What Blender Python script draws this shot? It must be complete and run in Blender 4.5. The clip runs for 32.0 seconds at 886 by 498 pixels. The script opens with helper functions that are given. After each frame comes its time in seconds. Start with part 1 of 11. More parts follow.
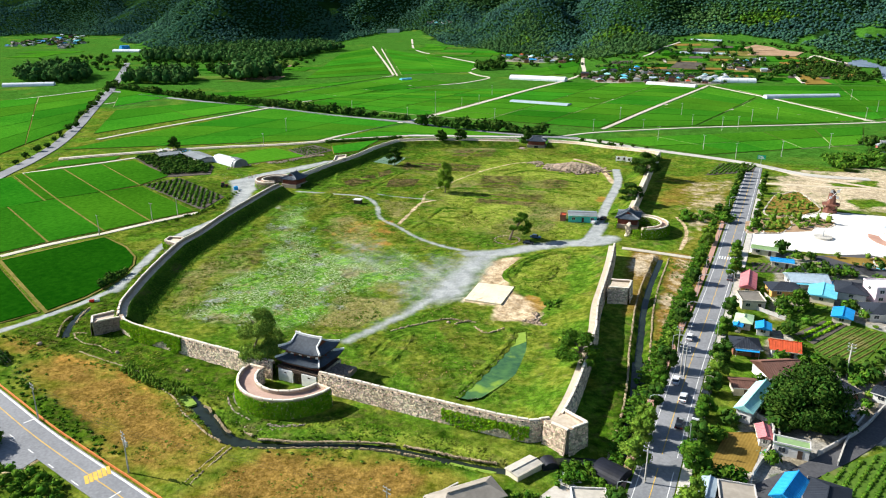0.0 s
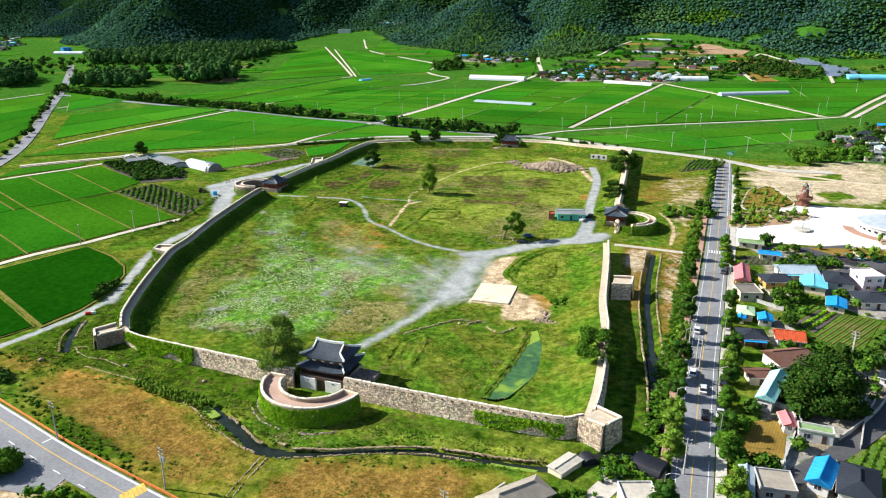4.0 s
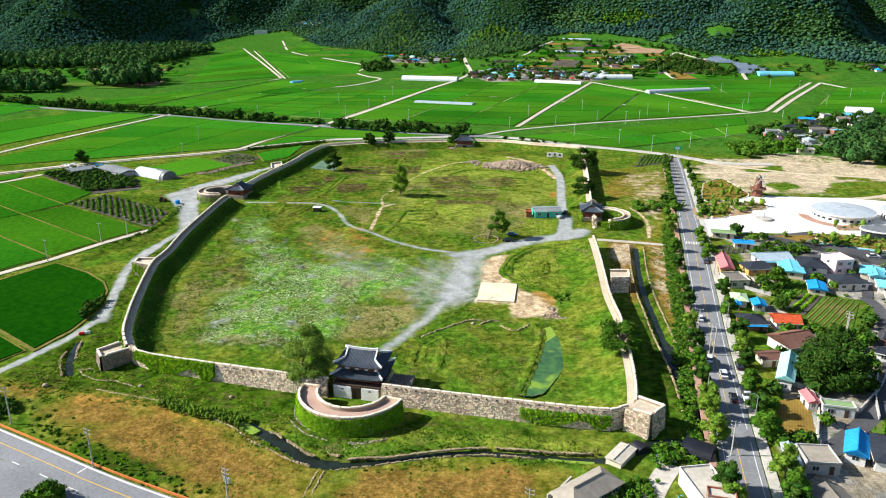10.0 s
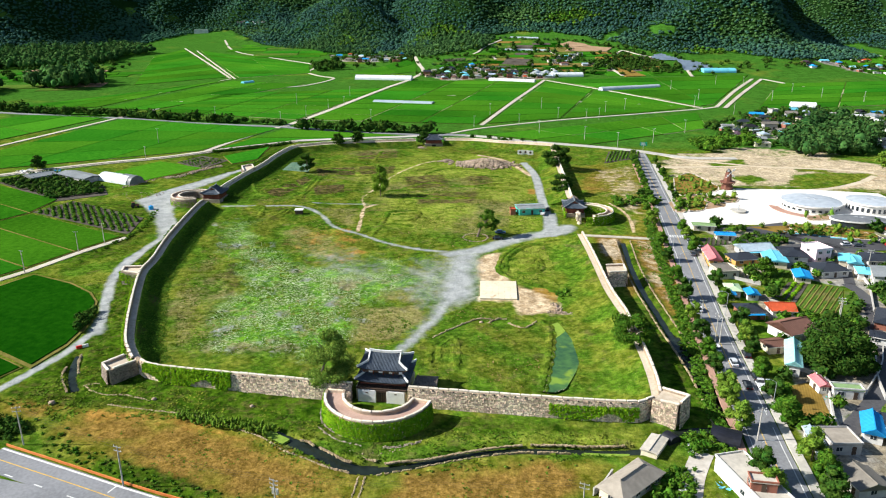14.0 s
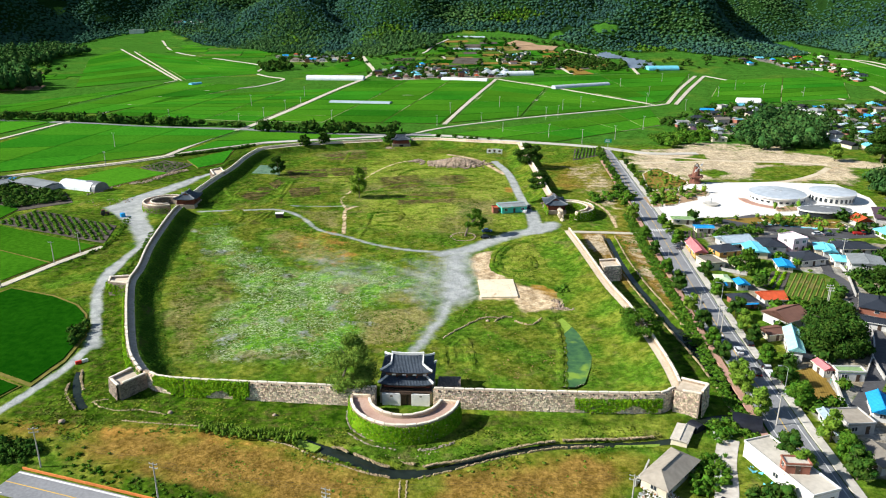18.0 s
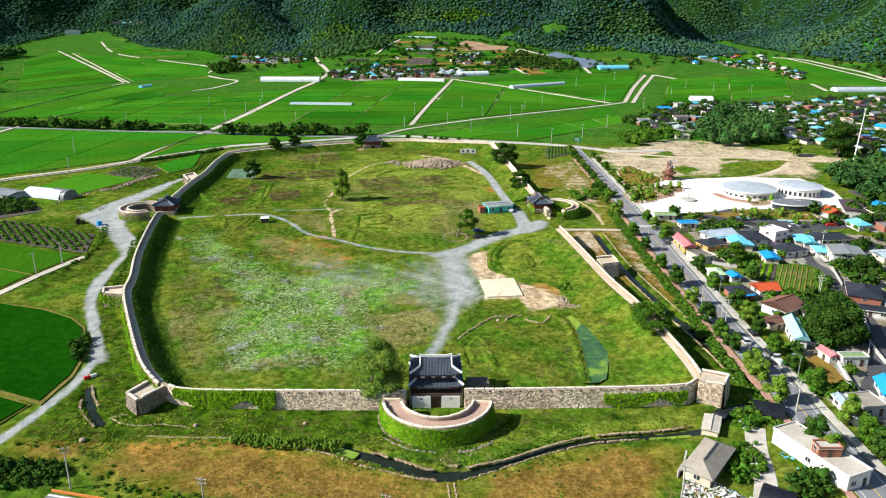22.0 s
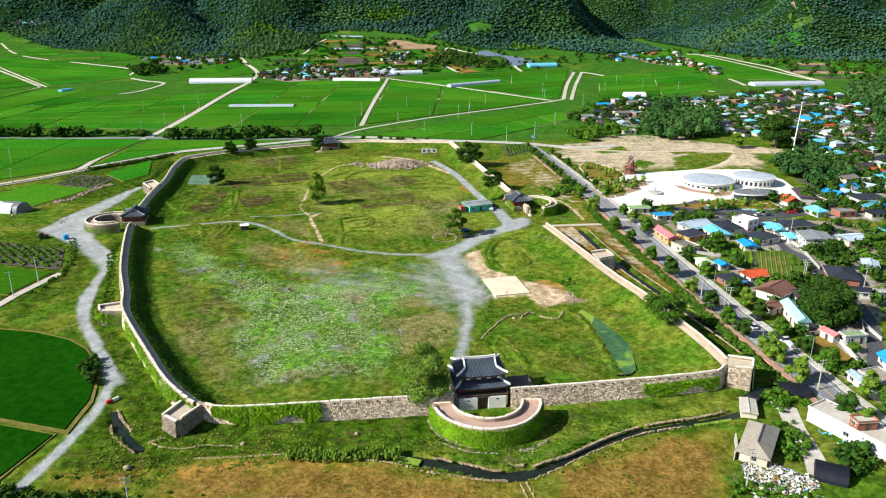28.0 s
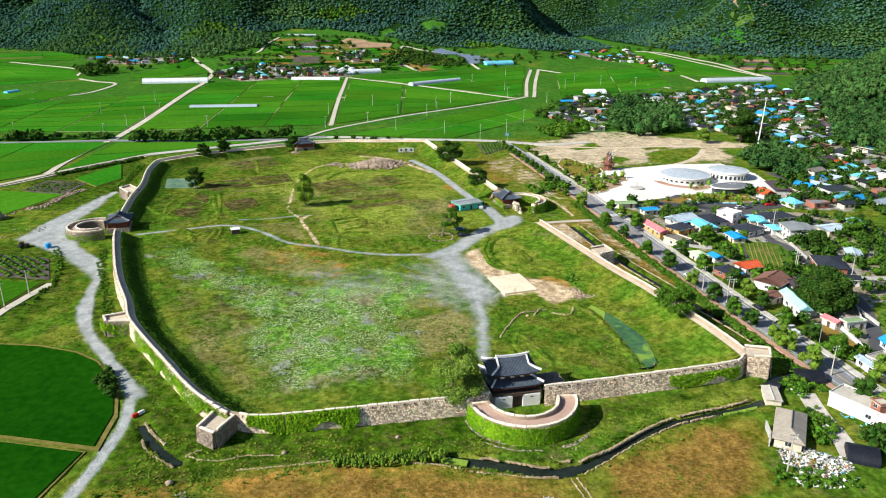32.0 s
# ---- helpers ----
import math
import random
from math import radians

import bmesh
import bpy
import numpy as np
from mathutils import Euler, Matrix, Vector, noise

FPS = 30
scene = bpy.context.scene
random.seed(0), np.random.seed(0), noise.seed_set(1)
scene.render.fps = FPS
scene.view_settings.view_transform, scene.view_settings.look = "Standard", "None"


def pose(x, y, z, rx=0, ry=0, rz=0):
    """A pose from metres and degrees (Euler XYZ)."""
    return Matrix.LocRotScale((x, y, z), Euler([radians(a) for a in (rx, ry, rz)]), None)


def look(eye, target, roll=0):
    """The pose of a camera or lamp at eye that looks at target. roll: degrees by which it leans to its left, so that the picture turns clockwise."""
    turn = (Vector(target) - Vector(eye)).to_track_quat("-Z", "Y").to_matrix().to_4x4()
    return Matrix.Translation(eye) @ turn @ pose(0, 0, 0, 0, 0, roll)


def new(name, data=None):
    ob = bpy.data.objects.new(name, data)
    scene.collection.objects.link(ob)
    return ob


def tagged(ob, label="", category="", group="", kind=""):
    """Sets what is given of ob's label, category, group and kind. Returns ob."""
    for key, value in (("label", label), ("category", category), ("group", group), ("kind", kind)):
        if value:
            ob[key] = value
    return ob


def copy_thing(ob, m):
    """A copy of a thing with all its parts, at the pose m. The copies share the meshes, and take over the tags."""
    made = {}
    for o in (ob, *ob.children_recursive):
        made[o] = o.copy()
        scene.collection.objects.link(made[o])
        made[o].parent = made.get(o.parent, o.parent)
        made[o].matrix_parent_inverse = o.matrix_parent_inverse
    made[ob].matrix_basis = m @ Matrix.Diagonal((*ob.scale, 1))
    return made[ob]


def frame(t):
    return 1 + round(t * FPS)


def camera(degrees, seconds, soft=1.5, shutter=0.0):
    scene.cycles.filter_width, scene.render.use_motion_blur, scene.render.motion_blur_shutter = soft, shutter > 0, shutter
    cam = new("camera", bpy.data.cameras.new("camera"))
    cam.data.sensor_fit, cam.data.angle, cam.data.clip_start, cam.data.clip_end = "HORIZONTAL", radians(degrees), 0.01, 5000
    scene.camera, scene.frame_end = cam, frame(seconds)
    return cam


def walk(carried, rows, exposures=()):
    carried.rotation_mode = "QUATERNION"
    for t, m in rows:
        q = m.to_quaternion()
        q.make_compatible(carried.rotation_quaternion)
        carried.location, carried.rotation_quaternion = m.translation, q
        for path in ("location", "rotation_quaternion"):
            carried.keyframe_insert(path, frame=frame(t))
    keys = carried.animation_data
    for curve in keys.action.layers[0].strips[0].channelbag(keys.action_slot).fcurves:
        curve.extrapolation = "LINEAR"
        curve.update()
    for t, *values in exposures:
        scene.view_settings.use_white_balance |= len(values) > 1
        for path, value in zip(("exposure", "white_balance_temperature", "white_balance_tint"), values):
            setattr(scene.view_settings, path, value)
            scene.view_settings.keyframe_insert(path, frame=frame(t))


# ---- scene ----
cam = camera(63.46, 32.0, 1.1)
PATH = [
    (0.0, look((84.65, -203.28, 91.98), (5.68, -31.19, 27.58), 0.12)),
    (1.0, look((80.39, -205.02, 92.05), (4.58, -31.51, 27.67), 0.09)),
    (2.0, look((76.10, -206.80, 92.15), (3.53, -31.90, 27.78), 0.06)),
    (3.0, look((71.76, -208.65, 92.31), (2.59, -32.38, 27.93), 0.06)),
    (4.0, look((67.33, -210.57, 92.54), (1.75, -32.95, 28.12), 0.08)),
    (5.0, look((62.81, -212.48, 92.78), (0.97, -33.53, 28.33), 0.12)),
    (6.0, look((58.18, -214.25, 92.96), (0.16, -34.02, 28.52), 0.14)),
    (7.0, look((53.43, -215.79, 93.04), (-0.73, -34.35, 28.65), 0.14)),
    (8.0, look((48.62, -217.14, 93.04), (-1.67, -34.57, 28.72), 0.13)),
    (9.0, look((43.79, -218.36, 93.04), (-2.64, -34.75, 28.75), 0.13)),
    (10.0, look((38.97, -219.48, 93.08), (-3.59, -34.95, 28.75), 0.14)),
    (11.0, look((34.14, -220.50, 93.15), (-4.52, -35.14, 28.73), 0.17)),
    (12.0, look((29.25, -221.39, 93.20), (-5.45, -35.29, 28.69), 0.18)),
    (13.0, look((24.27, -222.14, 93.23), (-6.38, -35.35, 28.65), 0.18)),
    (14.0, look((19.24, -222.78, 93.24), (-7.28, -35.37, 28.62), 0.17)),
    (15.0, look((14.22, -223.33, 93.26), (-8.12, -35.39, 28.60), 0.16)),
    (16.0, look((9.25, -223.81, 93.30), (-8.89, -35.44, 28.60), 0.16)),
    (17.0, look((4.28, -224.23, 93.35), (-9.67, -35.51, 28.62), 0.16)),
    (18.0, look((-0.71, -224.54, 93.39), (-10.56, -35.57, 28.65), 0.18)),
    (19.0, look((-5.78, -224.74, 93.41), (-11.63, -35.59, 28.69), 0.20)),
    (20.0, look((-10.89, -224.82, 93.43), (-12.80, -35.58, 28.74), 0.23)),
    (21.0, look((-16.03, -224.77, 93.47), (-14.02, -35.52, 28.82), 0.25)),
    (22.0, look((-21.16, -224.61, 93.54), (-15.21, -35.43, 28.92), 0.26)),
    (23.0, look((-26.28, -224.32, 93.64), (-16.37, -35.30, 29.03), 0.27)),
    (24.0, look((-31.41, -223.90, 93.76), (-17.52, -35.14, 29.13), 0.27)),
    (25.0, look((-36.53, -223.35, 93.86), (-18.70, -34.94, 29.19), 0.27)),
    (26.0, look((-41.64, -222.70, 93.96), (-19.89, -34.72, 29.22), 0.27)),
    (27.0, look((-46.72, -221.98, 94.03), (-21.12, -34.51, 29.22), 0.27)),
    (28.0, look((-51.77, -221.20, 94.08), (-22.37, -34.32, 29.19), 0.27)),
    (29.0, look((-56.82, -220.33, 94.13), (-23.69, -34.10, 29.15), 0.27)),
    (30.0, look((-61.93, -219.29, 94.20), (-25.09, -33.80, 29.12), 0.28)),
    (31.0, look((-67.14, -218.06, 94.31), (-26.61, -33.39, 29.10), 0.32)),
    (32.0, look((-72.41, -216.73, 94.45), (-28.19, -32.95, 29.10), 0.36)),
]

walk(cam, PATH, [(0.0, 0.95, 6280.0, 10.0), (12.0, 0.85, 6280.0, 10.0), (20.0, 0.78, 6280.0, 10.0), (32.0, 0.71, 6280.0, 10.0)])

# ---- light ----
SUN_AZ, SUN_EL = radians(261.0), radians(33.0)     # clockwise from +y
world = bpy.data.worlds.new("sky")
world.use_nodes = True
scene.world = world
wn = world.node_tree
sky = wn.nodes.new("ShaderNodeTexSky")
sky.sky_type = "NISHITA"
sky.sun_disc = False
sky.sun_elevation = SUN_EL
sky.sun_rotation = SUN_AZ
sky.air_density, sky.dust_density, sky.ozone_density = 1.0, 0.6, 1.5
back = wn.nodes["Background"]
back.inputs["Strength"].default_value = 0.07
wn.links.new(sky.outputs[0], back.inputs[0])
sun_data = bpy.data.lights.new("sun", "SUN")
sun_data.energy, sun_data.angle, sun_data.color = 5.0, radians(0.53), (1.0, 0.95, 0.85)
sun = new("sun", sun_data)
sun_way = Vector((math.sin(SUN_AZ) * math.cos(SUN_EL), math.cos(SUN_AZ) * math.cos(SUN_EL), math.sin(SUN_EL)))
sun.matrix_world = look(sun_way * 400, (0, 0, 0))


# ---- materials ----
def rgba(c):
    return (c[0], c[1], c[2], 1.0)


def surface(name, dark, light, rough=0.85, scale=1.0, big=0.05, bump=0.0, metal=0.0, random_tint=0.0, island=0.0, spots=None, stripe=None, spec=0.3):
    """Two-scale mottled surface: fine grain of that scale, broad patches of scale big, optional spots (colour, scale, share) and stripes (scale, turn)."""
    m = bpy.data.materials.new(name)
    m.use_nodes = True
    nt = m.node_tree
    N, L = nt.nodes.new, nt.links.new
    bsdf = nt.nodes["Principled BSDF"]
    geo = N("ShaderNodeNewGeometry")
    fine, broad = N("ShaderNodeTexNoise"), N("ShaderNodeTexNoise")
    for tex, s, d in ((fine, scale, 4.0), (broad, big, 3.0)):
        tex.inputs["Scale"].default_value, tex.inputs["Detail"].default_value = s, d
        L(geo.outputs["Position"], tex.inputs["Vector"])
    add = N("ShaderNodeMath")
    add.operation = "ADD"
    L(fine.outputs[0], add.inputs[0])
    L(broad.outputs[0], add.inputs[1])
    span = N("ShaderNodeMapRange")
    span.inputs[1].default_value, span.inputs[2].default_value = 0.72, 1.28
    L(add.outputs[0], span.inputs[0])
    mix = N("ShaderNodeMix")
    mix.data_type = "RGBA"
    mix.inputs[6].default_value, mix.inputs[7].default_value = rgba(dark), rgba(light)
    L(span.outputs[0], mix.inputs[0])
    colour = mix.outputs[2]
    if stripe:
        wave = N("ShaderNodeTexWave")
        wave.inputs["Scale"].default_value, wave.inputs["Distortion"].default_value = stripe[0], 0.6
        turn = N("ShaderNodeVectorRotate")
        turn.rotation_type = "Z_AXIS"
        turn.inputs["Angle"].default_value = stripe[1]
        L(geo.outputs["Position"], turn.inputs["Vector"])
        L(turn.outputs[0], wave.inputs["Vector"])
        s_mix = N("ShaderNodeMix")
        s_mix.data_type, s_mix.blend_type = "RGBA", "MULTIPLY"
        ramp = N("ShaderNodeMapRange")
        ramp.inputs[3].default_value = stripe[2]
        L(wave.outputs[0], ramp.inputs[0])
        s_mix.inputs[0].default_value = 1.0
        L(colour, s_mix.inputs[6])
        L(ramp.outputs[0], s_mix.inputs[7])
        colour = s_mix.outputs[2]
    if spots:
        tex = N("ShaderNodeTexNoise")
        tex.inputs["Scale"].default_value, tex.inputs["Detail"].default_value = spots[1], 3.0
        L(geo.outputs["Position"], tex.inputs["Vector"])
        cut = N("ShaderNodeMapRange")
        cut.inputs[1].default_value, cut.inputs[2].default_value = 1 - spots[2] - 0.06, 1 - spots[2] + 0.06
        L(tex.outputs[0], cut.inputs[0])
        p_mix = N("ShaderNodeMix")
        p_mix.data_type = "RGBA"
        p_mix.inputs[7].default_value = rgba(spots[0])
        L(cut.outputs[0], p_mix.inputs[0])
        L(colour, p_mix.inputs[6])
        colour = p_mix.outputs[2]
    if random_tint or island:
        source = geo.outputs["Random Per Island"] if island else N("ShaderNodeObjectInfo").outputs["Random"]
        amount = island or random_tint
        hsv = N("ShaderNodeHueSaturation")
        value, hue = N("ShaderNodeMapRange"), N("ShaderNodeMapRange")
        value.inputs[3].default_value, value.inputs[4].default_value = 1 - amount, 1 + amount
        hue.inputs[3].default_value, hue.inputs[4].default_value = 0.5 + 0.05 * amount, 0.5 - 0.07 * amount
        L(source, value.inputs[0])
        scramble = N("ShaderNodeMath")
        scramble.operation = "PINGPONG"
        scramble.inputs[1].default_value = 0.13
        L(source, scramble.inputs[0])
        times = N("ShaderNodeMath")
        times.operation = "MULTIPLY"
        times.inputs[1].default_value = 7.7
        L(scramble.outputs[0], times.inputs[0])
        L(times.outputs[0], hue.inputs[0])
        L(value.outputs[0], hsv.inputs["Value"])
        L(hue.outputs[0], hsv.inputs["Hue"])
        L(colour, hsv.inputs["Color"])
        colour = hsv.outputs[0]
    L(colour, bsdf.inputs["Base Color"])
    bsdf.inputs["Roughness"].default_value, bsdf.inputs["Metallic"].default_value = rough, metal
    bsdf.inputs["Specular IOR Level"].default_value = spec
    if bump:
        b = N("ShaderNodeBump")
        b.inputs["Strength"].default_value, b.inputs["Distance"].default_value = min(1.0, bump), bump
        L(fine.outputs[0], b.inputs["Height"])
        L(b.outputs[0], bsdf.inputs["Normal"])
    return m


M = {}
M["granite"] = surface("pale_granite", (0.42, 0.36, 0.28), (0.62, 0.55, 0.45), 0.9, 3.0, 0.3, 0.05, island=0.12)
M["stone_dark"] = surface("weathered_dark_stone", (0.16, 0.13, 0.10), (0.34, 0.28, 0.22), 0.92, 2.0, 0.12, 0.08, island=0.42)
M["stone"] = surface("rubble_stone", (0.46, 0.345, 0.23), (0.86, 0.73, 0.55), 0.92, 2.0, 0.12, 0.08, island=0.5, spots=((0.20, 0.17, 0.10), 0.35, 0.26))
M["mortar"] = surface("earthy_joints", (0.26, 0.20, 0.14), (0.40, 0.315, 0.23), 0.95, 3.0, 0.3, 0.05)
M["walk"] = surface("packed_walkway", (0.42, 0.345, 0.255), (0.62, 0.53, 0.41), 0.95, 1.2, 0.1, 0.03)
M["brickwalk"] = surface("reddish_paved_walk", (0.36, 0.23, 0.18), (0.48, 0.34, 0.27), 0.9, 2.5, 0.25, 0.03)
M["asphalt"] = surface("worn_asphalt", (0.165, 0.170, 0.180), (0.255, 0.260, 0.272), 0.9, 1.5, 0.08, 0.01)
M["asphalt_new"] = surface("dark_asphalt", (0.05, 0.05, 0.055), (0.09, 0.09, 0.095), 0.85, 1.5, 0.08, 0.01)
M["yard_concrete"] = surface("dusty_yard_concrete", (0.40, 0.36, 0.30), (0.60, 0.56, 0.50), 0.95, 0.8, 0.12, 0.03, spots=((0.36, 0.24, 0.13), 0.3, 0.33))
M["concrete"] = surface("weathered_concrete", (0.36, 0.34, 0.30), (0.55, 0.52, 0.46), 0.9, 0.9, 0.07, 0.02, spots=((0.22, 0.20, 0.17), 0.25, 0.32))
M["track"] = surface("pale_concrete_track", (0.42, 0.38, 0.29), (0.58, 0.53, 0.43), 0.9, 0.6, 0.05, 0.02, spots=((0.25, 0.25, 0.12), 0.3, 0.3))
M["gravel"] = surface("grey_gravel", (0.30, 0.30, 0.29), (0.50, 0.50, 0.48), 0.95, 1.4, 0.1, 0.03, spots=((0.20, 0.24, 0.10), 0.18, 0.33))
M["plaza"] = surface("white_plaza_paving", (0.66, 0.62, 0.55), (0.80, 0.77, 0.71), 0.85, 0.5, 0.06, 0.01)
M["redpave"] = surface("red_block_pavement", (0.34, 0.19, 0.14), (0.46, 0.28, 0.21), 0.9, 3.0, 0.2, 0.02)
M["white"] = surface("white_paint", (0.70, 0.69, 0.66), (0.82, 0.81, 0.78), 0.7, 0.8, 0.2)
M["line_white"] = surface("worn_white_marking", (0.55, 0.55, 0.53), (0.80, 0.80, 0.78), 0.7, 2.0, 0.4)
M["line_yellow"] = surface("worn_yellow_marking", (0.55, 0.34, 0.05), (0.75, 0.48, 0.08), 0.7, 2.0, 0.4)
M["barrier"] = surface("orange_barrier", (0.55, 0.16, 0.04), (0.75, 0.26, 0.07), 0.6, 1.0, 0.1)
M["water"] = surface("dark_stream_water", (0.010, 0.015, 0.011), (0.022, 0.032, 0.024), 0.12, 0.5, 0.08, 0.01, spec=0.15)
M["pondwater"] = surface("green_pond_water", (0.024, 0.078, 0.030), (0.080, 0.185, 0.040), 0.2, 0.5, 0.12, 0.01, spots=((0.20, 0.32, 0.03), 0.16, 0.42), spec=0.5)
M["algae"] = surface("floating_algae", (0.13, 0.23, 0.02), (0.25, 0.36, 0.04), 0.8, 1.2, 0.2)
M["rice"] = surface("rice_crop", (0.022, 0.132, 0.007), (0.060, 0.232, 0.012), 0.9, 0.55, 0.012, 0.25, random_tint=0.2, stripe=(0.9, 0.35, 0.75), spec=0.0)
M["rice_dark"] = surface("dark_rice_crop", (0.005, 0.050, 0.0015), (0.014, 0.088, 0.003), 0.9, 0.55, 0.02, 0.25, stripe=(0.9, 0.35, 0.7), spec=0.0)
M["rice_mid"] = surface("full_rice_crop", (0.014, 0.098, 0.004), (0.040, 0.175, 0.008), 0.9, 0.55, 0.012, 0.25, random_tint=0.2, stripe=(0.9, 0.35, 0.75), spec=0.0)
M["bund"] = surface("earth_bund", (0.10, 0.11, 0.02), (0.24, 0.19, 0.06), 0.95, 0.6, 0.05, 0.1, spec=0.0)
M["bund_pale"] = surface("pale_dry_bund", (0.22, 0.25, 0.10), (0.38, 0.38, 0.20), 0.95, 0.6, 0.05, 0.1, spec=0.0)
M["grass_bund"] = surface("grassy_bund", (0.030, 0.068, 0.010), (0.085, 0.125, 0.022), 0.95, 0.6, 0.05, 0.1, spec=0.0)
M["bank_rank"] = surface("rank_bank_grass", (0.024, 0.066, 0.006), (0.074, 0.130, 0.016), 0.95, 0.9, 0.07, 0.4, spots=((0.10, 0.095, 0.03), 0.11, 0.33), spec=0.0)
M["bank"] = surface("mown_grass_bank", (0.060, 0.105, 0.014), (0.135, 0.185, 0.035), 0.95, 0.8, 0.06, 0.2, spots=((0.20, 0.17, 0.07), 0.08, 0.35), spec=0.0)
M["verge"] = surface("rank_verge_grass", (0.045, 0.10, 0.012), (0.11, 0.19, 0.028), 0.95, 0.7, 0.05, 0.25, spots=((0.20, 0.16, 0.07), 0.09, 0.33), spec=0.0)
M["leaf"] = surface("broad_leaves", (0.030, 0.092, 0.008), (0.088, 0.185, 0.018), 0.75, 1.2, 0.3, island=0.38, spec=0.0)
M["leaf_dark"] = surface("dark_evergreen_leaves", (0.016, 0.050, 0.008), (0.050, 0.105, 0.015), 0.75, 1.2, 0.3, island=0.38, spec=0.0)
M["leaf_light"] = surface("yellow_green_leaves", (0.075, 0.15, 0.015), (0.15, 0.25, 0.03), 0.75, 1.2, 0.3, island=0.3, spec=0.0)
M["leaf_feather"] = surface("feathery_leaves", (0.080, 0.165, 0.020), (0.200, 0.300, 0.048), 0.75, 1.2, 0.3, island=0.4, spec=0.0)
M["leaf_bright"] = surface("fresh_yellow_green_leaves", (0.10, 0.20, 0.016), (0.20, 0.32, 0.034), 0.75, 1.2, 0.3, island=0.3, spec=0.0)
M["ivy"] = surface("ivy_leaves", (0.06, 0.17, 0.006), (0.19, 0.36, 0.014), 0.7, 1.5, 0.2, island=0.4, spec=0.0)
# forest and pine carry extra blue in their colour in place of distance haze
M["forest"] = surface("hazed_woodland_crowns", (0.022, 0.068, 0.046), (0.058, 0.136, 0.076), 0.9, 0.10, 0.008, 0.4, island=0.18, spec=0.0)
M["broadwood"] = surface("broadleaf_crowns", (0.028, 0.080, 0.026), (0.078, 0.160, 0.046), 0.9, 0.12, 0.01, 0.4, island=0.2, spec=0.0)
M["pine"] = surface("hazed_pine_crowns", (0.020, 0.058, 0.052), (0.048, 0.112, 0.084), 0.9, 0.10, 0.008, 0.4, island=0.2, spec=0.0)
M["hillwood"] = surface("near_woodland_crowns", (0.020, 0.062, 0.016), (0.062, 0.140, 0.034), 0.9, 0.3, 0.02, 0.3, island=0.4, spec=0.0)
M["bark"] = surface("grey_brown_bark", (0.10, 0.075, 0.055), (0.20, 0.16, 0.12), 0.95, 4.0, 0.5, 0.05)
M["tile"] = surface("dark_clay_roof_tile", (0.038, 0.052, 0.070), (0.088, 0.110, 0.140), 0.55, 1.5, 0.15, 0.02, random_tint=0.1, spec=0.4)
M["tile_ridge"] = surface("grey_ridge_tiles", (0.11, 0.125, 0.145), (0.21, 0.225, 0.245), 0.7, 1.5, 0.15)
M["plaster_wall"] = surface("white_gate_plaster", (0.76, 0.76, 0.73), (0.88, 0.88, 0.86), 0.85, 1.2, 0.2, 0.01, spots=((0.60, 0.58, 0.52), 0.5, 0.3))
M["plasterline"] = surface("white_ridge_plaster", (0.62, 0.62, 0.60), (0.78, 0.78, 0.76), 0.8, 1.5, 0.2)
M["redwood"] = surface("red_painted_timber", (0.13, 0.034, 0.024), (0.23, 0.065, 0.04), 0.7, 2.0, 0.2)
M["darkwood"] = surface("dark_timber", (0.05, 0.032, 0.022), (0.10, 0.065, 0.045), 0.75, 2.0, 0.2)
M["glass"] = surface("window_glass", (0.018, 0.024, 0.03), (0.04, 0.05, 0.06), 0.08, 0.6, 0.1, spec=0.6)
M["steel"] = surface("galvanised_steel", (0.42, 0.44, 0.45), (0.58, 0.60, 0.61), 0.45, 2.0, 0.2, metal=0.6)
M["panel"] = surface("solar_panel_glass", (0.11, 0.15, 0.20), (0.19, 0.24, 0.30), 0.3, 0.3, 0.05, spec=0.5)
M["greysteel"] = surface("grey_metal_roof", (0.42, 0.47, 0.52), (0.58, 0.63, 0.68), 0.45, 0.4, 0.05, metal=0.1)
M["film"] = surface("greenhouse_film", (0.62, 0.66, 0.68), (0.80, 0.83, 0.84), 0.35, 0.6, 0.05, spec=0.5)
M["net"] = surface("shade_net", (0.28, 0.36, 0.40), (0.40, 0.48, 0.52), 0.8, 0.6, 0.05)
M["darkmetal"] = surface("dark_metal_roof", (0.13, 0.14, 0.15), (0.21, 0.22, 0.23), 0.5, 0.4, 0.05)
# black for shade cloth and scrap, and for the shade inside gateway and loopholes
M["black_net"] = surface("black_cloth_and_opening_shade", (0.005, 0.006, 0.010), (0.014, 0.016, 0.026), 0.6, 1.5, 0.3, 0.1)
M["rock"] = surface("loose_stones", (0.19, 0.145, 0.10), (0.38, 0.30, 0.215), 0.95, 1.5, 0.2, 0.05, island=0.35)
M["bankstone"] = surface("pale_bank_stones", (0.24, 0.185, 0.10), (0.42, 0.335, 0.20), 0.95, 1.5, 0.2, 0.05, island=0.3)
M["dirt"] = surface("pale_dirt", (0.46, 0.38, 0.26), (0.62, 0.53, 0.39), 0.97, 1.0, 0.08, 0.05, spec=0.0)
M["earth"] = surface("bare_earth", (0.26, 0.17, 0.10), (0.42, 0.29, 0.18), 0.97, 1.0, 0.08, 0.05, spec=0.0)
M["rust"] = surface("rusty_brown_iron", (0.12, 0.05, 0.035), (0.22, 0.09, 0.06), 0.8, 1.5, 0.2)
M["rubber"] = surface("black_rubber", (0.015, 0.015, 0.015), (0.03, 0.03, 0.03), 0.8, 3.0, 0.5)
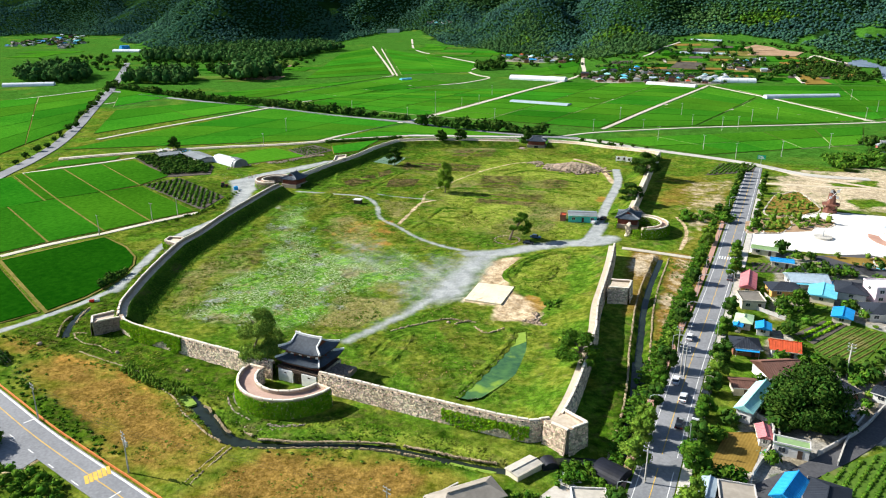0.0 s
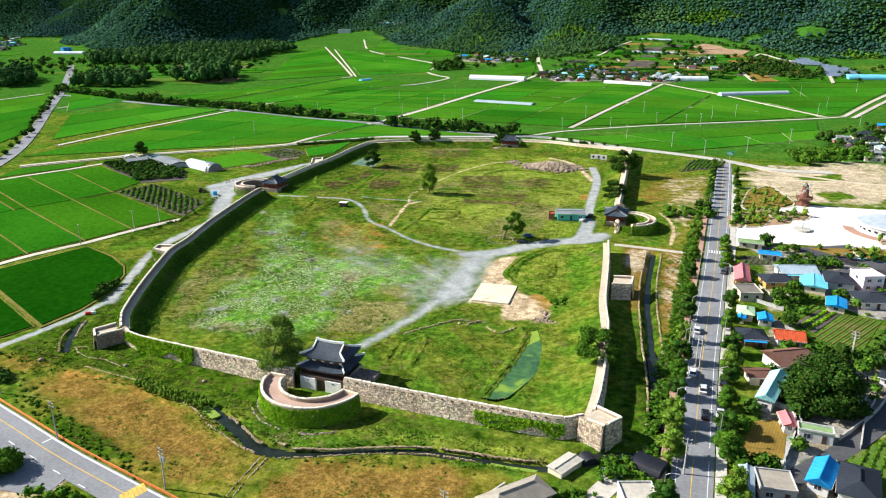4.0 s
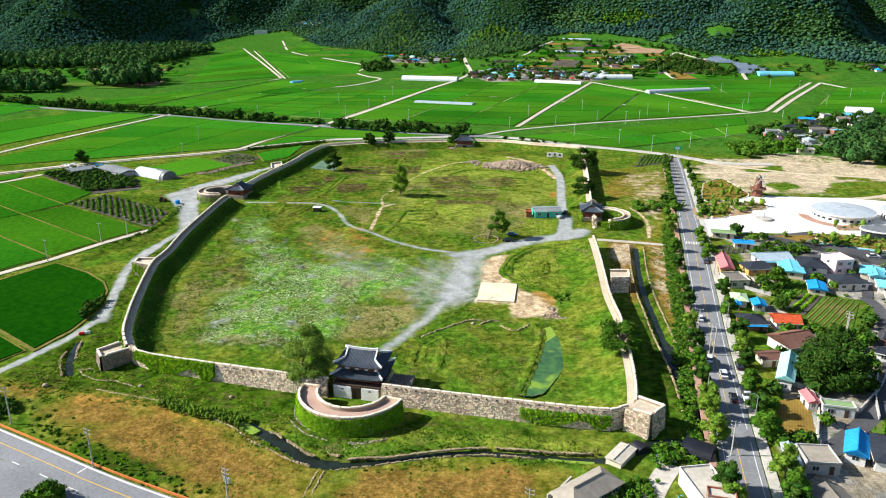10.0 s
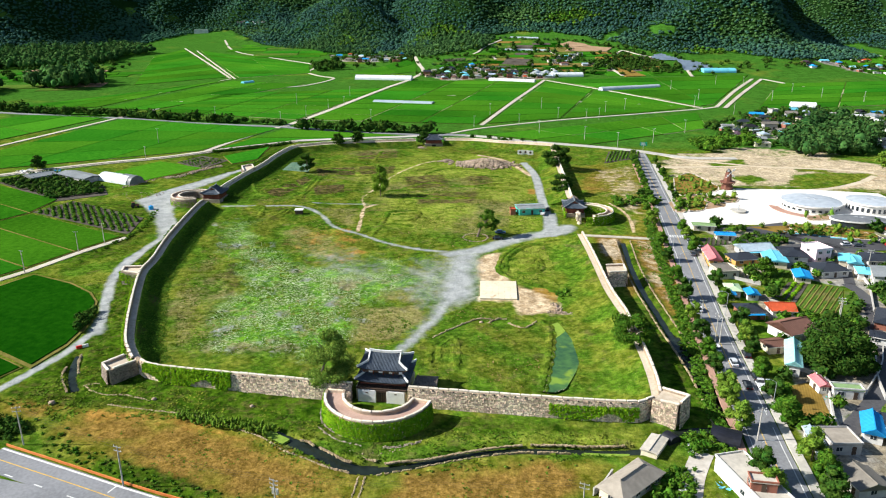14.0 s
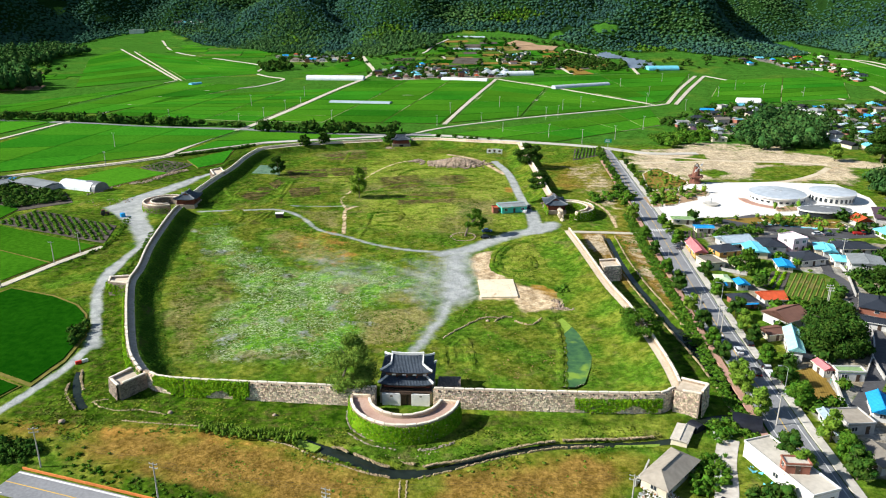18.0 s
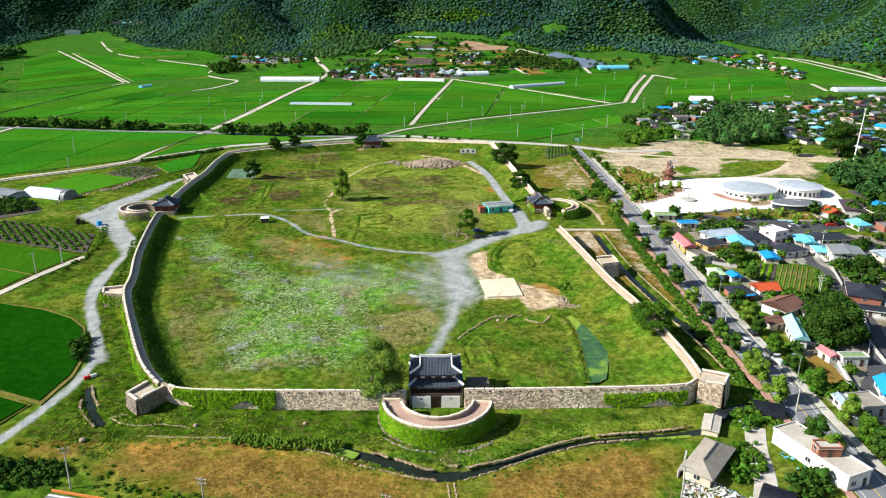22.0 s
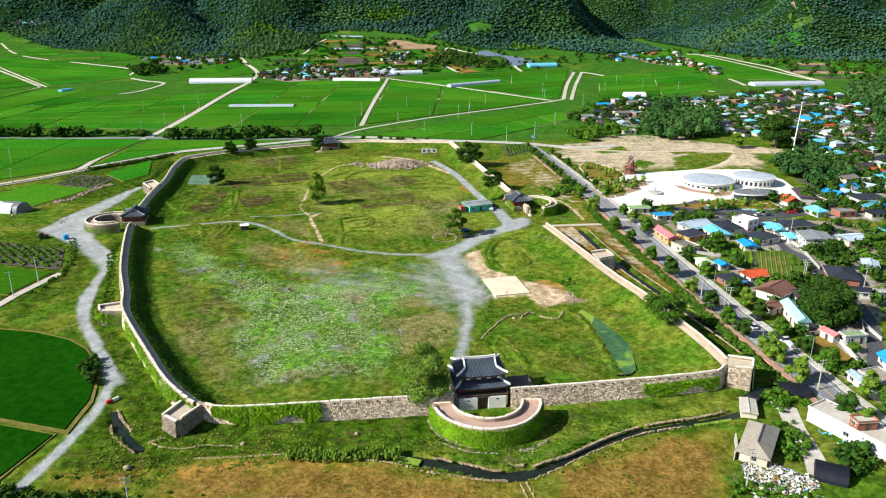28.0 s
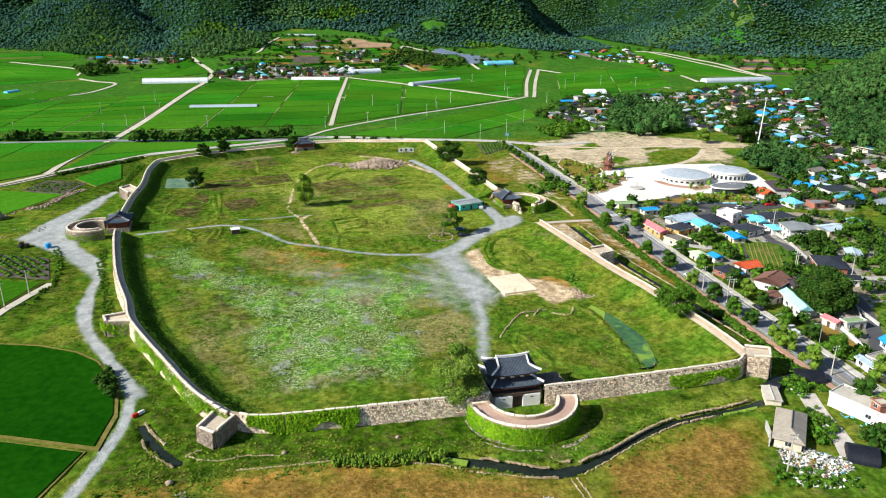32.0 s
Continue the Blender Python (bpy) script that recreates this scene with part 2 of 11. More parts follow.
M["cream"] = surface("cream_slab", (0.62, 0.54, 0.38), (0.76, 0.68, 0.50), 0.9, 0.7, 0.15, 0.01, spots=((0.48, 0.36, 0.22), 0.3, 0.3))
M["straw"] = surface("dry_ochre_lawn", (0.20, 0.13, 0.03), (0.30, 0.20, 0.05), 0.95, 0.9, 0.1, 0.1, stripe=(0.5, 0.2, 0.8), spec=0.0)
M["tuft"] = surface("grass_tufts", (0.035, 0.085, 0.006), (0.13, 0.17, 0.02), 0.9, 0.5, 0.05, island=0.4, spec=0.0)
M["straw_tuft"] = surface("straw_tufts", (0.20, 0.14, 0.05), (0.36, 0.26, 0.11), 0.9, 0.5, 0.05, island=0.3, spec=0.0)
M["petal"] = surface("white_flower_heads", (0.33, 0.38, 0.25), (0.52, 0.56, 0.42), 0.8, 0.5, 0.05, island=0.2, spec=0.0)
M["lily"] = surface("lily_leaves", (0.06, 0.14, 0.085), (0.21, 0.31, 0.20), 0.6, 0.9, 0.15, spots=((0.025, 0.06, 0.04), 0.35, 0.36))
M["soil"] = surface("dark_tilled_soil", (0.06, 0.052, 0.042), (0.13, 0.115, 0.095), 0.97, 1.0, 0.1, 0.08, spec=0.0)
PAINT = {}


def paint(key, c, rough=0.6, metal=0.0):
    if key not in PAINT:
        PAINT[key] = surface("paint_" + key, [v * 0.78 for v in c], [min(1.0, v * 1.12) for v in c], rough, 0.9, 0.12, metal=metal, spec=0.2)
    return PAINT[key]


ROOFS = {"navy": (0.026, 0.032, 0.044), "grey": (0.22, 0.24, 0.25), "blue": (0.02, 0.28, 0.62), "cyan": (0.16, 0.55, 0.68), "red": (0.50, 0.085, 0.03),
         "brown": (0.15, 0.075, 0.055), "pink": (0.62, 0.20, 0.21), "aqua": (0.36, 0.72, 0.70), "slate": (0.21, 0.19, 0.16), "beige": (0.34, 0.30, 0.245), "pale": (0.50, 0.46, 0.39), "green": (0.24, 0.36, 0.16), "orange": (0.62, 0.25, 0.10),
         "plum": (0.085, 0.055, 0.075), "steel": (0.34, 0.42, 0.48), "lime": (0.45, 0.60, 0.36), "white": (0.74, 0.75, 0.75), "teal": (0.07, 0.45, 0.40), "black": (0.02, 0.02, 0.025)}
WALLS = {"white": (0.62, 0.61, 0.58), "cream": (0.62, 0.55, 0.42), "orange": (0.62, 0.34, 0.10), "brick": (0.30, 0.12, 0.08), "grey": (0.45, 0.44, 0.42), "pink": (0.72, 0.56, 0.60), "teal": (0.10, 0.55, 0.45)}


def roofpaint(k):
    return paint("roof_" + k, ROOFS[k], 0.65)


def wallpaint(k):
    return paint("wall_" + k, WALLS[k], 0.85)


# ---- ground shape ----
GROUND_Y = [-400, -130, -75, -64, -20, 40, 100, 200, 340, 600, 850, 1100, 3000]
GROUND_Z = [-0.6, -0.6, -1.0, -0.5, 0.0, 1.2, 3.2, 4.6, 5.8, 10.5, 17.0, 24.0, 60.0]
FOOT = [(-3000, 700), (-1700, 900), (-1500, 1010), (-1300, 1050), (-1110, 880), (-960, 790), (-880, 752), (-800, 752), (-755, 815), (-725, 920), (-712, 1060), (-690, 1140), (-667, 1172), (-605, 1166), (-560, 1110), (-519, 1066), (-427, 988), (-356, 955), (-280, 936),
        (-166, 890), (-127, 912), (-84, 914), (-26, 964), (27, 962), (77, 912), (108, 880), (158, 832), (197, 838), (271, 866), (300, 832), (333, 798), (361, 812), (421, 882), (459, 904), (512, 945), (533, 1160), (552, 1160), (572, 870), (601, 808), (650, 792), (713, 764), (800, 720), (3000, 500)]
GLADES = [[(-156.4, 932.1), (-155.5, 953.7), (-126.9, 944.2), (-108.3, 918.3), (-119.2, 890.2)], [(96.4, 922.0), (133.4, 955.9), (138.7, 935.8), (102.6, 905.1)], [(162.0, 935.2), (200.2, 925.9), (203.4, 909.9), (171.9, 905.0)]]
HILL_Y = [60, 150, 290, 345, 420, 493, 560, 650]
HILL_X = [900, 560, 438, 410, 440, 500, 640, 1000]


def smooth(a, b, v):
    u = np.clip((v - a) / (b - a), 0.0, 1.0)
    return u * u * (3 - 2 * u)


def spline(pts, step):
    """Evenly stepped points on a smooth line through pts (tuples of any length)."""
    P = np.array(pts, float)
    P = np.vstack([2 * P[0] - P[1], P, 2 * P[-1] - P[-2]])
    out = []
    for i in range(1, len(P) - 2):
        n = max(1, int(np.linalg.norm(P[i + 1][:2] - P[i][:2]) / step))
        for k in range(n):
            u = k / n
            a, b, c, d = P[i - 1], P[i], P[i + 1], P[i + 2]
            out.append(0.5 * (2 * b + (c - a) * u + (2 * a - 5 * b + 4 * c - d) * u * u + (3 * b - a - 3 * c + d) * u ** 3))
    out.append(P[-2])
    return np.array(out)


def line_distance(x, y, pts):
    """Distance from points to a polyline."""
    best = np.full(np.shape(x), 1e9)
    for a, b in zip(pts[:-1], pts[1:]):
        d = (b[0] - a[0], b[1] - a[1])
        u = np.clip(((x - a[0]) * d[0] + (y - a[1]) * d[1]) / (d[0] ** 2 + d[1] ** 2 + 1e-9), 0, 1)
        best = np.minimum(best, np.hypot(x - a[0] - u * d[0], y - a[1] - u * d[1]))
    return best


def inside(x, y, poly):
    """Signed distance to a closed outline, positive inside."""
    pts = list(poly) + [poly[0]]
    odd = np.zeros(np.shape(x), bool)
    for a, b in zip(pts[:-1], pts[1:]):
        cross = (a[1] > y) != (b[1] > y)
        with np.errstate(divide="ignore", invalid="ignore"):
            odd ^= cross & (x < (b[0] - a[0]) * (y - a[1]) / (b[1] - a[1] + 1e-12) + a[0])
    return np.where(odd, 1, -1) * line_distance(x, y, pts)


CHANNELS = []


def ramp_up(d, soft):
    return np.where(d <= 0, 0.0, np.where(d < soft, d * d / (2 * soft), d - soft / 2))


def foot_distance(x, y):
    """How far a place lies behind the foot of the mountains, negative in the plain."""
    edge = np.interp(x, [p[0] for p in FOOT], [p[1] for p in FOOT])
    return np.where(y > edge, 1, -1) * line_distance(x, y, FOOT)


def mountains(x, y):
    """Slopes behind the foot line, cut by gullies that run down between rounded spurs."""
    d = foot_distance(x, y)
    steep = 0.64 - 0.20 * smooth(-720, -480, x) + 0.10 * smooth(480, 620, x)
    u = x + 55 * np.sin(y / 130 + x / 260) + 22 * np.sin(y / 47 + 1.3)
    spur = np.abs(np.sin(u / 66)) * 0.74 + np.abs(np.sin(u / 27 + 0.012 * y + 1.1)) * 0.22
    knob = 0.5 + 0.5 * np.sin(x / 33 + 1.5 * np.sin(y / 41)) * np.sin(y / 37 + 1.2 * np.sin(x / 52))
    return steep * ramp_up(d, 70) * (0.36 + 1.0 * spur + 0.16 * knob)


def base_z(x, y):
    x, y = np.asarray(x, float), np.asarray(y, float)
    z = np.interp(y, GROUND_Y, GROUND_Z)
    z = z + 0.75 * smooth(-88, -102, x) * (1 - np.clip((y + 10) / 30, 0, 1)) * np.clip((y + 100) / 25, 0, 1)
    z = z + 0.115 * ramp_up(y - 670, 60) * smooth(-235, -90, x) * (1 - 0.3 * smooth(120, 260, x)) * smooth(430, 330, x)
    z = z + 0.10 * ramp_up(y - 1010, 60) * smooth(-860, -720, x) * smooth(-400, -520, x)
    if np.any(y > 480):
        z = z + mountains(x, y)
    e = x - np.interp(y, HILL_Y, HILL_X)
    fade = smooth(680, 560, y) * smooth(60, 220, y)
    z = z + np.where(e > 0, np.minimum(0.004 * e * e, 0.32 * e - 6.4).clip(0, 44), 0) * fade
    return z


def ground_z(x, y):
    z = base_z(x, y)
    for pts, half, depth in CHANNELS:
        near = (np.asarray(x) > pts[:, 0].min() - 12) & (np.asarray(x) < pts[:, 0].max() + 12) & (np.asarray(y) > pts[:, 1].min() - 12) & (np.asarray(y) < pts[:, 1].max() + 12)
        if np.any(near):
            d = line_distance(np.asarray(x, float), np.asarray(y, float), pts)
            z = z - np.where(near, depth * smooth(half + 1.6, half - 0.2, d), 0)
    return z


def gz(x, y):
    return float(ground_z(np.array([x], float), np.array([y], float))[0])


# ---- mesh helpers ----
def mesh_from(name, verts, faces, material, smooth_faces=False):
    me = bpy.data.meshes.new(name)
    me.from_pydata([tuple(v) for v in verts], [], [tuple(f) for f in faces])
    me.materials.append(material)
    if smooth_faces:
        me.polygons.foreach_set("use_smooth", [True] * len(me.polygons))
    me.update()
    return me


def link(name, me, parent=None, label="", m=None, world=False):
    ob = new(name, me)
    if parent is not None:
        ob.parent = parent
        if world:
            ob.matrix_parent_inverse = parent.matrix_basis.inverted()
    if m is not None:
        ob.matrix_basis = m
    if label:
        ob["label"] = label
    return ob


def part(name, bm, material, parent, label=""):
    me = bpy.data.meshes.new(name)
    bm.to_mesh(me)
    bm.free()
    me.materials.append(material)
    return link(name, me, parent, label)


def thing(name, x, y, z, rz=0.0, label="", category="", group="", kind=""):
    ob = new(name)
    ob.matrix_basis = pose(x, y, z, 0, 0, rz)
    ob.empty_display_size = 0.5
    return tagged(ob, label, category, group, kind)


def bm_box(bm, x0, y0, z0, x1, y1, z1, bevel=0.0):
    r = bmesh.ops.create_cube(bm, size=1.0, matrix=Matrix.Translation(((x0 + x1) / 2, (y0 + y1) / 2, (z0 + z1) / 2)) @ Matrix.Diagonal((abs(x1 - x0), abs(y1 - y0), abs(z1 - z0), 1)))
    if bevel:
        edges = list({e for v in r["verts"] for e in v.link_edges})
        bmesh.ops.bevel(bm, geom=edges, offset=bevel, segments=1, affect="EDGES")
    return bm


def box(x0, y0, z0, x1, y1, z1, bevel=0.0):
    return bm_box(bmesh.new(), x0, y0, z0, x1, y1, z1, bevel)


def bm_tube(bm, a, b, r0, r1=None, n=8):
    a, b = Vector(a), Vector(b)
    m = Matrix.Translation((a + b) / 2) @ (b - a).to_track_quat("Z", "Y").to_matrix().to_4x4()
    bmesh.ops.create_cone(bm, cap_ends=True, segments=n, radius1=r0, radius2=r0 if r1 is None else r1, depth=(b - a).length, matrix=m)
    return bm


def tube(a, b, r0, r1=None, n=8):
    return bm_tube(bmesh.new(), a, b, r0, r1, n)


def sides(pts):
    """Unit normals to the left of a line."""
    d = np.gradient(pts[:, :2], axis=0)
    d /= np.linalg.norm(d, axis=1)[:, None] + 1e-9
    return np.stack([-d[:, 1], d[:, 0]], 1)


def sweep(name, pts, profile, material, parent=None, label="", smooth_faces=False, closed=False):
    """Sweep a profile of (sideways, z) along pts of x, y, z; with closed the profile is a ring."""
    n, verts, faces = sides(pts), [], []
    k = len(profile)
    for p, s in zip(pts, n):
        for u, w in profile:
            verts.append((p[0] + s[0] * u, p[1] + s[1] * u, p[2] + w))
    for i in range(len(pts) - 1):
        for j in range(k if closed else k - 1):
            a, b = i * k + j, i * k + (j + 1) % k
            faces.append((a, b, b + k, a + k))
    if closed:
        faces += [tuple(range(k))[::-1], tuple(range((len(pts) - 1) * k, len(pts) * k))]
    return link(name, mesh_from(name, verts, faces, material, smooth_faces), parent, label)


def ribbon(name, line, width, material, lift=0.1, step=4.0, label="", category="", kind="structure", parent=None, curb=0.5):
    """A road or path: a thick strip that lies on the ground."""
    pts = spline(line, step)
    n = sides(pts)
    verts, faces = [], []
    for p, s in zip(pts, n):
        for u, w in ((-1, -curb), (-1, 0), (-0.33, 0), (0.33, 0), (1, 0), (1, -curb)):
            x, y = p[0] + s[0] * u * width / 2, p[1] + s[1] * u * width / 2
            verts.append((x, y, base_z(x, y) + lift + w))
    for i in range(len(pts) - 1):
        for j in range(5):
            a = i * 6 + j
            faces.append((a, a + 1, a + 7, a + 6))
    ob = link(name, mesh_from(name, verts, faces, material), parent)
    return tagged(ob, label, category, "", kind if parent is None else "")


def slab(name, outline, material, lift, skirt=0.6, label="", category="", kind="", group="", cut=12.0, parent=None, flat=None):
    """A flat piece of land with an edge: an outline draped over the ground."""
    bm = bmesh.new()
    bm.faces.new([bm.verts.new((x, y, 0)) for x, y in outline])
    ys = [p[1] for p in outline]
    xs = [p[0] for p in outline]
    k = math.floor(min(ys) / cut) + 1
    while k * cut < max(ys):
        bmesh.ops.bisect_plane(bm, geom=bm.verts[:] + bm.edges[:] + bm.faces[:], plane_co=(0, k * cut, 0), plane_no=(0, 1, 0))
        k += 1
    bmesh.ops.recalc_face_normals(bm, faces=bm.faces[:])
    if bm.faces[:][0].normal.z < 0:
        bmesh.ops.reverse_faces(bm, faces=bm.faces[:])
    rim = [e for e in bm.edges if len(e.link_faces) == 1]
    ex = bmesh.ops.extrude_edge_only(bm, edges=rim)
    low = {v for v in ex["geom"] if isinstance(v, bmesh.types.BMVert)}
    for v in bm.verts:
        z = float(base_z(v.co.x, v.co.y)) if flat is None else flat
        v.co.z = z + lift - (skirt if v in low else 0)
    me = bpy.data.meshes.new(name)
    bm.to_mesh(me)
    bm.free()
    me.materials.append(material)
    ob = link(name, me, parent, "", None, True)
    return tagged(ob, label, category, group, kind)


# ---- streams and pond, cut into the ground ----
SOUTH_STREAM = spline([(-40.2, -85.5), (-35.1, -88.0), (-28.6, -90.7), (-19.2, -95.7), (-12.9, -95.7)], 2.0)
SOUTH_STREAM_2 = spline([(-14.1, -95.9), (-7.1, -93.7), (-0.3, -90.2), (8.1, -86.6), (16.7, -84.1), (29.2, -82.6), (39.1, -81.5), (45.4, -79.8)], 2.0)
CORNER_POOL = spline([(49.7, -74.0), (55.2, -70.9), (60.4, -69.6), (64.6, -69.0)], 2.0)
EAST_STREAM = spline([(53.0, 63.3), (53.3, 51.7), (53.5, 40.9), (54.1, 28.4), (55.5, 12.1), (57.5, -2.7), (59.3, -16.6), (61.3, -28.1), (63.1, -41.0), (64.1, -52.0), (64.6, -62.0), (64.7, -68.3)], 2.0)
WEST_DITCH = spline([(-106.9, -58.4), (-105.0, -63.5), (-100.9, -70.6), (-97.0, -75.2)], 2.0)
POND = [(23.1, -19.5), (26.1, -16.6), (28.4, -22.6), (30.9, -30.4), (32.4, -38.2), (30.8, -47.2), (27.9, -56.5), (25.1, -58.7), (22.5, -58.8), (23.5, -50.2), (24.6, -38.5), (25.1, -28.4)]
EAST_POOL = spline([(60.2, -20.5), (61.8, -30.5), (63.4, -41.5), (64.4, -52.0), (64.9, -62.0), (64.9, -67.5)], 2.0)
CHANNELS += [(EAST_POOL, 1.5, 1.5), (SOUTH_STREAM, 1.3, 1.5), (SOUTH_STREAM_2, 0.75, 1.4), (CORNER_POOL, 0.9, 1.2), (EAST_STREAM, 0.6, 1.5), (WEST_DITCH, 0.8, 1.1)]

# ---- ground ----
def graded(lo, hi, fine, far_lo, far_hi, grow):
    mid = list(np.arange(lo, hi + 1e-6, fine))
    s, v = fine, hi
    while v < far_hi:
        s *= grow
        v += s
        mid.append(v)
    s, v, low = fine, lo, []
    while v > far_lo:
        s *= grow
        v -= s
        low.append(v)
    return np.array(low[::-1] + mid)


GX, GY = graded(-165, 130, 1.1, -2600, 2300, 1.07), graded(-140, 262, 1.1, -420, 2300, 1.06)
XX, YY = np.meshgrid(GX, GY)
ZZ = ground_z(XX, YY)
pond_d = inside(XX, YY, POND)
ZZ -= 0.9 * smooth(-1.8, 0.3, pond_d)
rough = np.sin(XX * 0.9 + 1.3 * np.sin(YY * 0.37)) * np.sin(YY * 0.83 + np.sin(XX * 0.51))
ZZ += 0.07 * rough * (np.abs(XX) < 200)


def soft_poly(poly, edge):
    return np.clip(0.5 + inside(XX, YY, poly) / (2 * edge), 0, 1)


def soft_line(line, half, edge, step=3.0):
    return np.clip(0.5 + (half - line_distance(XX, YY, spline(line, step))) / (2 * edge), 0, 1)


def peak(*layers):
    return np.maximum.reduce(layers)


MASKS = {}
MASKS["gravel"] = peak(
    soft_line([(-129.6, 86.2), (-112.3, 88.9), (-93.4, 90.9), (-80.3, 80.7), (-69.1, 64.6), (-56.4, 56.9), (-41.9, 47.4), (-26.8, 41.9), (-13.0, 40.9)], 0.9, 1.3),
    soft_line([(-89.1, 97.5), (-77.7, 97.0), (-66.2, 98.3), (-58.7, 98.2)], 0.5, 0.9),
    soft_line([(-14.9, 38.7), (-4.5, 44.1), (6.8, 56.4), (16.8, 64.9), (28.4, 71.1), (31.2, 77.4)], 3.4, 2.6),
    0.86 * soft_poly([(-15.3, 41.2), (-2.0, 45.8), (-3.1, 28.3), (-0.8, 12.0), (0.2, -3.6), (-7.4, -10.7), (-11.7, -17.9), (-14.6, -30.6), (-17.2, -34.8), (-15.2, -23.5), (-14.1, -9.6), (-15.6, 4.4), (-15.2, 26.3)], 6.0),
    soft_line([(-19.3, -44.2), (-15.3, -31.5), (-11.7, -17.9), (-9.9, -6.6)], 1.5, 2.4),
    soft_line([(8.0, 197.1), (15.0, 167.3), (18.6, 128.6), (21.6, 98.4), (24.5, 77.9), (26.1, 68.5)], 2.2, 1.0),
    soft_line([(-118.7, -86.5), (-117.2, -82.6), (-113.5, -70.0), (-111.2, -59.5), (-111.3, -46.4), (-113.7, -36.5), (-124.0, -17.5), (-131.0, 1.1), (-135.5, 27.1)], 1.4, 1.0),
    soft_line([(-120.9, -22.0), (-129.6, -5.4), (-135.1, 12.1), (-135.5, 25.4), (-136.1, 40.8), (-139.7, 57.4), (-152.3, 76.3), (-169.2, 97.3), (-166.3, 114.5), (-155.8, 138.6), (-150.2, 155.8)], 1.6, 1.4),
    soft_poly([(-117.5, -30.5), (-109.6, -41.2), (-107.8, -45.8), (-110.9, -48.3), (-114.2, -41.6)], 2.0),
    soft_poly([(-175.2, 89.4), (-170.3, 104.6), (-154.8, 150.8), (-150.2, 155.8), (-152.4, 131.4), (-159.6, 101.9), (-148.8, 75.1), (-137.0, 52.4), (-136.5, 39.2), (-153.8, 67.4)], 2.5),
    soft_poly([(21.4, 95.1), (26.1, 96.9), (26.8, 79.3), (30.8, 74.5), (26.4, 64.9), (19.4, 62.7), (20.9, 74.4), (20.4, 86.6)], 1.5),
    0.5 * soft_poly([(-36.0, 22.9), (-18.1, 44.5), (-2.0, 42.0), (-0.8, 12.0), (-7.2, -12.0), (-18.7, -19.1), (-31.8, -3.2)], 13.0), 0.42 * soft_poly([(-78.1, 34.8), (-53.2, 45.6), (-29.8, 23.9), (-29.9, -2.9), (-57.8, 2.7)], 12.0))
MASKS["sand"] = peak(
    soft_poly([(-2.2, 39.5), (4.5, 43.0), (5.3, 23.9), (10.0, 13.8), (17.2, 7.4), (26.9, -2.9), (25.3, -10.2), (14.7, -13.6), (11.3, -3.2), (0.2, -3.6), (-0.8, 12.0), (-3.7, 28.2)], 3.5),
    0.62 * soft_poly([(10.2, 11.2), (21.0, 9.5), (28.8, -0.3), (35.9, -6.7), (28.8, -12.1), (16.5, -14.1), (10.7, -7.8)], 5.0),
    soft_line([(-57.3, 60.4), (-59.9, 75.5), (-62.3, 92.2), (-57.8, 98.4)], 0.8, 1.0),
    soft_line([(-62.7, 93.9), (-67.6, 108.8), (-66.1, 122.1), (-64.2, 141.2), (-59.5, 165.5), (-50.1, 188.8), (-39.4, 198.3)], 0.55, 0.9),
    soft_line([(-20.0, 214.9), (-5.2, 204.2), (6.2, 182.1), (12.6, 166.9)], 1.6, 1.2),
    soft_line([(22.6, -9.3), (28.8, -9.6), (35.8, -10.5)], 1.0, 0.8), soft_line([(51.5, 116.6), (56.4, 105.1), (58.8, 90.2), (58.6, 74.4)], 0.8, 0.7),
    soft_line([(171.6, 161.4), (186.3, 176.1), (203.8, 193.4), (221.8, 207.1)], 1.6, 0.8),
    soft_poly([(-62.8, -127.0), (-58.0, -122.7), (-52.7, -118.4), (-48.6, -119.7), (-48.8, -124.2), (-51.2, -127.4), (-56.1, -131.4)], 1.5))
MASKS["dry"] = peak(
    soft_poly([(-87.6, -84.3), (-74.4, -83.6), (-60.0, -85.5), (-42.5, -89.8), (-29.5, -95.3), (-17.4, -101.3), (-16.9, -108.6), (-27.9, -112.2), (-40.8, -110.0), (-60.1, -104.7), (-76.7, -97.9), (-89.6, -91.9)], 8.0),
    0.8 * soft_poly([(-110.7, -84.4), (-108.6, -74.9), (-105.7, -68.7), (-95.5, -77.3), (-93.2, -82.8), (-98.0, -88.7), (-105.2, -91.2)], 6.0),
    soft_poly([(-9.3, -104.6), (-3.4, -98.9), (9.0, -93.7), (23.2, -89.6), (29.8, -89.7), (30.3, -93.2), (26.9, -99.7), (22.8, -108.5), (-5.8, -113.4)], 6.0),
    soft_poly([(-5.5, -97.0), (21.8, -88.1), (34.4, -88.4), (22.0, -109.7), (-11.2, -117.8)], 6.0),
    0.85 * soft_poly([(40.0, 68.6), (52.7, 69.2), (52.8, 49.5), (54.1, 32.0), (55.4, 13.6), (51.0, 5.7), (46.7, 25.2)], 3.0), soft_poly([(55.7, 69.7), (66.9, 68.7), (68.2, 40.0), (68.0, 3.9), (62.3, -5.8), (58.5, 6.9), (55.6, 32.2)], 3.0), 0.45 * soft_poly([(31.9, 191.5), (51.4, 203.3), (68.0, 176.0), (60.9, 143.7), (42.7, 127.0), (36.8, 144.5)], 5.0), 0.42 * soft_poly([(43.7, 188.5), (73.1, 200.6), (74.6, 143.5), (70.6, 86.7), (59.0, 75.9), (54.8, 119.1), (45.0, 138.5)], 7.0))
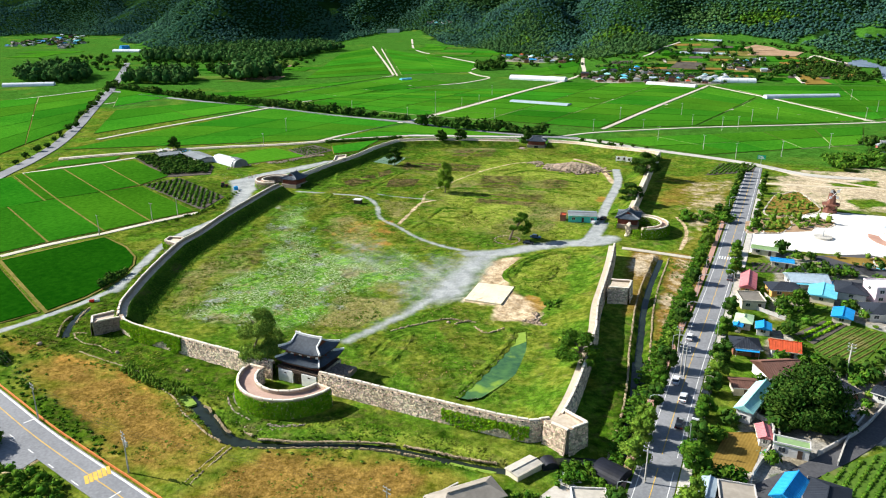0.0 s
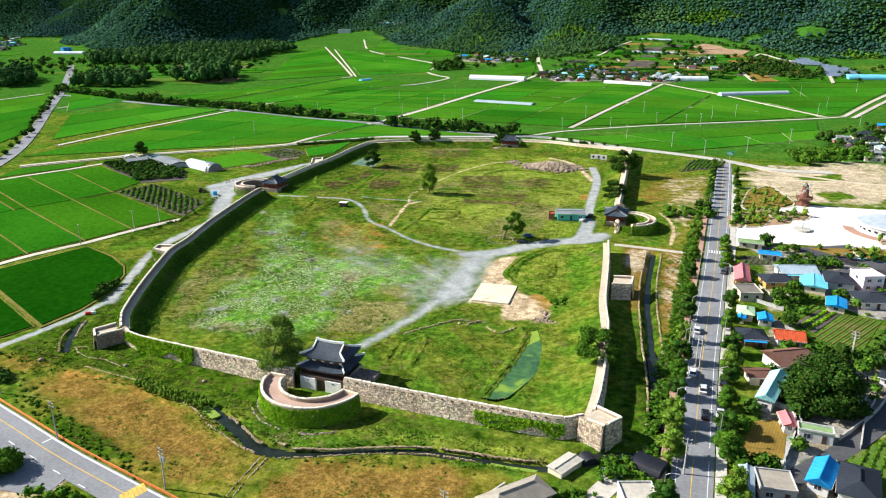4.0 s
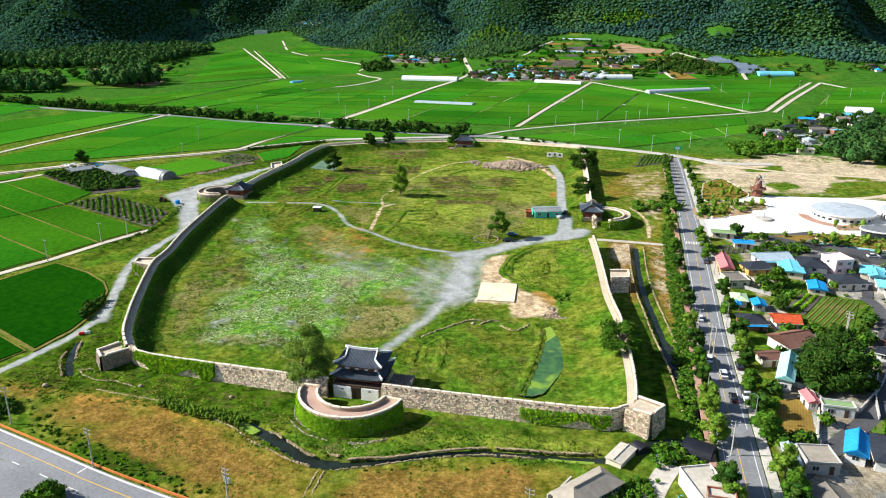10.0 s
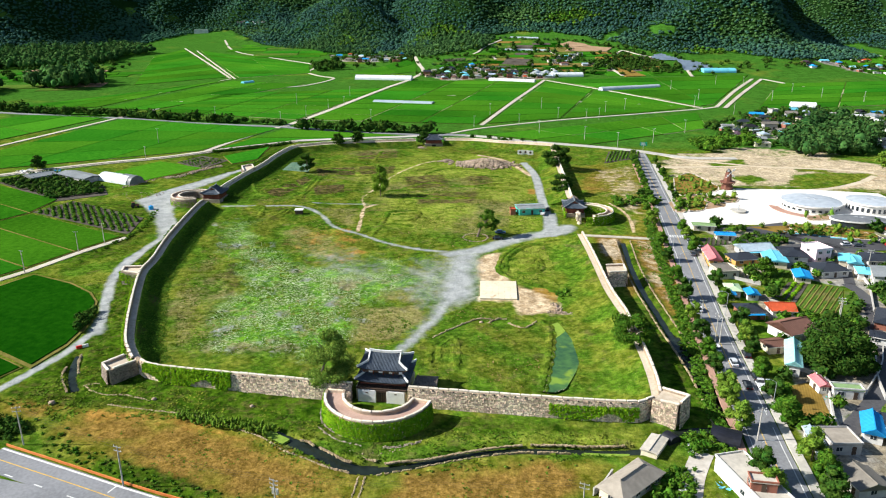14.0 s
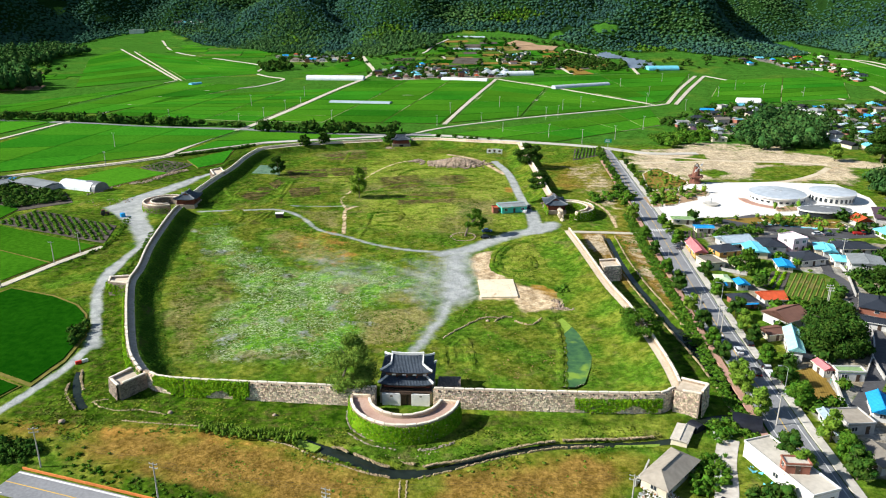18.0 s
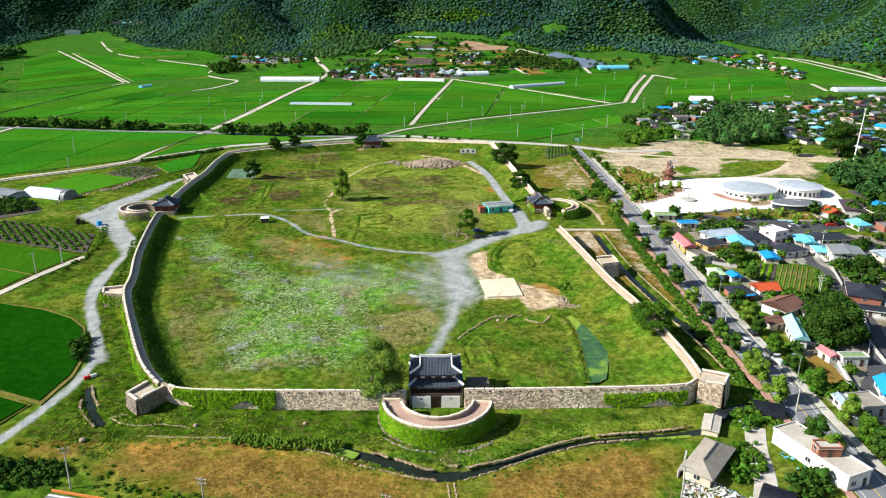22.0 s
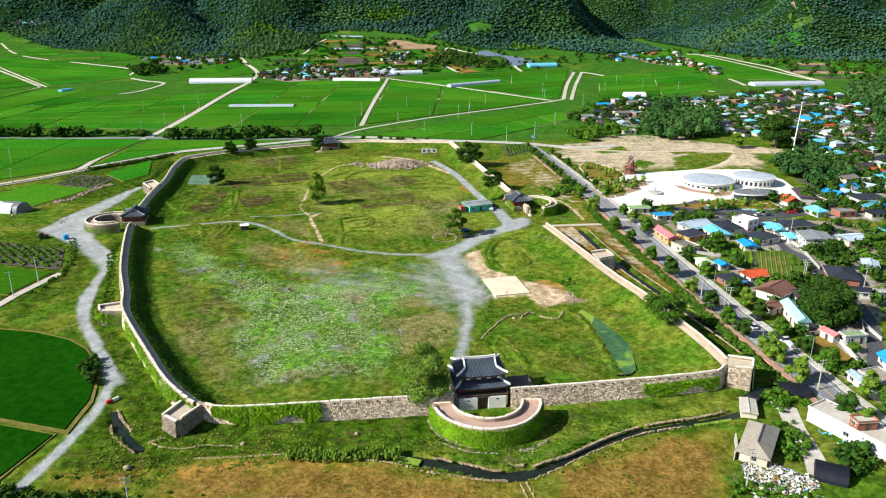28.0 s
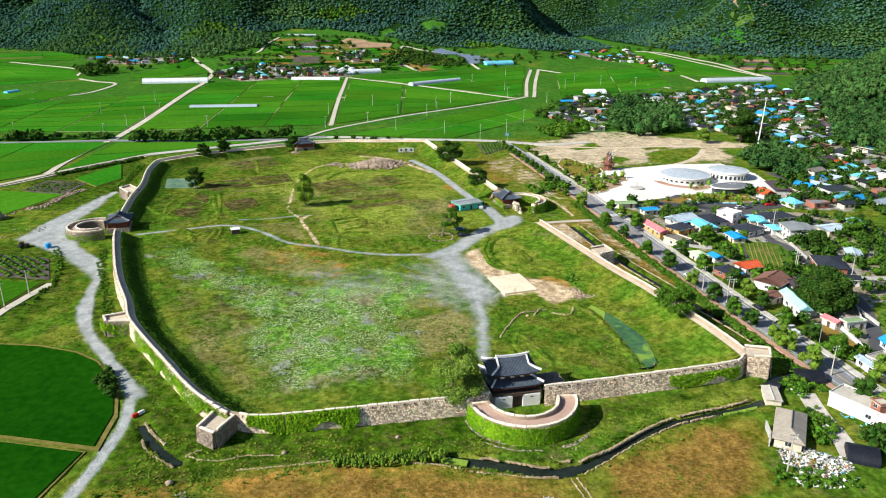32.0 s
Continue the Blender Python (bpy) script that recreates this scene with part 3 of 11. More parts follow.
MASKS["sere"] = peak(
    0.62 * soft_poly([(-90.5, 56.6), (-82.7, 61.9), (-68.6, 54.6), (-49.9, 31.6), (-48.3, 19.8), (-60.2, 22.7), (-76.7, 32.4)], 5.0), 0.62 * soft_poly([(-63.0, 18.2), (-46.0, 20.5), (-25.5, 2.4), (-12.9, -8.5), (-14.2, -13.3), (-31.8, -9.3), (-50.8, -1.4)], 6.0), 0.6 * soft_poly([(-100.5, -21.3), (-103.3, -2.9), (-91.3, -3.8), (-82.8, -27.6), (-77.8, -51.2), (-83.4, -52.1)], 6.0),
    0.45 * soft_poly([(-60.5, 159.9), (-9.6, 171.2), (-3.9, 141.7), (-9.2, 108.4), (-46.1, 100.2)], 6.0),
    0.62 * soft_poly([(-107.2, 213.8), (-74.1, 230.7), (-69.3, 208.1), (-98.1, 194.8)], 3.0), 0.62 * soft_poly([(-16.4, 122.7), (11.6, 122.1), (10.7, 89.1), (-7.3, 90.5)], 4.0), 0.6 * soft_poly([(-83.8, 91.5), (-66.0, 91.6), (-60.9, 65.9), (-70.5, 70.7)], 3.0),
    0.55 * soft_poly([(-124.8, 160.1), (-70.9, 183.8), (-16.7, 178.3), (16.4, 145.1), (16.2, 78.1), (-6.3, 59.9), (-46.8, 68.1), (-76.5, 129.5)], 9.0),
    0.95 * soft_poly([(-39.9, -16.1), (-18.7, -10.4), (-14.8, -20.5), (-22.1, -35.7), (-34.7, -39.6)], 2.0),
    0.42 * soft_poly([(-110.8, 10.0), (-107.0, 30.1), (-71.6, -9.7), (-63.2, -42.6), (-82.5, -53.0)], 8.0))
MASKS["dug"] = np.maximum.reduce([soft_poly(q, 0.9) for q in ([(-119.8, 114.2), (-112.2, 133.2), (-104.9, 124.8), (-108.9, 101.9)], [(-112.2, 138.2), (-108.9, 149.1), (-102.2, 134.9), (-104.5, 127.2)], [(-109.3, 167.0), (-88.2, 172.0), (-83.4, 154.7), (-102.7, 148.8)], [(-86.0, 173.8), (-66.3, 180.1), (-62.7, 160.9), (-80.6, 155.2)], [(-98.7, 128.2), (-83.6, 133.1), (-79.6, 117.6), (-92.3, 111.1)], [(-97.2, 101.7), (-101.2, 123.0), (-98.7, 121.1), (-94.4, 100.2)])]
    + [0.62 * soft_poly([(-57.9, 155.0), (-34.2, 164.3), (-27.1, 137.8), (-49.0, 127.2)], 3.0), 0.62 * soft_poly([(-44.8, 121.2), (-11.7, 131.2), (-11.7, 106.0), (-39.5, 101.3)], 3.0), 0.6 * soft_poly([(-24.2, 160.7), (-9.1, 165.9), (-3.9, 141.7), (-18.2, 137.0)], 3.0), 0.6 * soft_poly([(-99.2, 211.6), (-72.6, 223.5), (-68.2, 199.8), (-92.2, 192.6)], 2.0), 0.55 * soft_poly([(-97.4, 12.4), (-94.1, 22.5), (-81.4, -1.2), (-80.7, -20.6)], 4.0)])
MASKS["flower"] = soft_poly([(-123.8, 62.3), (-109.0, 67.8), (-89.6, 39.8), (-63.2, 18.4), (-34.0, 23.2), (-18.5, 9.1), (-36.9, -13.4), (-33.4, -41.2), (-53.2, -49.9), (-75.4, -51.8), (-82.1, -29.7), (-83.3, -1.5)], 11.0)
MASKS["orange"] = peak(
    0.62 * soft_poly([(-80, -82), (-62, -83), (-48, -87.0), (-36, -92), (-50, -92.5), (-70, -88.5)], 3.5), 0.75 * soft_poly([(-74.0, 62.0), (-62.0, 66.0), (-52.0, 46.0), (-66.0, 44.0)], 5.0), 0.7 * soft_poly([(-55.0, 38.0), (-46.0, 40.0), (-46.0, 33.0), (-56.0, 32.0)], 3.0),
    soft_poly([(16.1, 10.7), (22.0, 9.6), (26.9, 4.1), (26.0, -3.0), (19.5, -0.4)], 1.5),
    soft_poly([(12.3, 138.6), (17.3, 136.1), (16.4, 127.2), (12.2, 128.6)], 1.0),
    soft_poly([(-88.2, -83.3), (-72.5, -81.7), (-61.3, -83.2), (-72.4, -84.3), (-85.4, -87.4)], 2.5),
    0.5 * soft_poly([(-90.5, 56.6), (-82.7, 61.9), (-68.6, 54.6), (-49.9, 31.6), (-48.3, 19.8), (-60.2, 22.7), (-76.7, 32.4)], 6.0), 0.5 * soft_poly([(-80.7, 55.3), (-73.0, 70.3), (-53.2, 45.6), (-52.0, 25.1), (-66.1, 27.1)], 6.0))
MASKS["yard"] = peak(
    soft_poly([(89.0, 91.0), (107.8, 82.4), (117.7, 74.3), (175.2, 54.8), (185.0, 20.4), (134.3, -37.3), (119.8, -35.2), (94.8, -61.9), (84.0, -83.6), (85.3, -60.6), (88.4, -35.0), (91.8, 8.2), (92.3, 61.4)], 3.0) * (1 - soft_poly([(94.6, 20.1), (102.1, 39.9), (111.0, 40.2), (114.8, 30.0), (127.6, 24.5), (118.9, -2.6), (105.2, -2.0), (96.8, 10.9)], 3.0)),
    0.55 * soft_poly([(142.5, 330.5), (232.3, 404.9), (298.7, 426.3), (415.3, 406.7), (388.1, 298.3), (322.7, 151.1), (277.7, 103.1), (252.2, 167.8), (241.1, 242.7), (230.7, 266.3), (257.4, 388.9), (161.7, 263.5)], 8.0),
    soft_poly([(-121.1, 643.4), (-74.1, 710.5), (25.3, 713.2), (32.2, 645.1), (-102.9, 613.6)], 6.0), soft_poly([(-309.1, 821.4), (-197.8, 890.3), (-164.4, 826.7), (-261.0, 795.9)], 6.0), soft_poly([(370.7, 845.2), (492.4, 890.8), (453.5, 656.2), (414.6, 711.3)], 6.0),
    soft_poly([(81.3, -65.7), (92.5, -61.6), (103.7, -70.7), (99.9, -90.4), (82.2, -93.4)], 3.0), 0.7 * soft_poly([(158.1, 88.8), (179.1, 97.0), (212.7, 110.8), (213.9, 82.8), (192.6, 52.6), (164.0, 62.3)], 5.0))
MASKS["bare"] = peak(0.5 * soft_poly([(56.3, 66.3), (66.1, 67.2), (67.8, 37.1), (67.4, 8.4), (62.2, 0.7), (58.1, 21.7)], 3.0), 0.42 * soft_poly([(43.7, 188.5), (71.4, 198.8), (71.8, 143.0), (67.8, 94.1), (58.5, 84.8), (53.8, 124.0)], 6.0), 0.5 * soft_poly([(41.1, 66.0), (51.3, 66.2), (52.0, 43.3), (46.0, 30.6)], 3.0), 0.6 * soft_poly([(90.1, 226.1), (118.8, 255.9), (156.3, 267.4), (200.6, 257.9), (199.8, 230.5), (145.1, 235.6)], 6.0), 0.74 * (1 - soft_poly([(157.3, 187.6), (175.9, 198.6), (197.5, 195.9), (184.6, 176.3), (163.9, 168.2), (148.4, 165.8)], 3.0)) * (1 - soft_poly([(212.0, 194.1), (254.0, 183.7), (241.7, 169.1), (207.1, 173.5)], 3.0)) * soft_poly([(84.8, 219.2), (115.2, 236.4), (149.8, 249.0), (201.5, 234.2), (237.6, 209.8), (237.8, 185.7), (211.0, 171.8), (194.1, 156.0), (142.2, 162.8), (118.0, 158.3), (92.2, 168.4)], 9.0))
MASKS["bare"] = MASKS["bare"] * (1 - np.maximum.reduce([soft_poly(q, 3.0) for q in [[(115.9, 210.5), (138.3, 226.2), (135.5, 211.1), (119.0, 202.4)], [(152.4, 175.3), (165.7, 173.0), (199.5, 197.1), (173.8, 164.5), (153.1, 158.9)], [(162.8, 206.4), (179.2, 206.1), (180.3, 200.3), (161.9, 198.1)], [(92.1, 249.9), (130.5, 252.2), (132.6, 245.4), (94.2, 239.3)], [(121.7, 178.7), (133.4, 185.2), (139.0, 176.2), (127.1, 164.6)]]]))
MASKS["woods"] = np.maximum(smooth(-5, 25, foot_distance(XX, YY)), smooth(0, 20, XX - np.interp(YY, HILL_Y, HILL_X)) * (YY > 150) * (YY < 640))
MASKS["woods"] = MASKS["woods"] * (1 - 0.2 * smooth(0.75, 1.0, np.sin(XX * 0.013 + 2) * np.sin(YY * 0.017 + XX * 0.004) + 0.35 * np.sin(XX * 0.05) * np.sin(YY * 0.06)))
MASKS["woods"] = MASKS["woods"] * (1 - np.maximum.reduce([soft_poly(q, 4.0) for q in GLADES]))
MASKS["rank"] = peak(0.95 * soft_poly([(-76.4, -100.5), (-68.1, -101.1), (-51.4, -105.6), (-40.0, -110.1), (-56.5, -113.3), (-71.7, -107.3)], 3.0), 0.6 * soft_poly([(-30.0, -86.0), (-4.0, -84.0), (8.0, -83.0), (40.0, -76.0), (44.0, -71.0), (-4.0, -72.0), (-6.0, -80.0), (-18.0, -87.0)], 4.0), 1.15 * soft_poly([(-112.0, -80.0), (-108.0, -60.0), (-95.0, -58.0), (-84.0, -66.0), (-40.0, -70.5), (-31.0, -72.0), (-28.0, -84.0), (-40.0, -84.0), (-58.0, -81.0), (-85.0, -79.0), (-100.0, -83.0)], 4.0), 0.8 * soft_poly([(-138.0, 20.0), (-128.0, 20.0), (-119.0, -10.0), (-98.0, -48.0), (-93.0, -62.0), (-106.0, -60.0), (-110.0, -46.0), (-122.0, -18.0)], 3.0),
    0.55 * soft_poly([(-137.0, 22.0), (-142.0, 55.0), (-160.0, 80.0), (-178.0, 92.0), (-205.0, 80.0), (-185.0, 20.0), (-150.0, 0.0)], 5.0), 0.75 * soft_poly([(-150.0, 155.0), (-141.0, 150.0), (-141.0, 208.0), (-150.0, 235.0), (-200.0, 195.0), (-182.0, 132.0), (-168.0, 125.0)], 4.0), 0.7 * soft_poly([(-130.0, 25.0), (-139.0, 78.0), (-143.0, 78.0), (-139.0, 50.0), (-135.0, 24.0)], 2.0), 0.6 * soft_poly([(-134.0, 96.0), (-134.0, 200.0), (-122.0, 205.0), (-118.0, 150.0), (-122.0, 98.0)], 4.0), 0.8 * soft_poly([(52.0, 60.0), (57.0, 60.0), (62.0, -20.0), (68.0, -66.0), (56.0, -68.0), (54.0, -30.0)], 3.0))
MASKS["mown"] = peak(soft_poly([(10.4, 59.8), (21.4, 63.1), (40.5, 70.0), (46.0, 18.2), (45.3, 7.5), (5.8, 15.5), (4.3, 37.2)], 5.0), soft_poly([(14.2, 203.9), (33.0, 217.2), (31.4, 149.9), (31.0, 120.9), (20.5, 118.0), (19.8, 166.0)], 4.0), 0.85 * soft_poly([(-6.0, 185.5), (15.3, 160.7), (19.7, 115.0), (4.5, 111.1), (-11.6, 114.2), (-14.6, 130.5)], 6.0), soft_poly([(5.1, 89.6), (19.8, 89.0), (19.7, 70.3), (5.1, 67.8)], 4.0),
    0.55 * soft_poly([(3.7, -72.5), (26.6, -72.0), (48.7, -71.2), (41.7, -80.4), (23.1, -81.1), (5.6, -85.8), (-3.1, -89.2), (-5.0, -85.1)], 3.0), 0.75 * soft_poly([(-95.0, 150.0), (-55.0, 225.0), (10.0, 225.0), (15.0, 170.0), (-30.0, 150.0), (-70.0, 125.0)], 12.0), 0.8 * soft_poly([(-60.0, 120.0), (-20.0, 135.0), (-8.0, 100.0), (-20.0, 60.0), (-52.0, 66.0)], 10.0))
MASKS["far"] = smooth(215, 290, YY)


def build_ground():
    ny, nx = XX.shape
    me = bpy.data.meshes.new("ground")
    co = np.stack([XX, YY, ZZ], -1).reshape(-1, 3)
    i = np.arange(nx * ny).reshape(ny, nx)
    quads = np.stack([i[:-1, :-1], i[:-1, 1:], i[1:, 1:], i[1:, :-1]], -1).reshape(-1, 4)
    me.vertices.add(len(co))
    me.vertices.foreach_set("co", co.ravel())
    me.loops.add(quads.size)
    me.loops.foreach_set("vertex_index", quads.ravel().astype(np.int32))
    me.polygons.add(len(quads))
    me.polygons.foreach_set("loop_start", np.arange(0, quads.size, 4, dtype=np.int32))
    me.polygons.foreach_set("use_smooth", np.ones(len(quads), bool))
    me.update(calc_edges=True)
    for name, mask in MASKS.items():
        a = me.attributes.new(name, "FLOAT", "POINT")
        a.data.foreach_set("value", mask.ravel().astype(np.float32))
    return me


def ground_material():
    m = bpy.data.materials.new("grassland")
    m.use_nodes = True
    nt = m.node_tree
    N, L = nt.nodes.new, nt.links.new
    bsdf = nt.nodes["Principled BSDF"]
    bsdf.inputs["Roughness"].default_value, bsdf.inputs["Specular IOR Level"].default_value = 0.95, 0.0
    geo = N("ShaderNodeNewGeometry")

    def tex(scale, detail=4.0, rough=0.55):
        t = N("ShaderNodeTexNoise")
        t.inputs["Scale"].default_value, t.inputs["Detail"].default_value, t.inputs["Roughness"].default_value = scale, detail, rough
        L(geo.outputs["Position"], t.inputs["Vector"])
        return t.outputs[0]

    def ramp(v, lo, hi):
        r = N("ShaderNodeMapRange")
        r.interpolation_type = "SMOOTHSTEP"
        r.inputs[1].default_value, r.inputs[2].default_value = lo, hi
        L(v, r.inputs[0])
        return r.outputs[0]

    def mix(f, a, b):
        x = N("ShaderNodeMix")
        x.data_type = "RGBA"
        L(f, x.inputs[0])
        for socket, v in ((x.inputs[6], a), (x.inputs[7], b)):
            if isinstance(v, tuple):
                socket.default_value = rgba(v)
            else:
                L(v, socket)
        return x.outputs[2]

    def math_node(op, a, b):
        x = N("ShaderNodeMath")
        x.operation = op
        for socket, v in zip(x.inputs, (a, b)):
            if isinstance(v, float):
                socket.default_value = v
            else:
                L(v, socket)
        return x.outputs[0]

    def mask(name, ragged, gain=0.9, lo=0.34, hi=0.72):
        a = N("ShaderNodeAttribute")
        a.attribute_name = name
        jag = math_node("MULTIPLY", math_node("SUBTRACT", ragged, 0.5), gain)
        gate = ramp(a.outputs["Fac"], 0.0, 0.12)
        return math_node("MULTIPLY", ramp(math_node("ADD", a.outputs["Fac"], jag), lo, hi), gate)

    n_mid, n_fine, n_grain = tex(0.085), tex(0.42), tex(2.2, 3.0)
    lush = mix(ramp(n_fine, 0.32, 0.70), (0.042, 0.112, 0.006), (0.108, 0.212, 0.014))
    worn = mix(ramp(n_fine, 0.35, 0.65), (0.100, 0.146, 0.010), (0.200, 0.224, 0.028))
    grass = mix(ramp(n_mid, 0.40, 0.60), lush, worn)
    grass = mix(math_node("MULTIPLY", ramp(tex(0.16, 5.0), 0.58, 0.70), 0.55), grass, (0.17, 0.13, 0.055))
    grass = mix(math_node("MULTIPLY", ramp(n_grain, 0.42, 0.66), 0.5), grass, (0.030, 0.064, 0.007))
    grass = mix(math_node("MULTIPLY", ramp(tex(3.6, 3.0), 0.58, 0.68), 0.45), grass, (0.24, 0.25, 0.07))
    grass = mix(math_node("MULTIPLY", ramp(tex(0.95, 4.0, 0.6), 0.50, 0.64), 0.42), grass, (0.030, 0.066, 0.009))
    grass = mix(math_node("MULTIPLY", ramp(tex(0.7, 5.0, 0.65), 0.56, 0.70), 0.40), grass, (0.19, 0.21, 0.045))
    colour = grass
    far = mix(ramp(tex(0.02, 5.0), 0.54, 0.74), mix(n_fine, (0.026, 0.10, 0.010), (0.066, 0.185, 0.020)), mix(n_fine, (0.075, 0.15, 0.012), (0.15, 0.20, 0.03)))
    colour = mix(mask("far", n_mid, 0.5), colour, far)
    colour = mix(mask("dry", tex(0.09, 5.0), 1.2, 0.12, 0.5), colour, mix(ramp(n_fine, 0.3, 0.7), (0.10, 0.115, 0.008), (0.21, 0.185, 0.03)))
    dryc = mix(ramp(tex(0.8, 7.0, 0.78), 0.34, 0.66), (0.125, 0.079, 0.013), (0.305, 0.190, 0.048))
    colour = mix(mask("dry", tex(0.11, 5.0), 1.5, 0.34, 0.85), colour, dryc)
    colour = mix(math_node("MULTIPLY", mask("sere", tex(0.10, 8.0, 0.74), 1.9, 0.22, 0.8), 0.8), colour, mix(ramp(tex(0.6, 6.0, 0.75), 0.36, 0.64), (0.165, 0.148, 0.042), (0.315, 0.272, 0.120)))
    colour = mix(math_node("MULTIPLY", mask("mown", tex(0.14, 6.0, 0.7), 1.0, 0.3, 0.7), 0.8), colour, mix(ramp(tex(0.3, 6.0, 0.7), 0.36, 0.64), (0.125, 0.205, 0.012), (0.285, 0.325, 0.050)))
    colour = mix(math_node("MULTIPLY", mask("flower", tex(0.06, 6.0), 1.6, 0.3, 0.8), 0.6), colour, mix(n_fine, (0.045, 0.14, 0.010), (0.11, 0.25, 0.022)))
    colour = mix(math_node("MULTIPLY", mask("dug", tex(0.22, 5.0), 1.0, 0.3, 0.7), 0.9), colour, mix(ramp(n_fine, 0.35, 0.65), (0.052, 0.042, 0.018), (0.130, 0.092, 0.044)))
    white = mix(math_node("MULTIPLY", ramp(tex(1.5, 6.0, 0.8), 0.48, 0.58), 0.82), colour, (0.47, 0.54, 0.33))
    colour = mix(mask("flower", tex(0.06, 7.0, 0.65), 2.6, 0.35, 1.0), colour, white)
    blue = mix(ramp(tex(0.5), 0.4, 0.6), (0.17, 0.20, 0.15), (0.29, 0.32, 0.29))
    colour = mix(math_node("MULTIPLY", mask("flower", tex(0.075, 5.0), 1.0, 0.3, 0.6), ramp(tex(0.10, 6.0), 0.56, 0.66)), colour, blue)
    herb = math_node("MULTIPLY", mask("flower", n_mid, 0.8), ramp(tex(0.064, 7.0, 0.62), 0.50, 0.58))
    colour = mix(math_node("MULTIPLY", herb, 0.75), colour, mix(ramp(n_fine, 0.35, 0.65), (0.040, 0.150, 0.004), (0.125, 0.290, 0.012)))
    faded = math_node("MULTIPLY", mask("flower", n_mid, 0.8), ramp(tex(0.052, 7.0, 0.66), 0.54, 0.62))
    colour = mix(math_node("MULTIPLY", faded, 0.72), colour, mix(ramp(n_fine, 0.35, 0.65), (0.13, 0.105, 0.05), (0.25, 0.21, 0.12)))
    colour = mix(math_node("MULTIPLY", mask("rank", tex(0.2, 6.0, 0.7), 1.1, 0.25, 0.65), 0.93), colour, mix(ramp(tex(0.35, 6.0, 0.75), 0.46, 0.70), mix(ramp(n_fine, 0.35, 0.65), (0.017, 0.052, 0.003), (0.058, 0.124, 0.006)), (0.098, 0.094, 0.026)))
    colour = mix(math_node("MULTIPLY", mask("orange", tex(0.16, 7.0, 0.72), 2.6, 0.35, 0.95), 0.8), colour, mix(n_fine, (0.28, 0.140, 0.024), (0.44, 0.245, 0.060)))
    colour = mix(mask("bare", tex(0.11, 8.0, 0.74), 1.9, 0.3, 0.68), colour, mix(ramp(tex(0.5, 7.0, 0.75), 0.36, 0.64), (0.40, 0.315, 0.195), (0.60, 0.50, 0.35)))
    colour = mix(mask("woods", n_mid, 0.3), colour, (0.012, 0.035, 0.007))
    colour = mix(mask("sand", tex(0.2, 5.0), 0.9), colour, mix(ramp(n_fine, 0.3, 0.7), (0.42, 0.30, 0.17), (0.62, 0.49, 0.32)))
    colour = mix(mask("yard", tex(0.13, 6.0), 1.3, 0.4, 0.7), colour, mix(ramp(tex(0.09, 4.0), 0.4, 0.6), mix(n_fine, (0.22, 0.21, 0.18), (0.38, 0.36, 0.32)), mix(n_fine, (0.20, 0.17, 0.11), (0.34, 0.29, 0.21))))
    def grain(c, t, lo, hi, low, high):
        r = N("ShaderNodeMapRange")
        r.inputs[1].default_value, r.inputs[2].default_value, r.inputs[3].default_value, r.inputs[4].default_value = lo, hi, low, high
        L(t, r.inputs[0])
        x = N("ShaderNodeMix")
        x.data_type, x.blend_type = "RGBA", "MULTIPLY"
        x.inputs[0].default_value = 1.0
        L(c, x.inputs[6])
        L(r.outputs[0], x.inputs[7])
        return x.outputs[2]

    colour = grain(colour, tex(1.1, 8.0, 0.82), 0.34, 0.66, 0.50, 1.44)
    colour = grain(colour, tex(0.13, 6.0, 0.7), 0.36, 0.64, 0.76, 1.20)
    colour = grain(colour, tex(0.42, 6.0, 0.75), 0.36, 0.64, 0.82, 1.16)
    stone = grain(mix(ramp(tex(0.25, 5.0, 0.6), 0.3, 0.7), (0.265, 0.282, 0.276), (0.405, 0.420, 0.408)), tex(1.6, 6.0, 0.8), 0.34, 0.66, 0.84, 1.12)
    colour = mix(mask("gravel", tex(0.22, 7.0, 0.7), 0.95, 0.24, 0.86), colour, stone)
    L(colour, bsdf.inputs["Base Color"])
    b = N("ShaderNodeBump")
    b.inputs["Strength"].default_value, b.inputs["Distance"].default_value = 0.8, 0.4
    L(math_node("ADD", n_fine, math_node("MULTIPLY", n_grain, 0.5)), b.inputs["Height"])
    L(b.outputs[0], bsdf.inputs["Normal"])
    return m


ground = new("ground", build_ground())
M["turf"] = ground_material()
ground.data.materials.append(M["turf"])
tagged(ground, "green and straw-coloured grassland with gravel paths and worn earth", "ground", kind="structure")


def water(name, line, half, level, material, label):
    n = sides(line)
    verts, faces = [], []
    for k, (p, s) in enumerate(zip(line, n)):
        for u in (-1, 1):
            verts.append((p[0] + s[0] * u * half, p[1] + s[1] * u * half, level(p)))
        if k:
            a = 2 * k
            faces.append((a - 2, a, a + 1, a - 1))
    return tagged(link(name, mesh_from(name, verts, faces, material)), label, "stream", kind="structure")


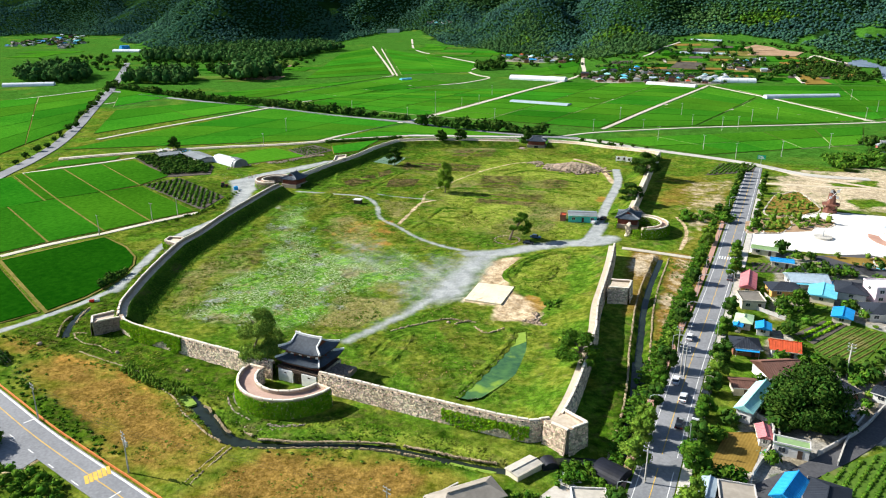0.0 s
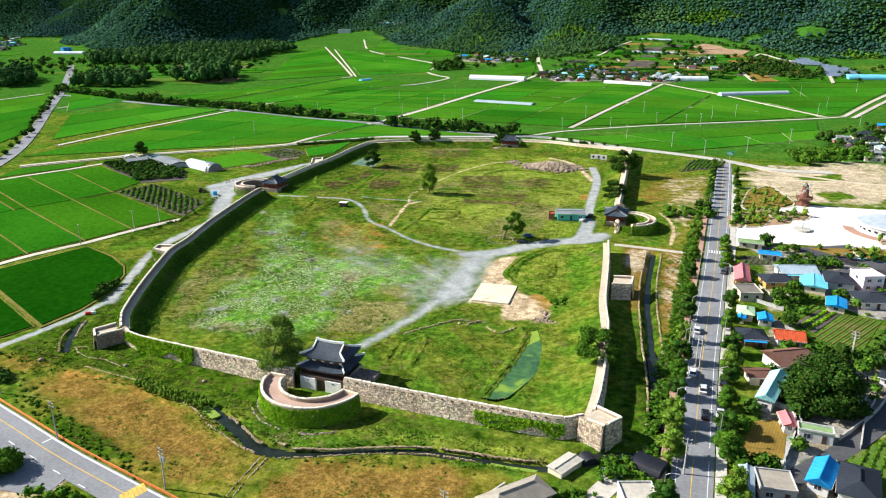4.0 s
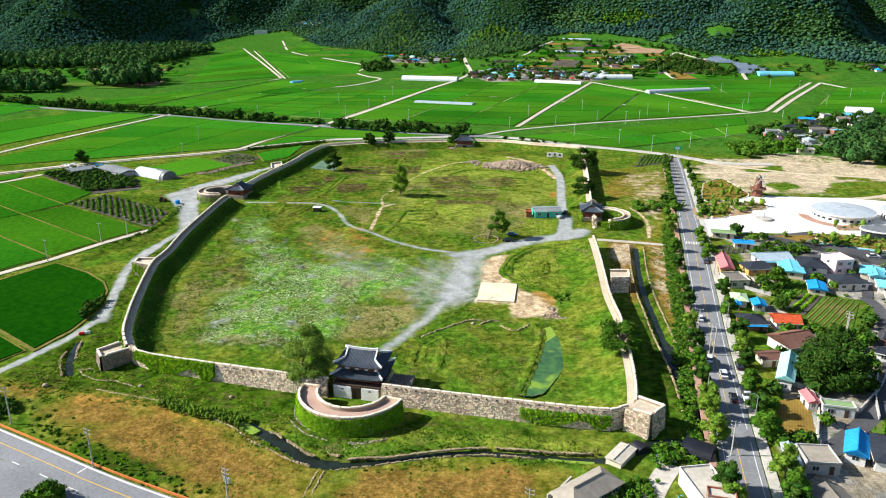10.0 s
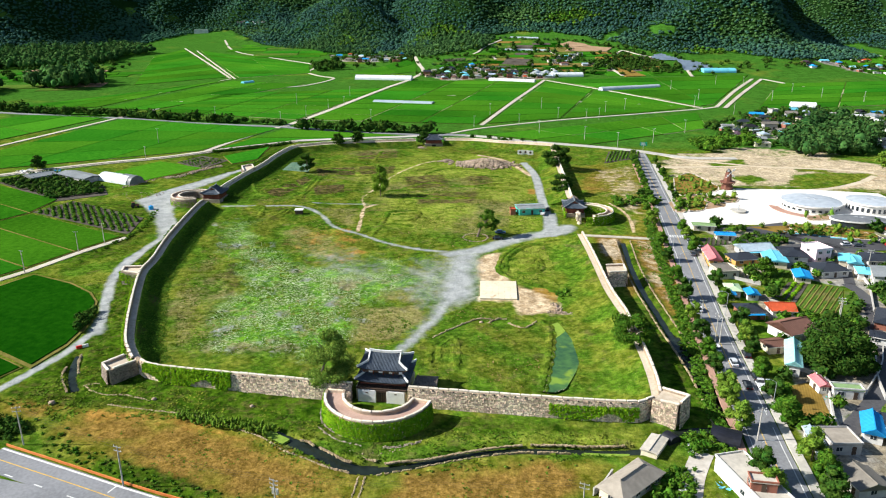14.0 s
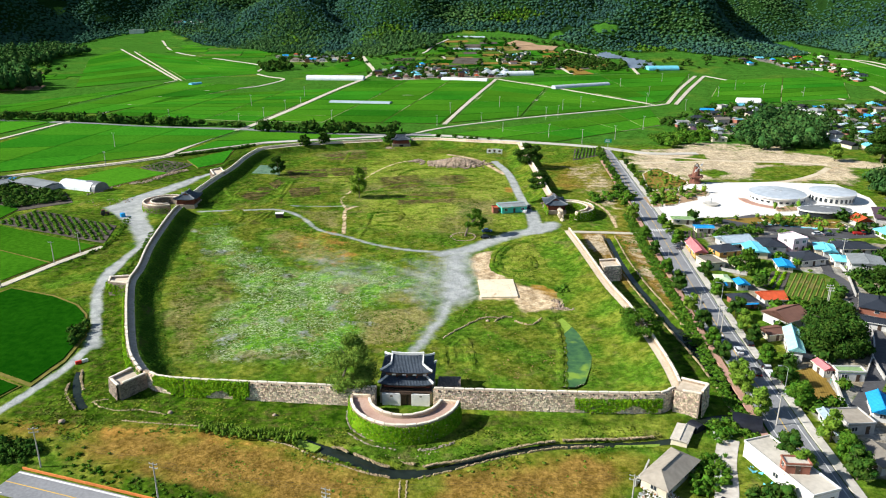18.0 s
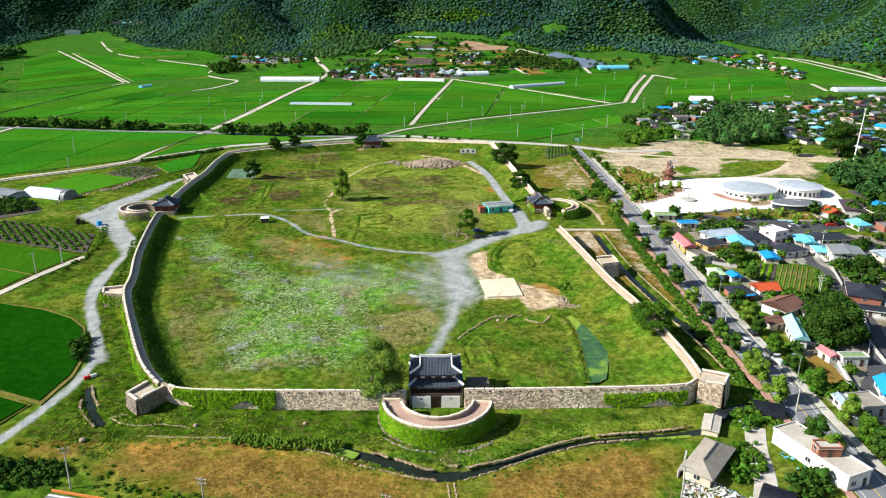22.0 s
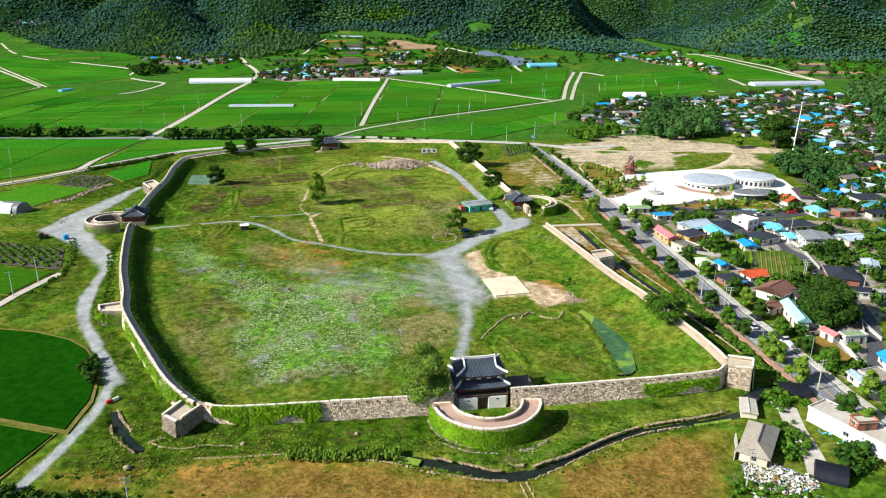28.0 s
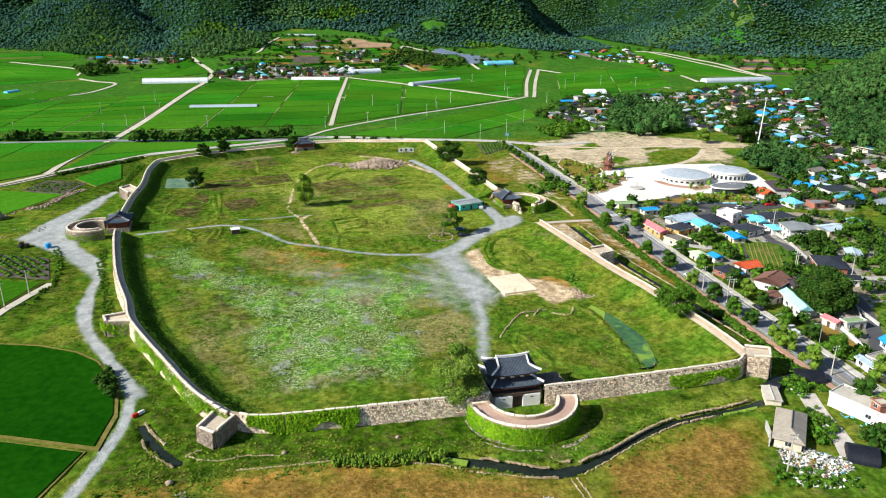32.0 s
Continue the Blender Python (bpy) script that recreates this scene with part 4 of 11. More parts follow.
water("water_5", SOUTH_STREAM_2, 1.15, lambda p: base_z(p[0], p[1]) - 0.97, M["water"], "dark narrow stream water between stone edges")
water("water_6", CORNER_POOL, 1.2, lambda p: base_z(p[0], p[1]) - 0.8, M["water"], "brownish pool below the corner bastion")
water("water_1", SOUTH_STREAM, 1.75, lambda p: base_z(p[0], p[1]) - 0.95, M["water"], "dark still stream water between stone edges")
water("water_7", EAST_POOL, 1.9, lambda p: base_z(p[0], p[1]) - 0.96, M["water"], "dark still water of the widening stream")
water("water_2", EAST_STREAM, 1.0, lambda p: base_z(p[0], p[1]) - 1.0, M["water"], "dark narrow stream beside the fortress wall")
water("water_3", WEST_DITCH, 1.0, lambda p: base_z(p[0], p[1]) - 0.8, M["water"], "dark ditch water below the corner bastion")
slab("water_4", POND, M["pondwater"], -0.12, 0.1, "green algae-tinted pond water in the grass", "pond", "structure")

# ---- roads ----
ROAD = [(71.0, -140.0), (71.6, -110.0), (72.1, -91.0), (72.4, -75.0), (72.6, -47.0), (73.0, -20.0), (74.0, 10.0), (75.0, 40.0), (75.8, 70.0), (76.5, 110.0), (77.3, 160.0), (78.0, 205.0), (78.2, 236.0)]
ribbon("road_main", ROAD, 8.6, M["asphalt"], 0.12, label="worn grey asphalt village road with a yellow centre line", category="road")
ribbon("pavement_west", [(x - 5.9, y) for x, y in ROAD[:-1]], 1.7, M["redpave"], 0.26, label="red block pavement with a raised kerb", category="pavement")
ribbon("pavement_east", [(x + 5.7, y) for x, y in ROAD[:-1]], 2.2, M["concrete"], 0.26, label="grey and red block pavement along the houses", category="pavement")
SW_ROAD = [(-97.8, -104.3), (-76.5, -109.8), (-58.1, -114.6), (-40.8, -118.3), (-25.9, -121.3), (-10.7, -124.4), (11.0, -127.8), (28.3, -129.2)]
ribbon("road_southwest", SW_ROAD, 7.4, M["asphalt"], 0.14, label="grey asphalt road with white and orange lines", category="road")
slab("parking_area", [(-92.3, -110.7), (-72.3, -113.4), (-60.3, -116.4), (-49.7, -118.8), (-49.1, -123.9), (-52.3, -126.7), (-74.8, -129.2)], M["asphalt"], 0.10, 0.5, "grey asphalt lay-by beside the road", "parking", "structure")
BIG_ROAD = [(-281.3, 15.7), (-302.4, 48.7), (-317.2, 77.0), (-345.0, 118.3), (-399.0, 180.8), (-482.3, 269.4), (-576.3, 371.3), (-685.5, 483.6), (-793.8, 591.9)]
ribbon("road_northwest", BIG_ROAD, 8.0, M["asphalt"], 0.35, 8.0, label="grey asphalt country road between the paddies", category="road")
ribbon("road_tree_row", [(-553.2, 346.7), (-453.3, 329.8), (-393.0, 321.0), (-314.1, 313.7), (-246.3, 300.2), (-175.0, 294.3), (-118.7, 282.0), (-63.7, 277.8), (-36.0, 282.6)], 5.0, M["asphalt"], 0.45, 8.0, label="narrow asphalt road along a tree row", category="road")
ribbon("road_north", [(-148.7, 243.5), (-119.3, 255.0), (-82.1, 267.9), (-51.9, 279.9), (-23.5, 278.1), (4.7, 266.0), (31.2, 258.6), (56.6, 251.4), (78.9, 242.5), (105.6, 226.6), (135.4, 228.5)], 6.0, M["concrete"], 0.3, 6.0, label="pale concrete road outside the north wall", category="road")
def farm_track(line, width):
    ribbon("farm_track", line, width * (0.72 if line[0][1] > 260 else 0.9), M["track"], 0.4 if line[0][1] > 100 else 0.25, 8.0, label="pale concrete farm track between green fields", category="track")


DITCH_TRACK = [(-308.6, 91.2), (-280.8, 121.5), (-263.1, 139.7), (-238.4, 161.7), (-212.6, 180.4), (-192.5, 200.9), (-174.9, 220.9), (-148.7, 243.5)]
farm_track(DITCH_TRACK, 3.4)
farm_track([(-336.7, 143.6), (-334.1, 186.0), (-328.3, 245.5), (-320.7, 324.5)], 3.6)
farm_track([(-192.5, 200.9), (-188.5, 242.9), (-176.8, 299.1)], 4.0)
farm_track([(-175.9, 296.7), (-165.4, 378.1), (-156.8, 460.1), (-148.5, 534.8), (-138.4, 608.1), (-135.9, 688.4), (-154.9, 760.1), (-172.8, 830.5)], 6.5)
farm_track([(-379.8, 372.0), (-367.5, 458.0), (-344.7, 585.8)], 3.0)
farm_track([(-596.6, 973.5), (-446.1, 744.3), (-347.1, 591.2)], 3.6)
farm_track([(-557.0, 935.3), (-421.5, 718.3), (-339.5, 586.7)], 2.6)
farm_track([(-316.0, 356.3), (-314.7, 414.8), (-303.6, 477.2), (-269.8, 514.7), (-240.6, 539.0), (-227.2, 605.0), (-251.3, 628.9), (-278.1, 666.5), (-293.1, 745.2), (-371.2, 820.4), (-483.0, 925.3), (-577.4, 1091.7)], 4.5)
farm_track([(-29.0, 324.9), (-11.8, 446.8), (16.2, 626.8)], 4.6)
farm_track([(16.2, 626.8), (75.4, 553.4), (107.7, 507.8), (154.5, 440.6)], 3.2)
farm_track([(-119.2, 494.9), (-54.8, 480.9), (26.6, 463.9), (126.1, 449.0), (156.0, 440.8)], 2.6)
farm_track([(-51.9, 279.9), (-26.9, 312.6), (27.1, 355.4), (96.4, 397.3), (149.4, 430.2), (169.8, 446.3)], 4.0)
farm_track([(168.9, 446.2), (211.1, 562.5), (254.4, 668.9)], 5.0)
farm_track([(174.8, 440.7), (216.6, 550.5), (265.3, 670.6)], 5.0)
farm_track([(265.3, 670.6), (298.1, 590.3), (327.9, 528.7), (343.4, 481.6)], 4.0)
farm_track([(-177.1, -39.1), (-172.3, -20.9), (-164.5, -3.0), (-158.8, 19.2), (-150.3, 38.8)], 3.2)
farm_track([(-295.1, 57.1), (-285.5, 74.9), (-274.1, 92.8), (-266.1, 110.9)], 3.0)
farm_track([(-476.1, 272.2), (-474.6, 307.1), (-466.8, 342.9)], 3.0)
farm_track([(-476.8, 152.7), (-474.0, 199.1), (-479.6, 250.6)], 3.0)
farm_track([(-585.2, 236.1), (-576.1, 294.6), (-573.5, 346.7)], 2.6)
farm_track([(519.1, 1001.4), (534.5, 879.0), (525.0, 702.8), (516.3, 568.9)], 4.0)
farm_track([(433.2, 676.7), (419.7, 589.2), (404.7, 526.9)], 5.0)
farm_track([(37.6, 67.3), (53.6, 67.1), (70.4, 66.3)], 2.6)
for off, width in ((3.2, 1.8), (4.9, 1.0)):
    ditch = spline(DITCH_TRACK, 8.0)
    ribbon("irrigation_ditch", [tuple(p) for p in ditch[:, :2] - sides(ditch) * off], width, M["soil"] if off < 4 else M["track"], 0.30 if off < 4 else 0.42, 8.0, label="dark irrigation ditch with a concrete edge", category="ditch")
for line in [[(91.6, 232.5), (104.9, 221.0), (125.9, 213.5), (143.4, 207.9), (179.2, 206.1), (203.0, 201.2)], [(140.7, 153.2), (164.0, 159.4), (186.1, 176.1), (199.7, 192.6)], [(85.5, 197.2), (108.0, 201.7), (133.8, 206.3)]]:
    ribbon("dirt_track", line, 3.4, M["dirt"], 0.08, 5.0, label="pale dirt track across bare ground", category="track")
LANES = [([(126.4, 28.3), (128.3, 18.2), (124.6, 0.9), (121.0, -11.9), (129.1, -15.5), (137.4, -24.0)], 4.0), ([(119.9, -19.1), (115.9, -32.5), (108.4, -45.9), (96.4, -62.1), (83.1, -77.9)], 4.5),
         ([(200.0, 127.7), (200.6, 109.1), (199.2, 90.1), (202.8, 67.0)], 4.5), ([(111.6, 62.8), (136.4, 67.8), (127.5, 28.1)], 3.4), ([(119.3, 82.8), (128.6, 68.7), (151.1, 60.2), (166.4, 42.9), (181.0, 27.8)], 5.0)]
for line, width in LANES:
    ribbon("village_lane", line, width, M["asphalt_new"], 0.16, 4.0, label="dark asphalt lane between the houses", category="lane")

ribbon("yard_lane", [(57.6, -79.8), (55.6, -84.5), (53.6, -90.0), (52.0, -96.0), (50.4, -101.0), (47.6, -106.6)], 4.6, M["yard_concrete"], 0.07, 1.5, label="pale cracked concrete yard lane with earth patches", category="lane", curb=0.3)

# ---- road markings ----
def marking(line, width, material, lift, parent, name="marking"):
    return ribbon(name, line, width, material, lift, 6.0, parent=parent, curb=0.02)


road_main = bpy.data.objects["road_main"]
marking(ROAD, 0.16, M["line_yellow"], 0.135, road_main, "centre_line")
marking([(x - 3.2, y) for x, y in ROAD], 0.16, M["line_white"], 0.135, road_main, "edge_line")
marking([(x + 3.2, y) for x, y in ROAD], 0.16, M["line_white"], 0.135, road_main, "edge_line")
for k in range(7):
    marking([(73.2 + k * 0.95, 70.0), (73.2 + k * 0.95, 73.0)], 0.5, M["line_white"], 0.14, road_main, "crossing_bar")
road_sw = bpy.data.objects["road_southwest"]
SW = spline(SW_ROAD, 4.0)
SWN = sides(SW)
marking([tuple(p[:2]) for p in SW[::2]], 0.2, M["line_yellow"], 0.155, road_sw, "centre_line")
for a, b in zip(SW[::2], SW[1::2]):
    side = sides(np.array([a, b]))[0]
    marking([tuple(a[:2] - side * 3.2), tuple(a[:2] * 0.45 + b[:2] * 0.55 - side * 3.2)], 0.25, M["line_white"], 0.155, road_sw, "dash")
for a, b in (((-64.9, -112.1), (-64.3, -109.9)), ((-24.6, -123.4), (-24.3, -120.7))):
    marking([a, b], 0.3, M["line_white"], 0.157, road_sw, "stop_line")
for u, w in ((3.2, 0.45),):
    marking([tuple(p[:2] + s * u) for p, s in zip(SW[::2], SWN[::2])], w, M["line_white"], 0.155, road_sw, "edge_line")
for k in range(6):
    a, b = Vector((-33.8, -121.4)), Vector((-32.1, -116.3))
    p = a.lerp(b, (k + 0.5) / 6)
    d = Vector((0.83, -0.55))
    marking([tuple(p - d * 1.6), tuple(p + d * 1.6)], 0.75, M["line_yellow"], 0.16, road_sw, "crossing_bar")
barrier = thing("road_barrier", 0, 0, 0, 0, "long low orange barrier along the southwest road", "barrier")
rail = np.array([(*(p[:2] + s * 4.3), 0) for p, s in zip(SW, SWN)])
rail[:, 2] = base_z(rail[:, 0], rail[:, 1]) + 0.1
sweep("rail", rail, [(-0.09, 0), (-0.09, 0.6), (0.09, 0.6), (0.09, 0)], M["barrier"], barrier)

# ---- paddies ----
def lerp2(q, u, v):
    a, b, c, d = [Vector(p) for p in q]
    return (a.lerp(b, u)).lerp(d.lerp(c, u), v)


def paddy(outline, rim, material, lift, label):
    cx, cy = sum(p[0] for p in outline) / len(outline), sum(p[1] for p in outline) / len(outline)
    root = thing("rice_paddy", cx, cy, float(base_z(cx, cy)), 0, label, "rice paddy", "rice paddies")
    slab("crop", outline, M[material], lift, 0.9, parent=root)
    slab("bund", rim, M["bund" if cy < 200 else "bund_pale" if int(cx * 7 + cy * 3) % 3 == 0 else "grass_bund"], lift - 0.22, 0.9, parent=root, label="low earth bund" if cy < 200 else "low grassy bund")


def paddies(quad, nu, nv, gap=1.7, lift=0.45, label="dense bright green rice paddy with straight rows", cuts=None, material="rice"):
    """Split a block of land into fields with earth paths between them."""
    a, b, c, d = [Vector(p) for p in quad]
    lu, lv = max((b - a).length, (c - d).length), max((d - a).length, (c - b).length)
    gu, gv = gap / lu / 2, gap / lv / 2
    for i in range(nu):
        for j in range(nv):
            u0, u1, v0, v1 = i / nu + gu, (i + 1) / nu - gu, j / nv + gv, (j + 1) / nv - gv
            out = [tuple(lerp2(quad, u, v)) for u, v in ((u0, v0), (u1, v0), (u1, v1), (u0, v1))]
            rim = [tuple(lerp2(quad, u, v)) for u, v in ((i / nu, j / nv), ((i + 1) / nu, j / nv), ((i + 1) / nu, (j + 1) / nv), (i / nu, (j + 1) / nv))]
            paddy(out, rim, material, lift, label)


CURVED = [(-171.6, -42.1), (-166.3, -25.7), (-159.0, -6.4), (-140.9, -12.3), (-129.9, -18.6), (-123.6, -25.1), (-116.4, -39.0), (-114.1, -53.8), (-115.8, -66.3), (-140.6, -55.6)]
middle = (sum(p[0] for p in CURVED) / len(CURVED), sum(p[1] for p in CURVED) / len(CURVED))
paddy(CURVED, [(middle[0] + (x - middle[0]) * 1.055, middle[1] + (y - middle[1]) * 1.055) for x, y in CURVED], "rice_dark", 0.5, "dense dark green rice paddy with a rounded end")
paddies([(-193.5, -41.6), (-169.4, -45.7), (-117.1, -67.7), (-124.7, -86.6)], 1, 1, material="rice_dark")
for quad in ([(-300.1, 32.7), (-293.5, 49.7), (-234.1, 24.1), (-243.6, -4.9)], [(-293.8, 50.9), (-295.1, 57.1), (-231.7, 28.5), (-234.1, 24.1)], [(-295.1, 57.1), (-282.5, 73.3), (-221.2, 46.4), (-231.7, 28.5)], [(-282.5, 73.3), (-271.8, 90.7), (-212.9, 63.7), (-221.2, 46.4)], [(-271.8, 90.7), (-260.5, 104.7), (-213.3, 84.9), (-212.9, 63.7)],
             [(-243.6, -4.9), (-240.5, 8.7), (-175.2, -20.0), (-183.0, -45.2)], [(-240.5, 8.7), (-231.7, 28.5), (-167.0, 0.3), (-175.2, -20.0)], [(-231.7, 28.5), (-221.2, 46.4), (-161.1, 20.1), (-167.0, 0.3)], [(-221.2, 46.4), (-210.1, 62.5), (-153.1, 39.6), (-161.1, 20.1)]):
    paddies(quad, 1, 1, 1.1, material="rice_mid")
paddies([(-327.9, 109.8), (-314.6, 312.7), (-176.7, 288.2), (-196.5, 202.3)], 4, 3, 0.9)
paddies([(-357.0, 157.7), (-434.9, 247.9), (-400.8, 318.1), (-331.1, 328.6)], 2, 2)
paddies([(-296.8, 64.7), (-303.9, 83.9), (-277.1, 111.4), (-272.1, 101.4)], 1, 1)
paddies([(-593.3, 220.0), (-560.0, 342.2), (-398.5, 172.8), (-336.1, 51.7)], 2, 5, 1.6)
paddies([(-547.9, 357.0), (-541.2, 385.5), (-457.0, 355.9), (-454.0, 262.0)], 1, 2)
paddies([(-308.0, 351.4), (-297.0, 465.4), (-150.4, 529.8), (-176.1, 329.2)], 8, 3)
paddies([(-448.0, 350.6), (-384.5, 477.2), (-344.5, 574.5), (-373.3, 366.3)], 4, 3)
paddies([(-364.5, 361.1), (-335.8, 570.4), (-243.8, 548.5), (-317.7, 359.2)], 4, 2)
paddies([(-576.7, 833.8), (-588.9, 952.3), (-356.6, 601.4), (-426.4, 518.2)], 1, 10)
paddies([(-550.5, 936.3), (-304.6, 750.8), (-271.4, 655.3), (-339.6, 598.3)], 2, 11)
paddies([(-169.5, 330.3), (-133.2, 598.4), (13.2, 616.2), (-32.1, 329.6)], 9, 3)
paddies([(-224.1, 662.6), (-171.4, 818.5), (-143.0, 687.3), (-183.9, 645.1)], 2, 2)
paddies([(-24.7, 333.6), (18.4, 607.0), (66.5, 547.4), (31.5, 366.9)], 7, 1)
paddies([(33.8, 367.2), (69.3, 547.9), (149.3, 442.9), (97.0, 403.3)], 6, 1)
paddies([(25.8, 628.3), (257.9, 701.9), (169.7, 462.9), (156.3, 450.6)], 2, 6)
paddies([(-22.2, 285.0), (146.1, 411.4), (140.0, 336.8), (49.7, 259.8)], 5, 2)
paddies([(-188.3, 209.0), (-171.5, 287.3), (-75.1, 273.6), (-146.3, 248.1)], 2, 1)
paddies([(-175.6, 188.3), (-157.6, 221.9), (-151.2, 182.7), (-161.1, 168.6)], 1, 1)
paddies([(-219.4, 138.6), (-206.8, 170.1), (-171.8, 156.5), (-191.6, 122.3)], 1, 1)
paddies([(414.3, 908.0), (544.7, 1000.0), (499.0, 565.0), (405.9, 590.5)], 3, 2)
paddies([(272.8, 629.9), (429.4, 677.0), (353.2, 494.2), (198.3, 429.6)], 2, 6)


def mask_at(name, x, y):
    j, i = np.clip(np.searchsorted(GX, x), 0, len(GX) - 1), np.clip(np.searchsorted(GY, y), 0, len(GY) - 1)
    return MASKS[name][i, j]


# ---- fortress walls ----
def wall_line(pieces):
    out = []
    for pts, rel in pieces:
        out += [(x, y, float(np.interp(y, GROUND_Y, GROUND_Z)) + rel) for x, y in pts]
    return out


S_WALL = [(48.2, -66.2, 4.6), (45.0, -68.6, 4.4), (36.7, -69.4, 4.3), (15.3, -69.7, 4.2), (-11.0, -69.8, 4.2)]
S_WALL2 = [(-25.0, -69.8, 4.2), (-33.0, -69.7, 4.1), (-57.4, -68.7, 3.9), (-73.3, -67.6, 3.6), (-82.0, -66.2, 3.5), (-86.4, -63.4, 3.5)]
W_WALL = wall_line([([(-87.0, -64.0)], 4.0), ([(-92.2, -58.2), (-97.4, -49.6)], 4.8), ([(-104.3, -35.8), (-113.5, -16.3), (-118.0, -5.0)], 5.3), ([(-120.5, 6.7), (-126.5, 27.5), (-131.4, 50.4), (-135.1, 71.5), (-136.0, 80.4)], 5.0)])
W_WALL2 = wall_line([([(-138.1, 94.7), (-138.3, 129.6), (-137.1, 154.4), (-138.4, 180.3), (-137.5, 200.9), (-135.9, 208.6)], 4.4)])
N_WALL = wall_line([([(-136.2, 209.6), (-117.2, 222.5), (-89.7, 233.2), (-64.9, 241.6)], 4.2)])
N_WALL2 = wall_line([([(-46.8, 246.8), (-28.1, 248.0), (-9.0, 243.3), (9.4, 240.6), (24.5, 237.5)], 4.2)])
E_WALL = wall_line([([(25.2, 237.6)], 4.2), ([(27.0, 200.0), (30.0, 160.0), (33.5, 110.0)], 4.6)])
E_WALL2 = wall_line([([(36.2, 58.1), (38.8, 40.3), (41.1, 20.5)], 4.9), ([(43.1, 2.6), (45.3, -9.4), (46.4, -14.7)], 5.0), ([(48.6, -34.0), (49.8, -48.0), (50.2, -58.0), (50.0, -65.0)], 5.0)])


def stones_on(pts, top, height, seed, name, parent, out=0.35, lean=0.1, step=0.52, course=0.38, material="stone"):
    """Rough squared stones, laid in uneven courses on the outer face along pts."""
    rnd = random.Random(seed)
    d = np.r_[0, np.cumsum(np.hypot(*np.diff(pts[:, :2], axis=0).T))]
    n = sides(pts)
    verts, faces = [], []
    z = -0.05
    while z > -height:
        h = course * rnd.uniform(0.75, 1.3)
        s = rnd.uniform(0, 0.4)
        while s < d[-1] - 0.2:
            w = step * rnd.uniform(0.6, 1.5)
            e = min(s + w, d[-1])
            proud = rnd.uniform(0.03, 0.14)
            ring = []
            for q, zz in ((s + 0.03, z - h + 0.03), (e - 0.03 + rnd.uniform(-.09, .05), z - h + 0.03 + rnd.uniform(-.11, .08)), (e - 0.03 + rnd.uniform(-.09, .05), z - 0.03 + rnd.uniform(-.08, .08)), (s + 0.03, z - 0.03 + rnd.uniform(-.1, .06))):
                p = [np.interp(q, d, pts[:, k]) for k in range(3)]
                m = [np.interp(q, d, n[:, k]) for k in range(2)]
                ring.append((p, m, zz))
            b = len(verts)
            for depth, inset in ((-0.1, 0), (proud, 0.0)):
                for p, m, zz in ring:
                    u = out - lean * (zz) + depth
                    verts.append((p[0] + m[0] * u, p[1] + m[1] * u, p[2] + top + zz))
            faces += [(b + 4, b + 5, b + 6, b + 7), (b, b + 1, b + 5, b + 4), (b + 1, b + 2, b + 6, b + 5), (b + 2, b + 3, b + 7, b + 6), (b + 3, b, b + 4, b + 7)]
            s = e
        z -= h
    return tagged(link(name, mesh_from(name, verts, faces, M[material]), parent, "rough pinkish-brown rubble stones" if material == "stone" else "dark weathered stones"), kind="stuff")


coping_meshes = []
for k in range(4):
    b = box(-1.16, -0.30, -0.02, 1.16, 0.30, 0.30 + 0.03 * k, 0.05)
    me = bpy.data.meshes.new("coping_stone")
    b.to_mesh(me)
    b.free()
    me.materials.append(surface("granite_coping", (0.60, 0.53, 0.42), (0.80, 0.73, 0.60), 0.9, 3.0, 0.4, 0.04, random_tint=0.12) if k == 0 else coping_meshes[0].materials[0])
    coping_meshes.append(me)


def coping(pts, parent, as_parts=True, spacing=2.5, z=0.0):
    d = np.r_[0, np.cumsum(np.hypot(*np.diff(pts[:, :2], axis=0).T))]
    joined_v, joined_f = [], []
    for k in range(int(d[-1] / spacing)):
        s = (k + 0.5) * spacing
        p = [np.interp(s, d, pts[:, j]) for j in range(3)]
        q = [np.interp(min(s + 0.6, d[-1]), d, pts[:, j]) for j in range(2)]
        o = [np.interp(max(s - 0.6, 0), d, pts[:, j]) for j in range(2)]
        m = pose(p[0], p[1], p[2] + z, 0, 0, math.degrees(math.atan2(q[1] - o[1], q[0] - o[0])) + random.uniform(-1, 1))
        me = coping_meshes[k % 4]
        if as_parts:
            link("coping_stone", me, parent, "", m)
        else:
            b = len(joined_v)
            joined_v += [m @ v.co for v in me.vertices]
            joined_f += [[b + i for i in f.vertices] for f in me.polygons]
    if joined_v:
        tagged(link("coping_row", mesh_from("coping_row", joined_v, joined_f, coping_meshes[0].materials[0]), parent), kind="stuff")


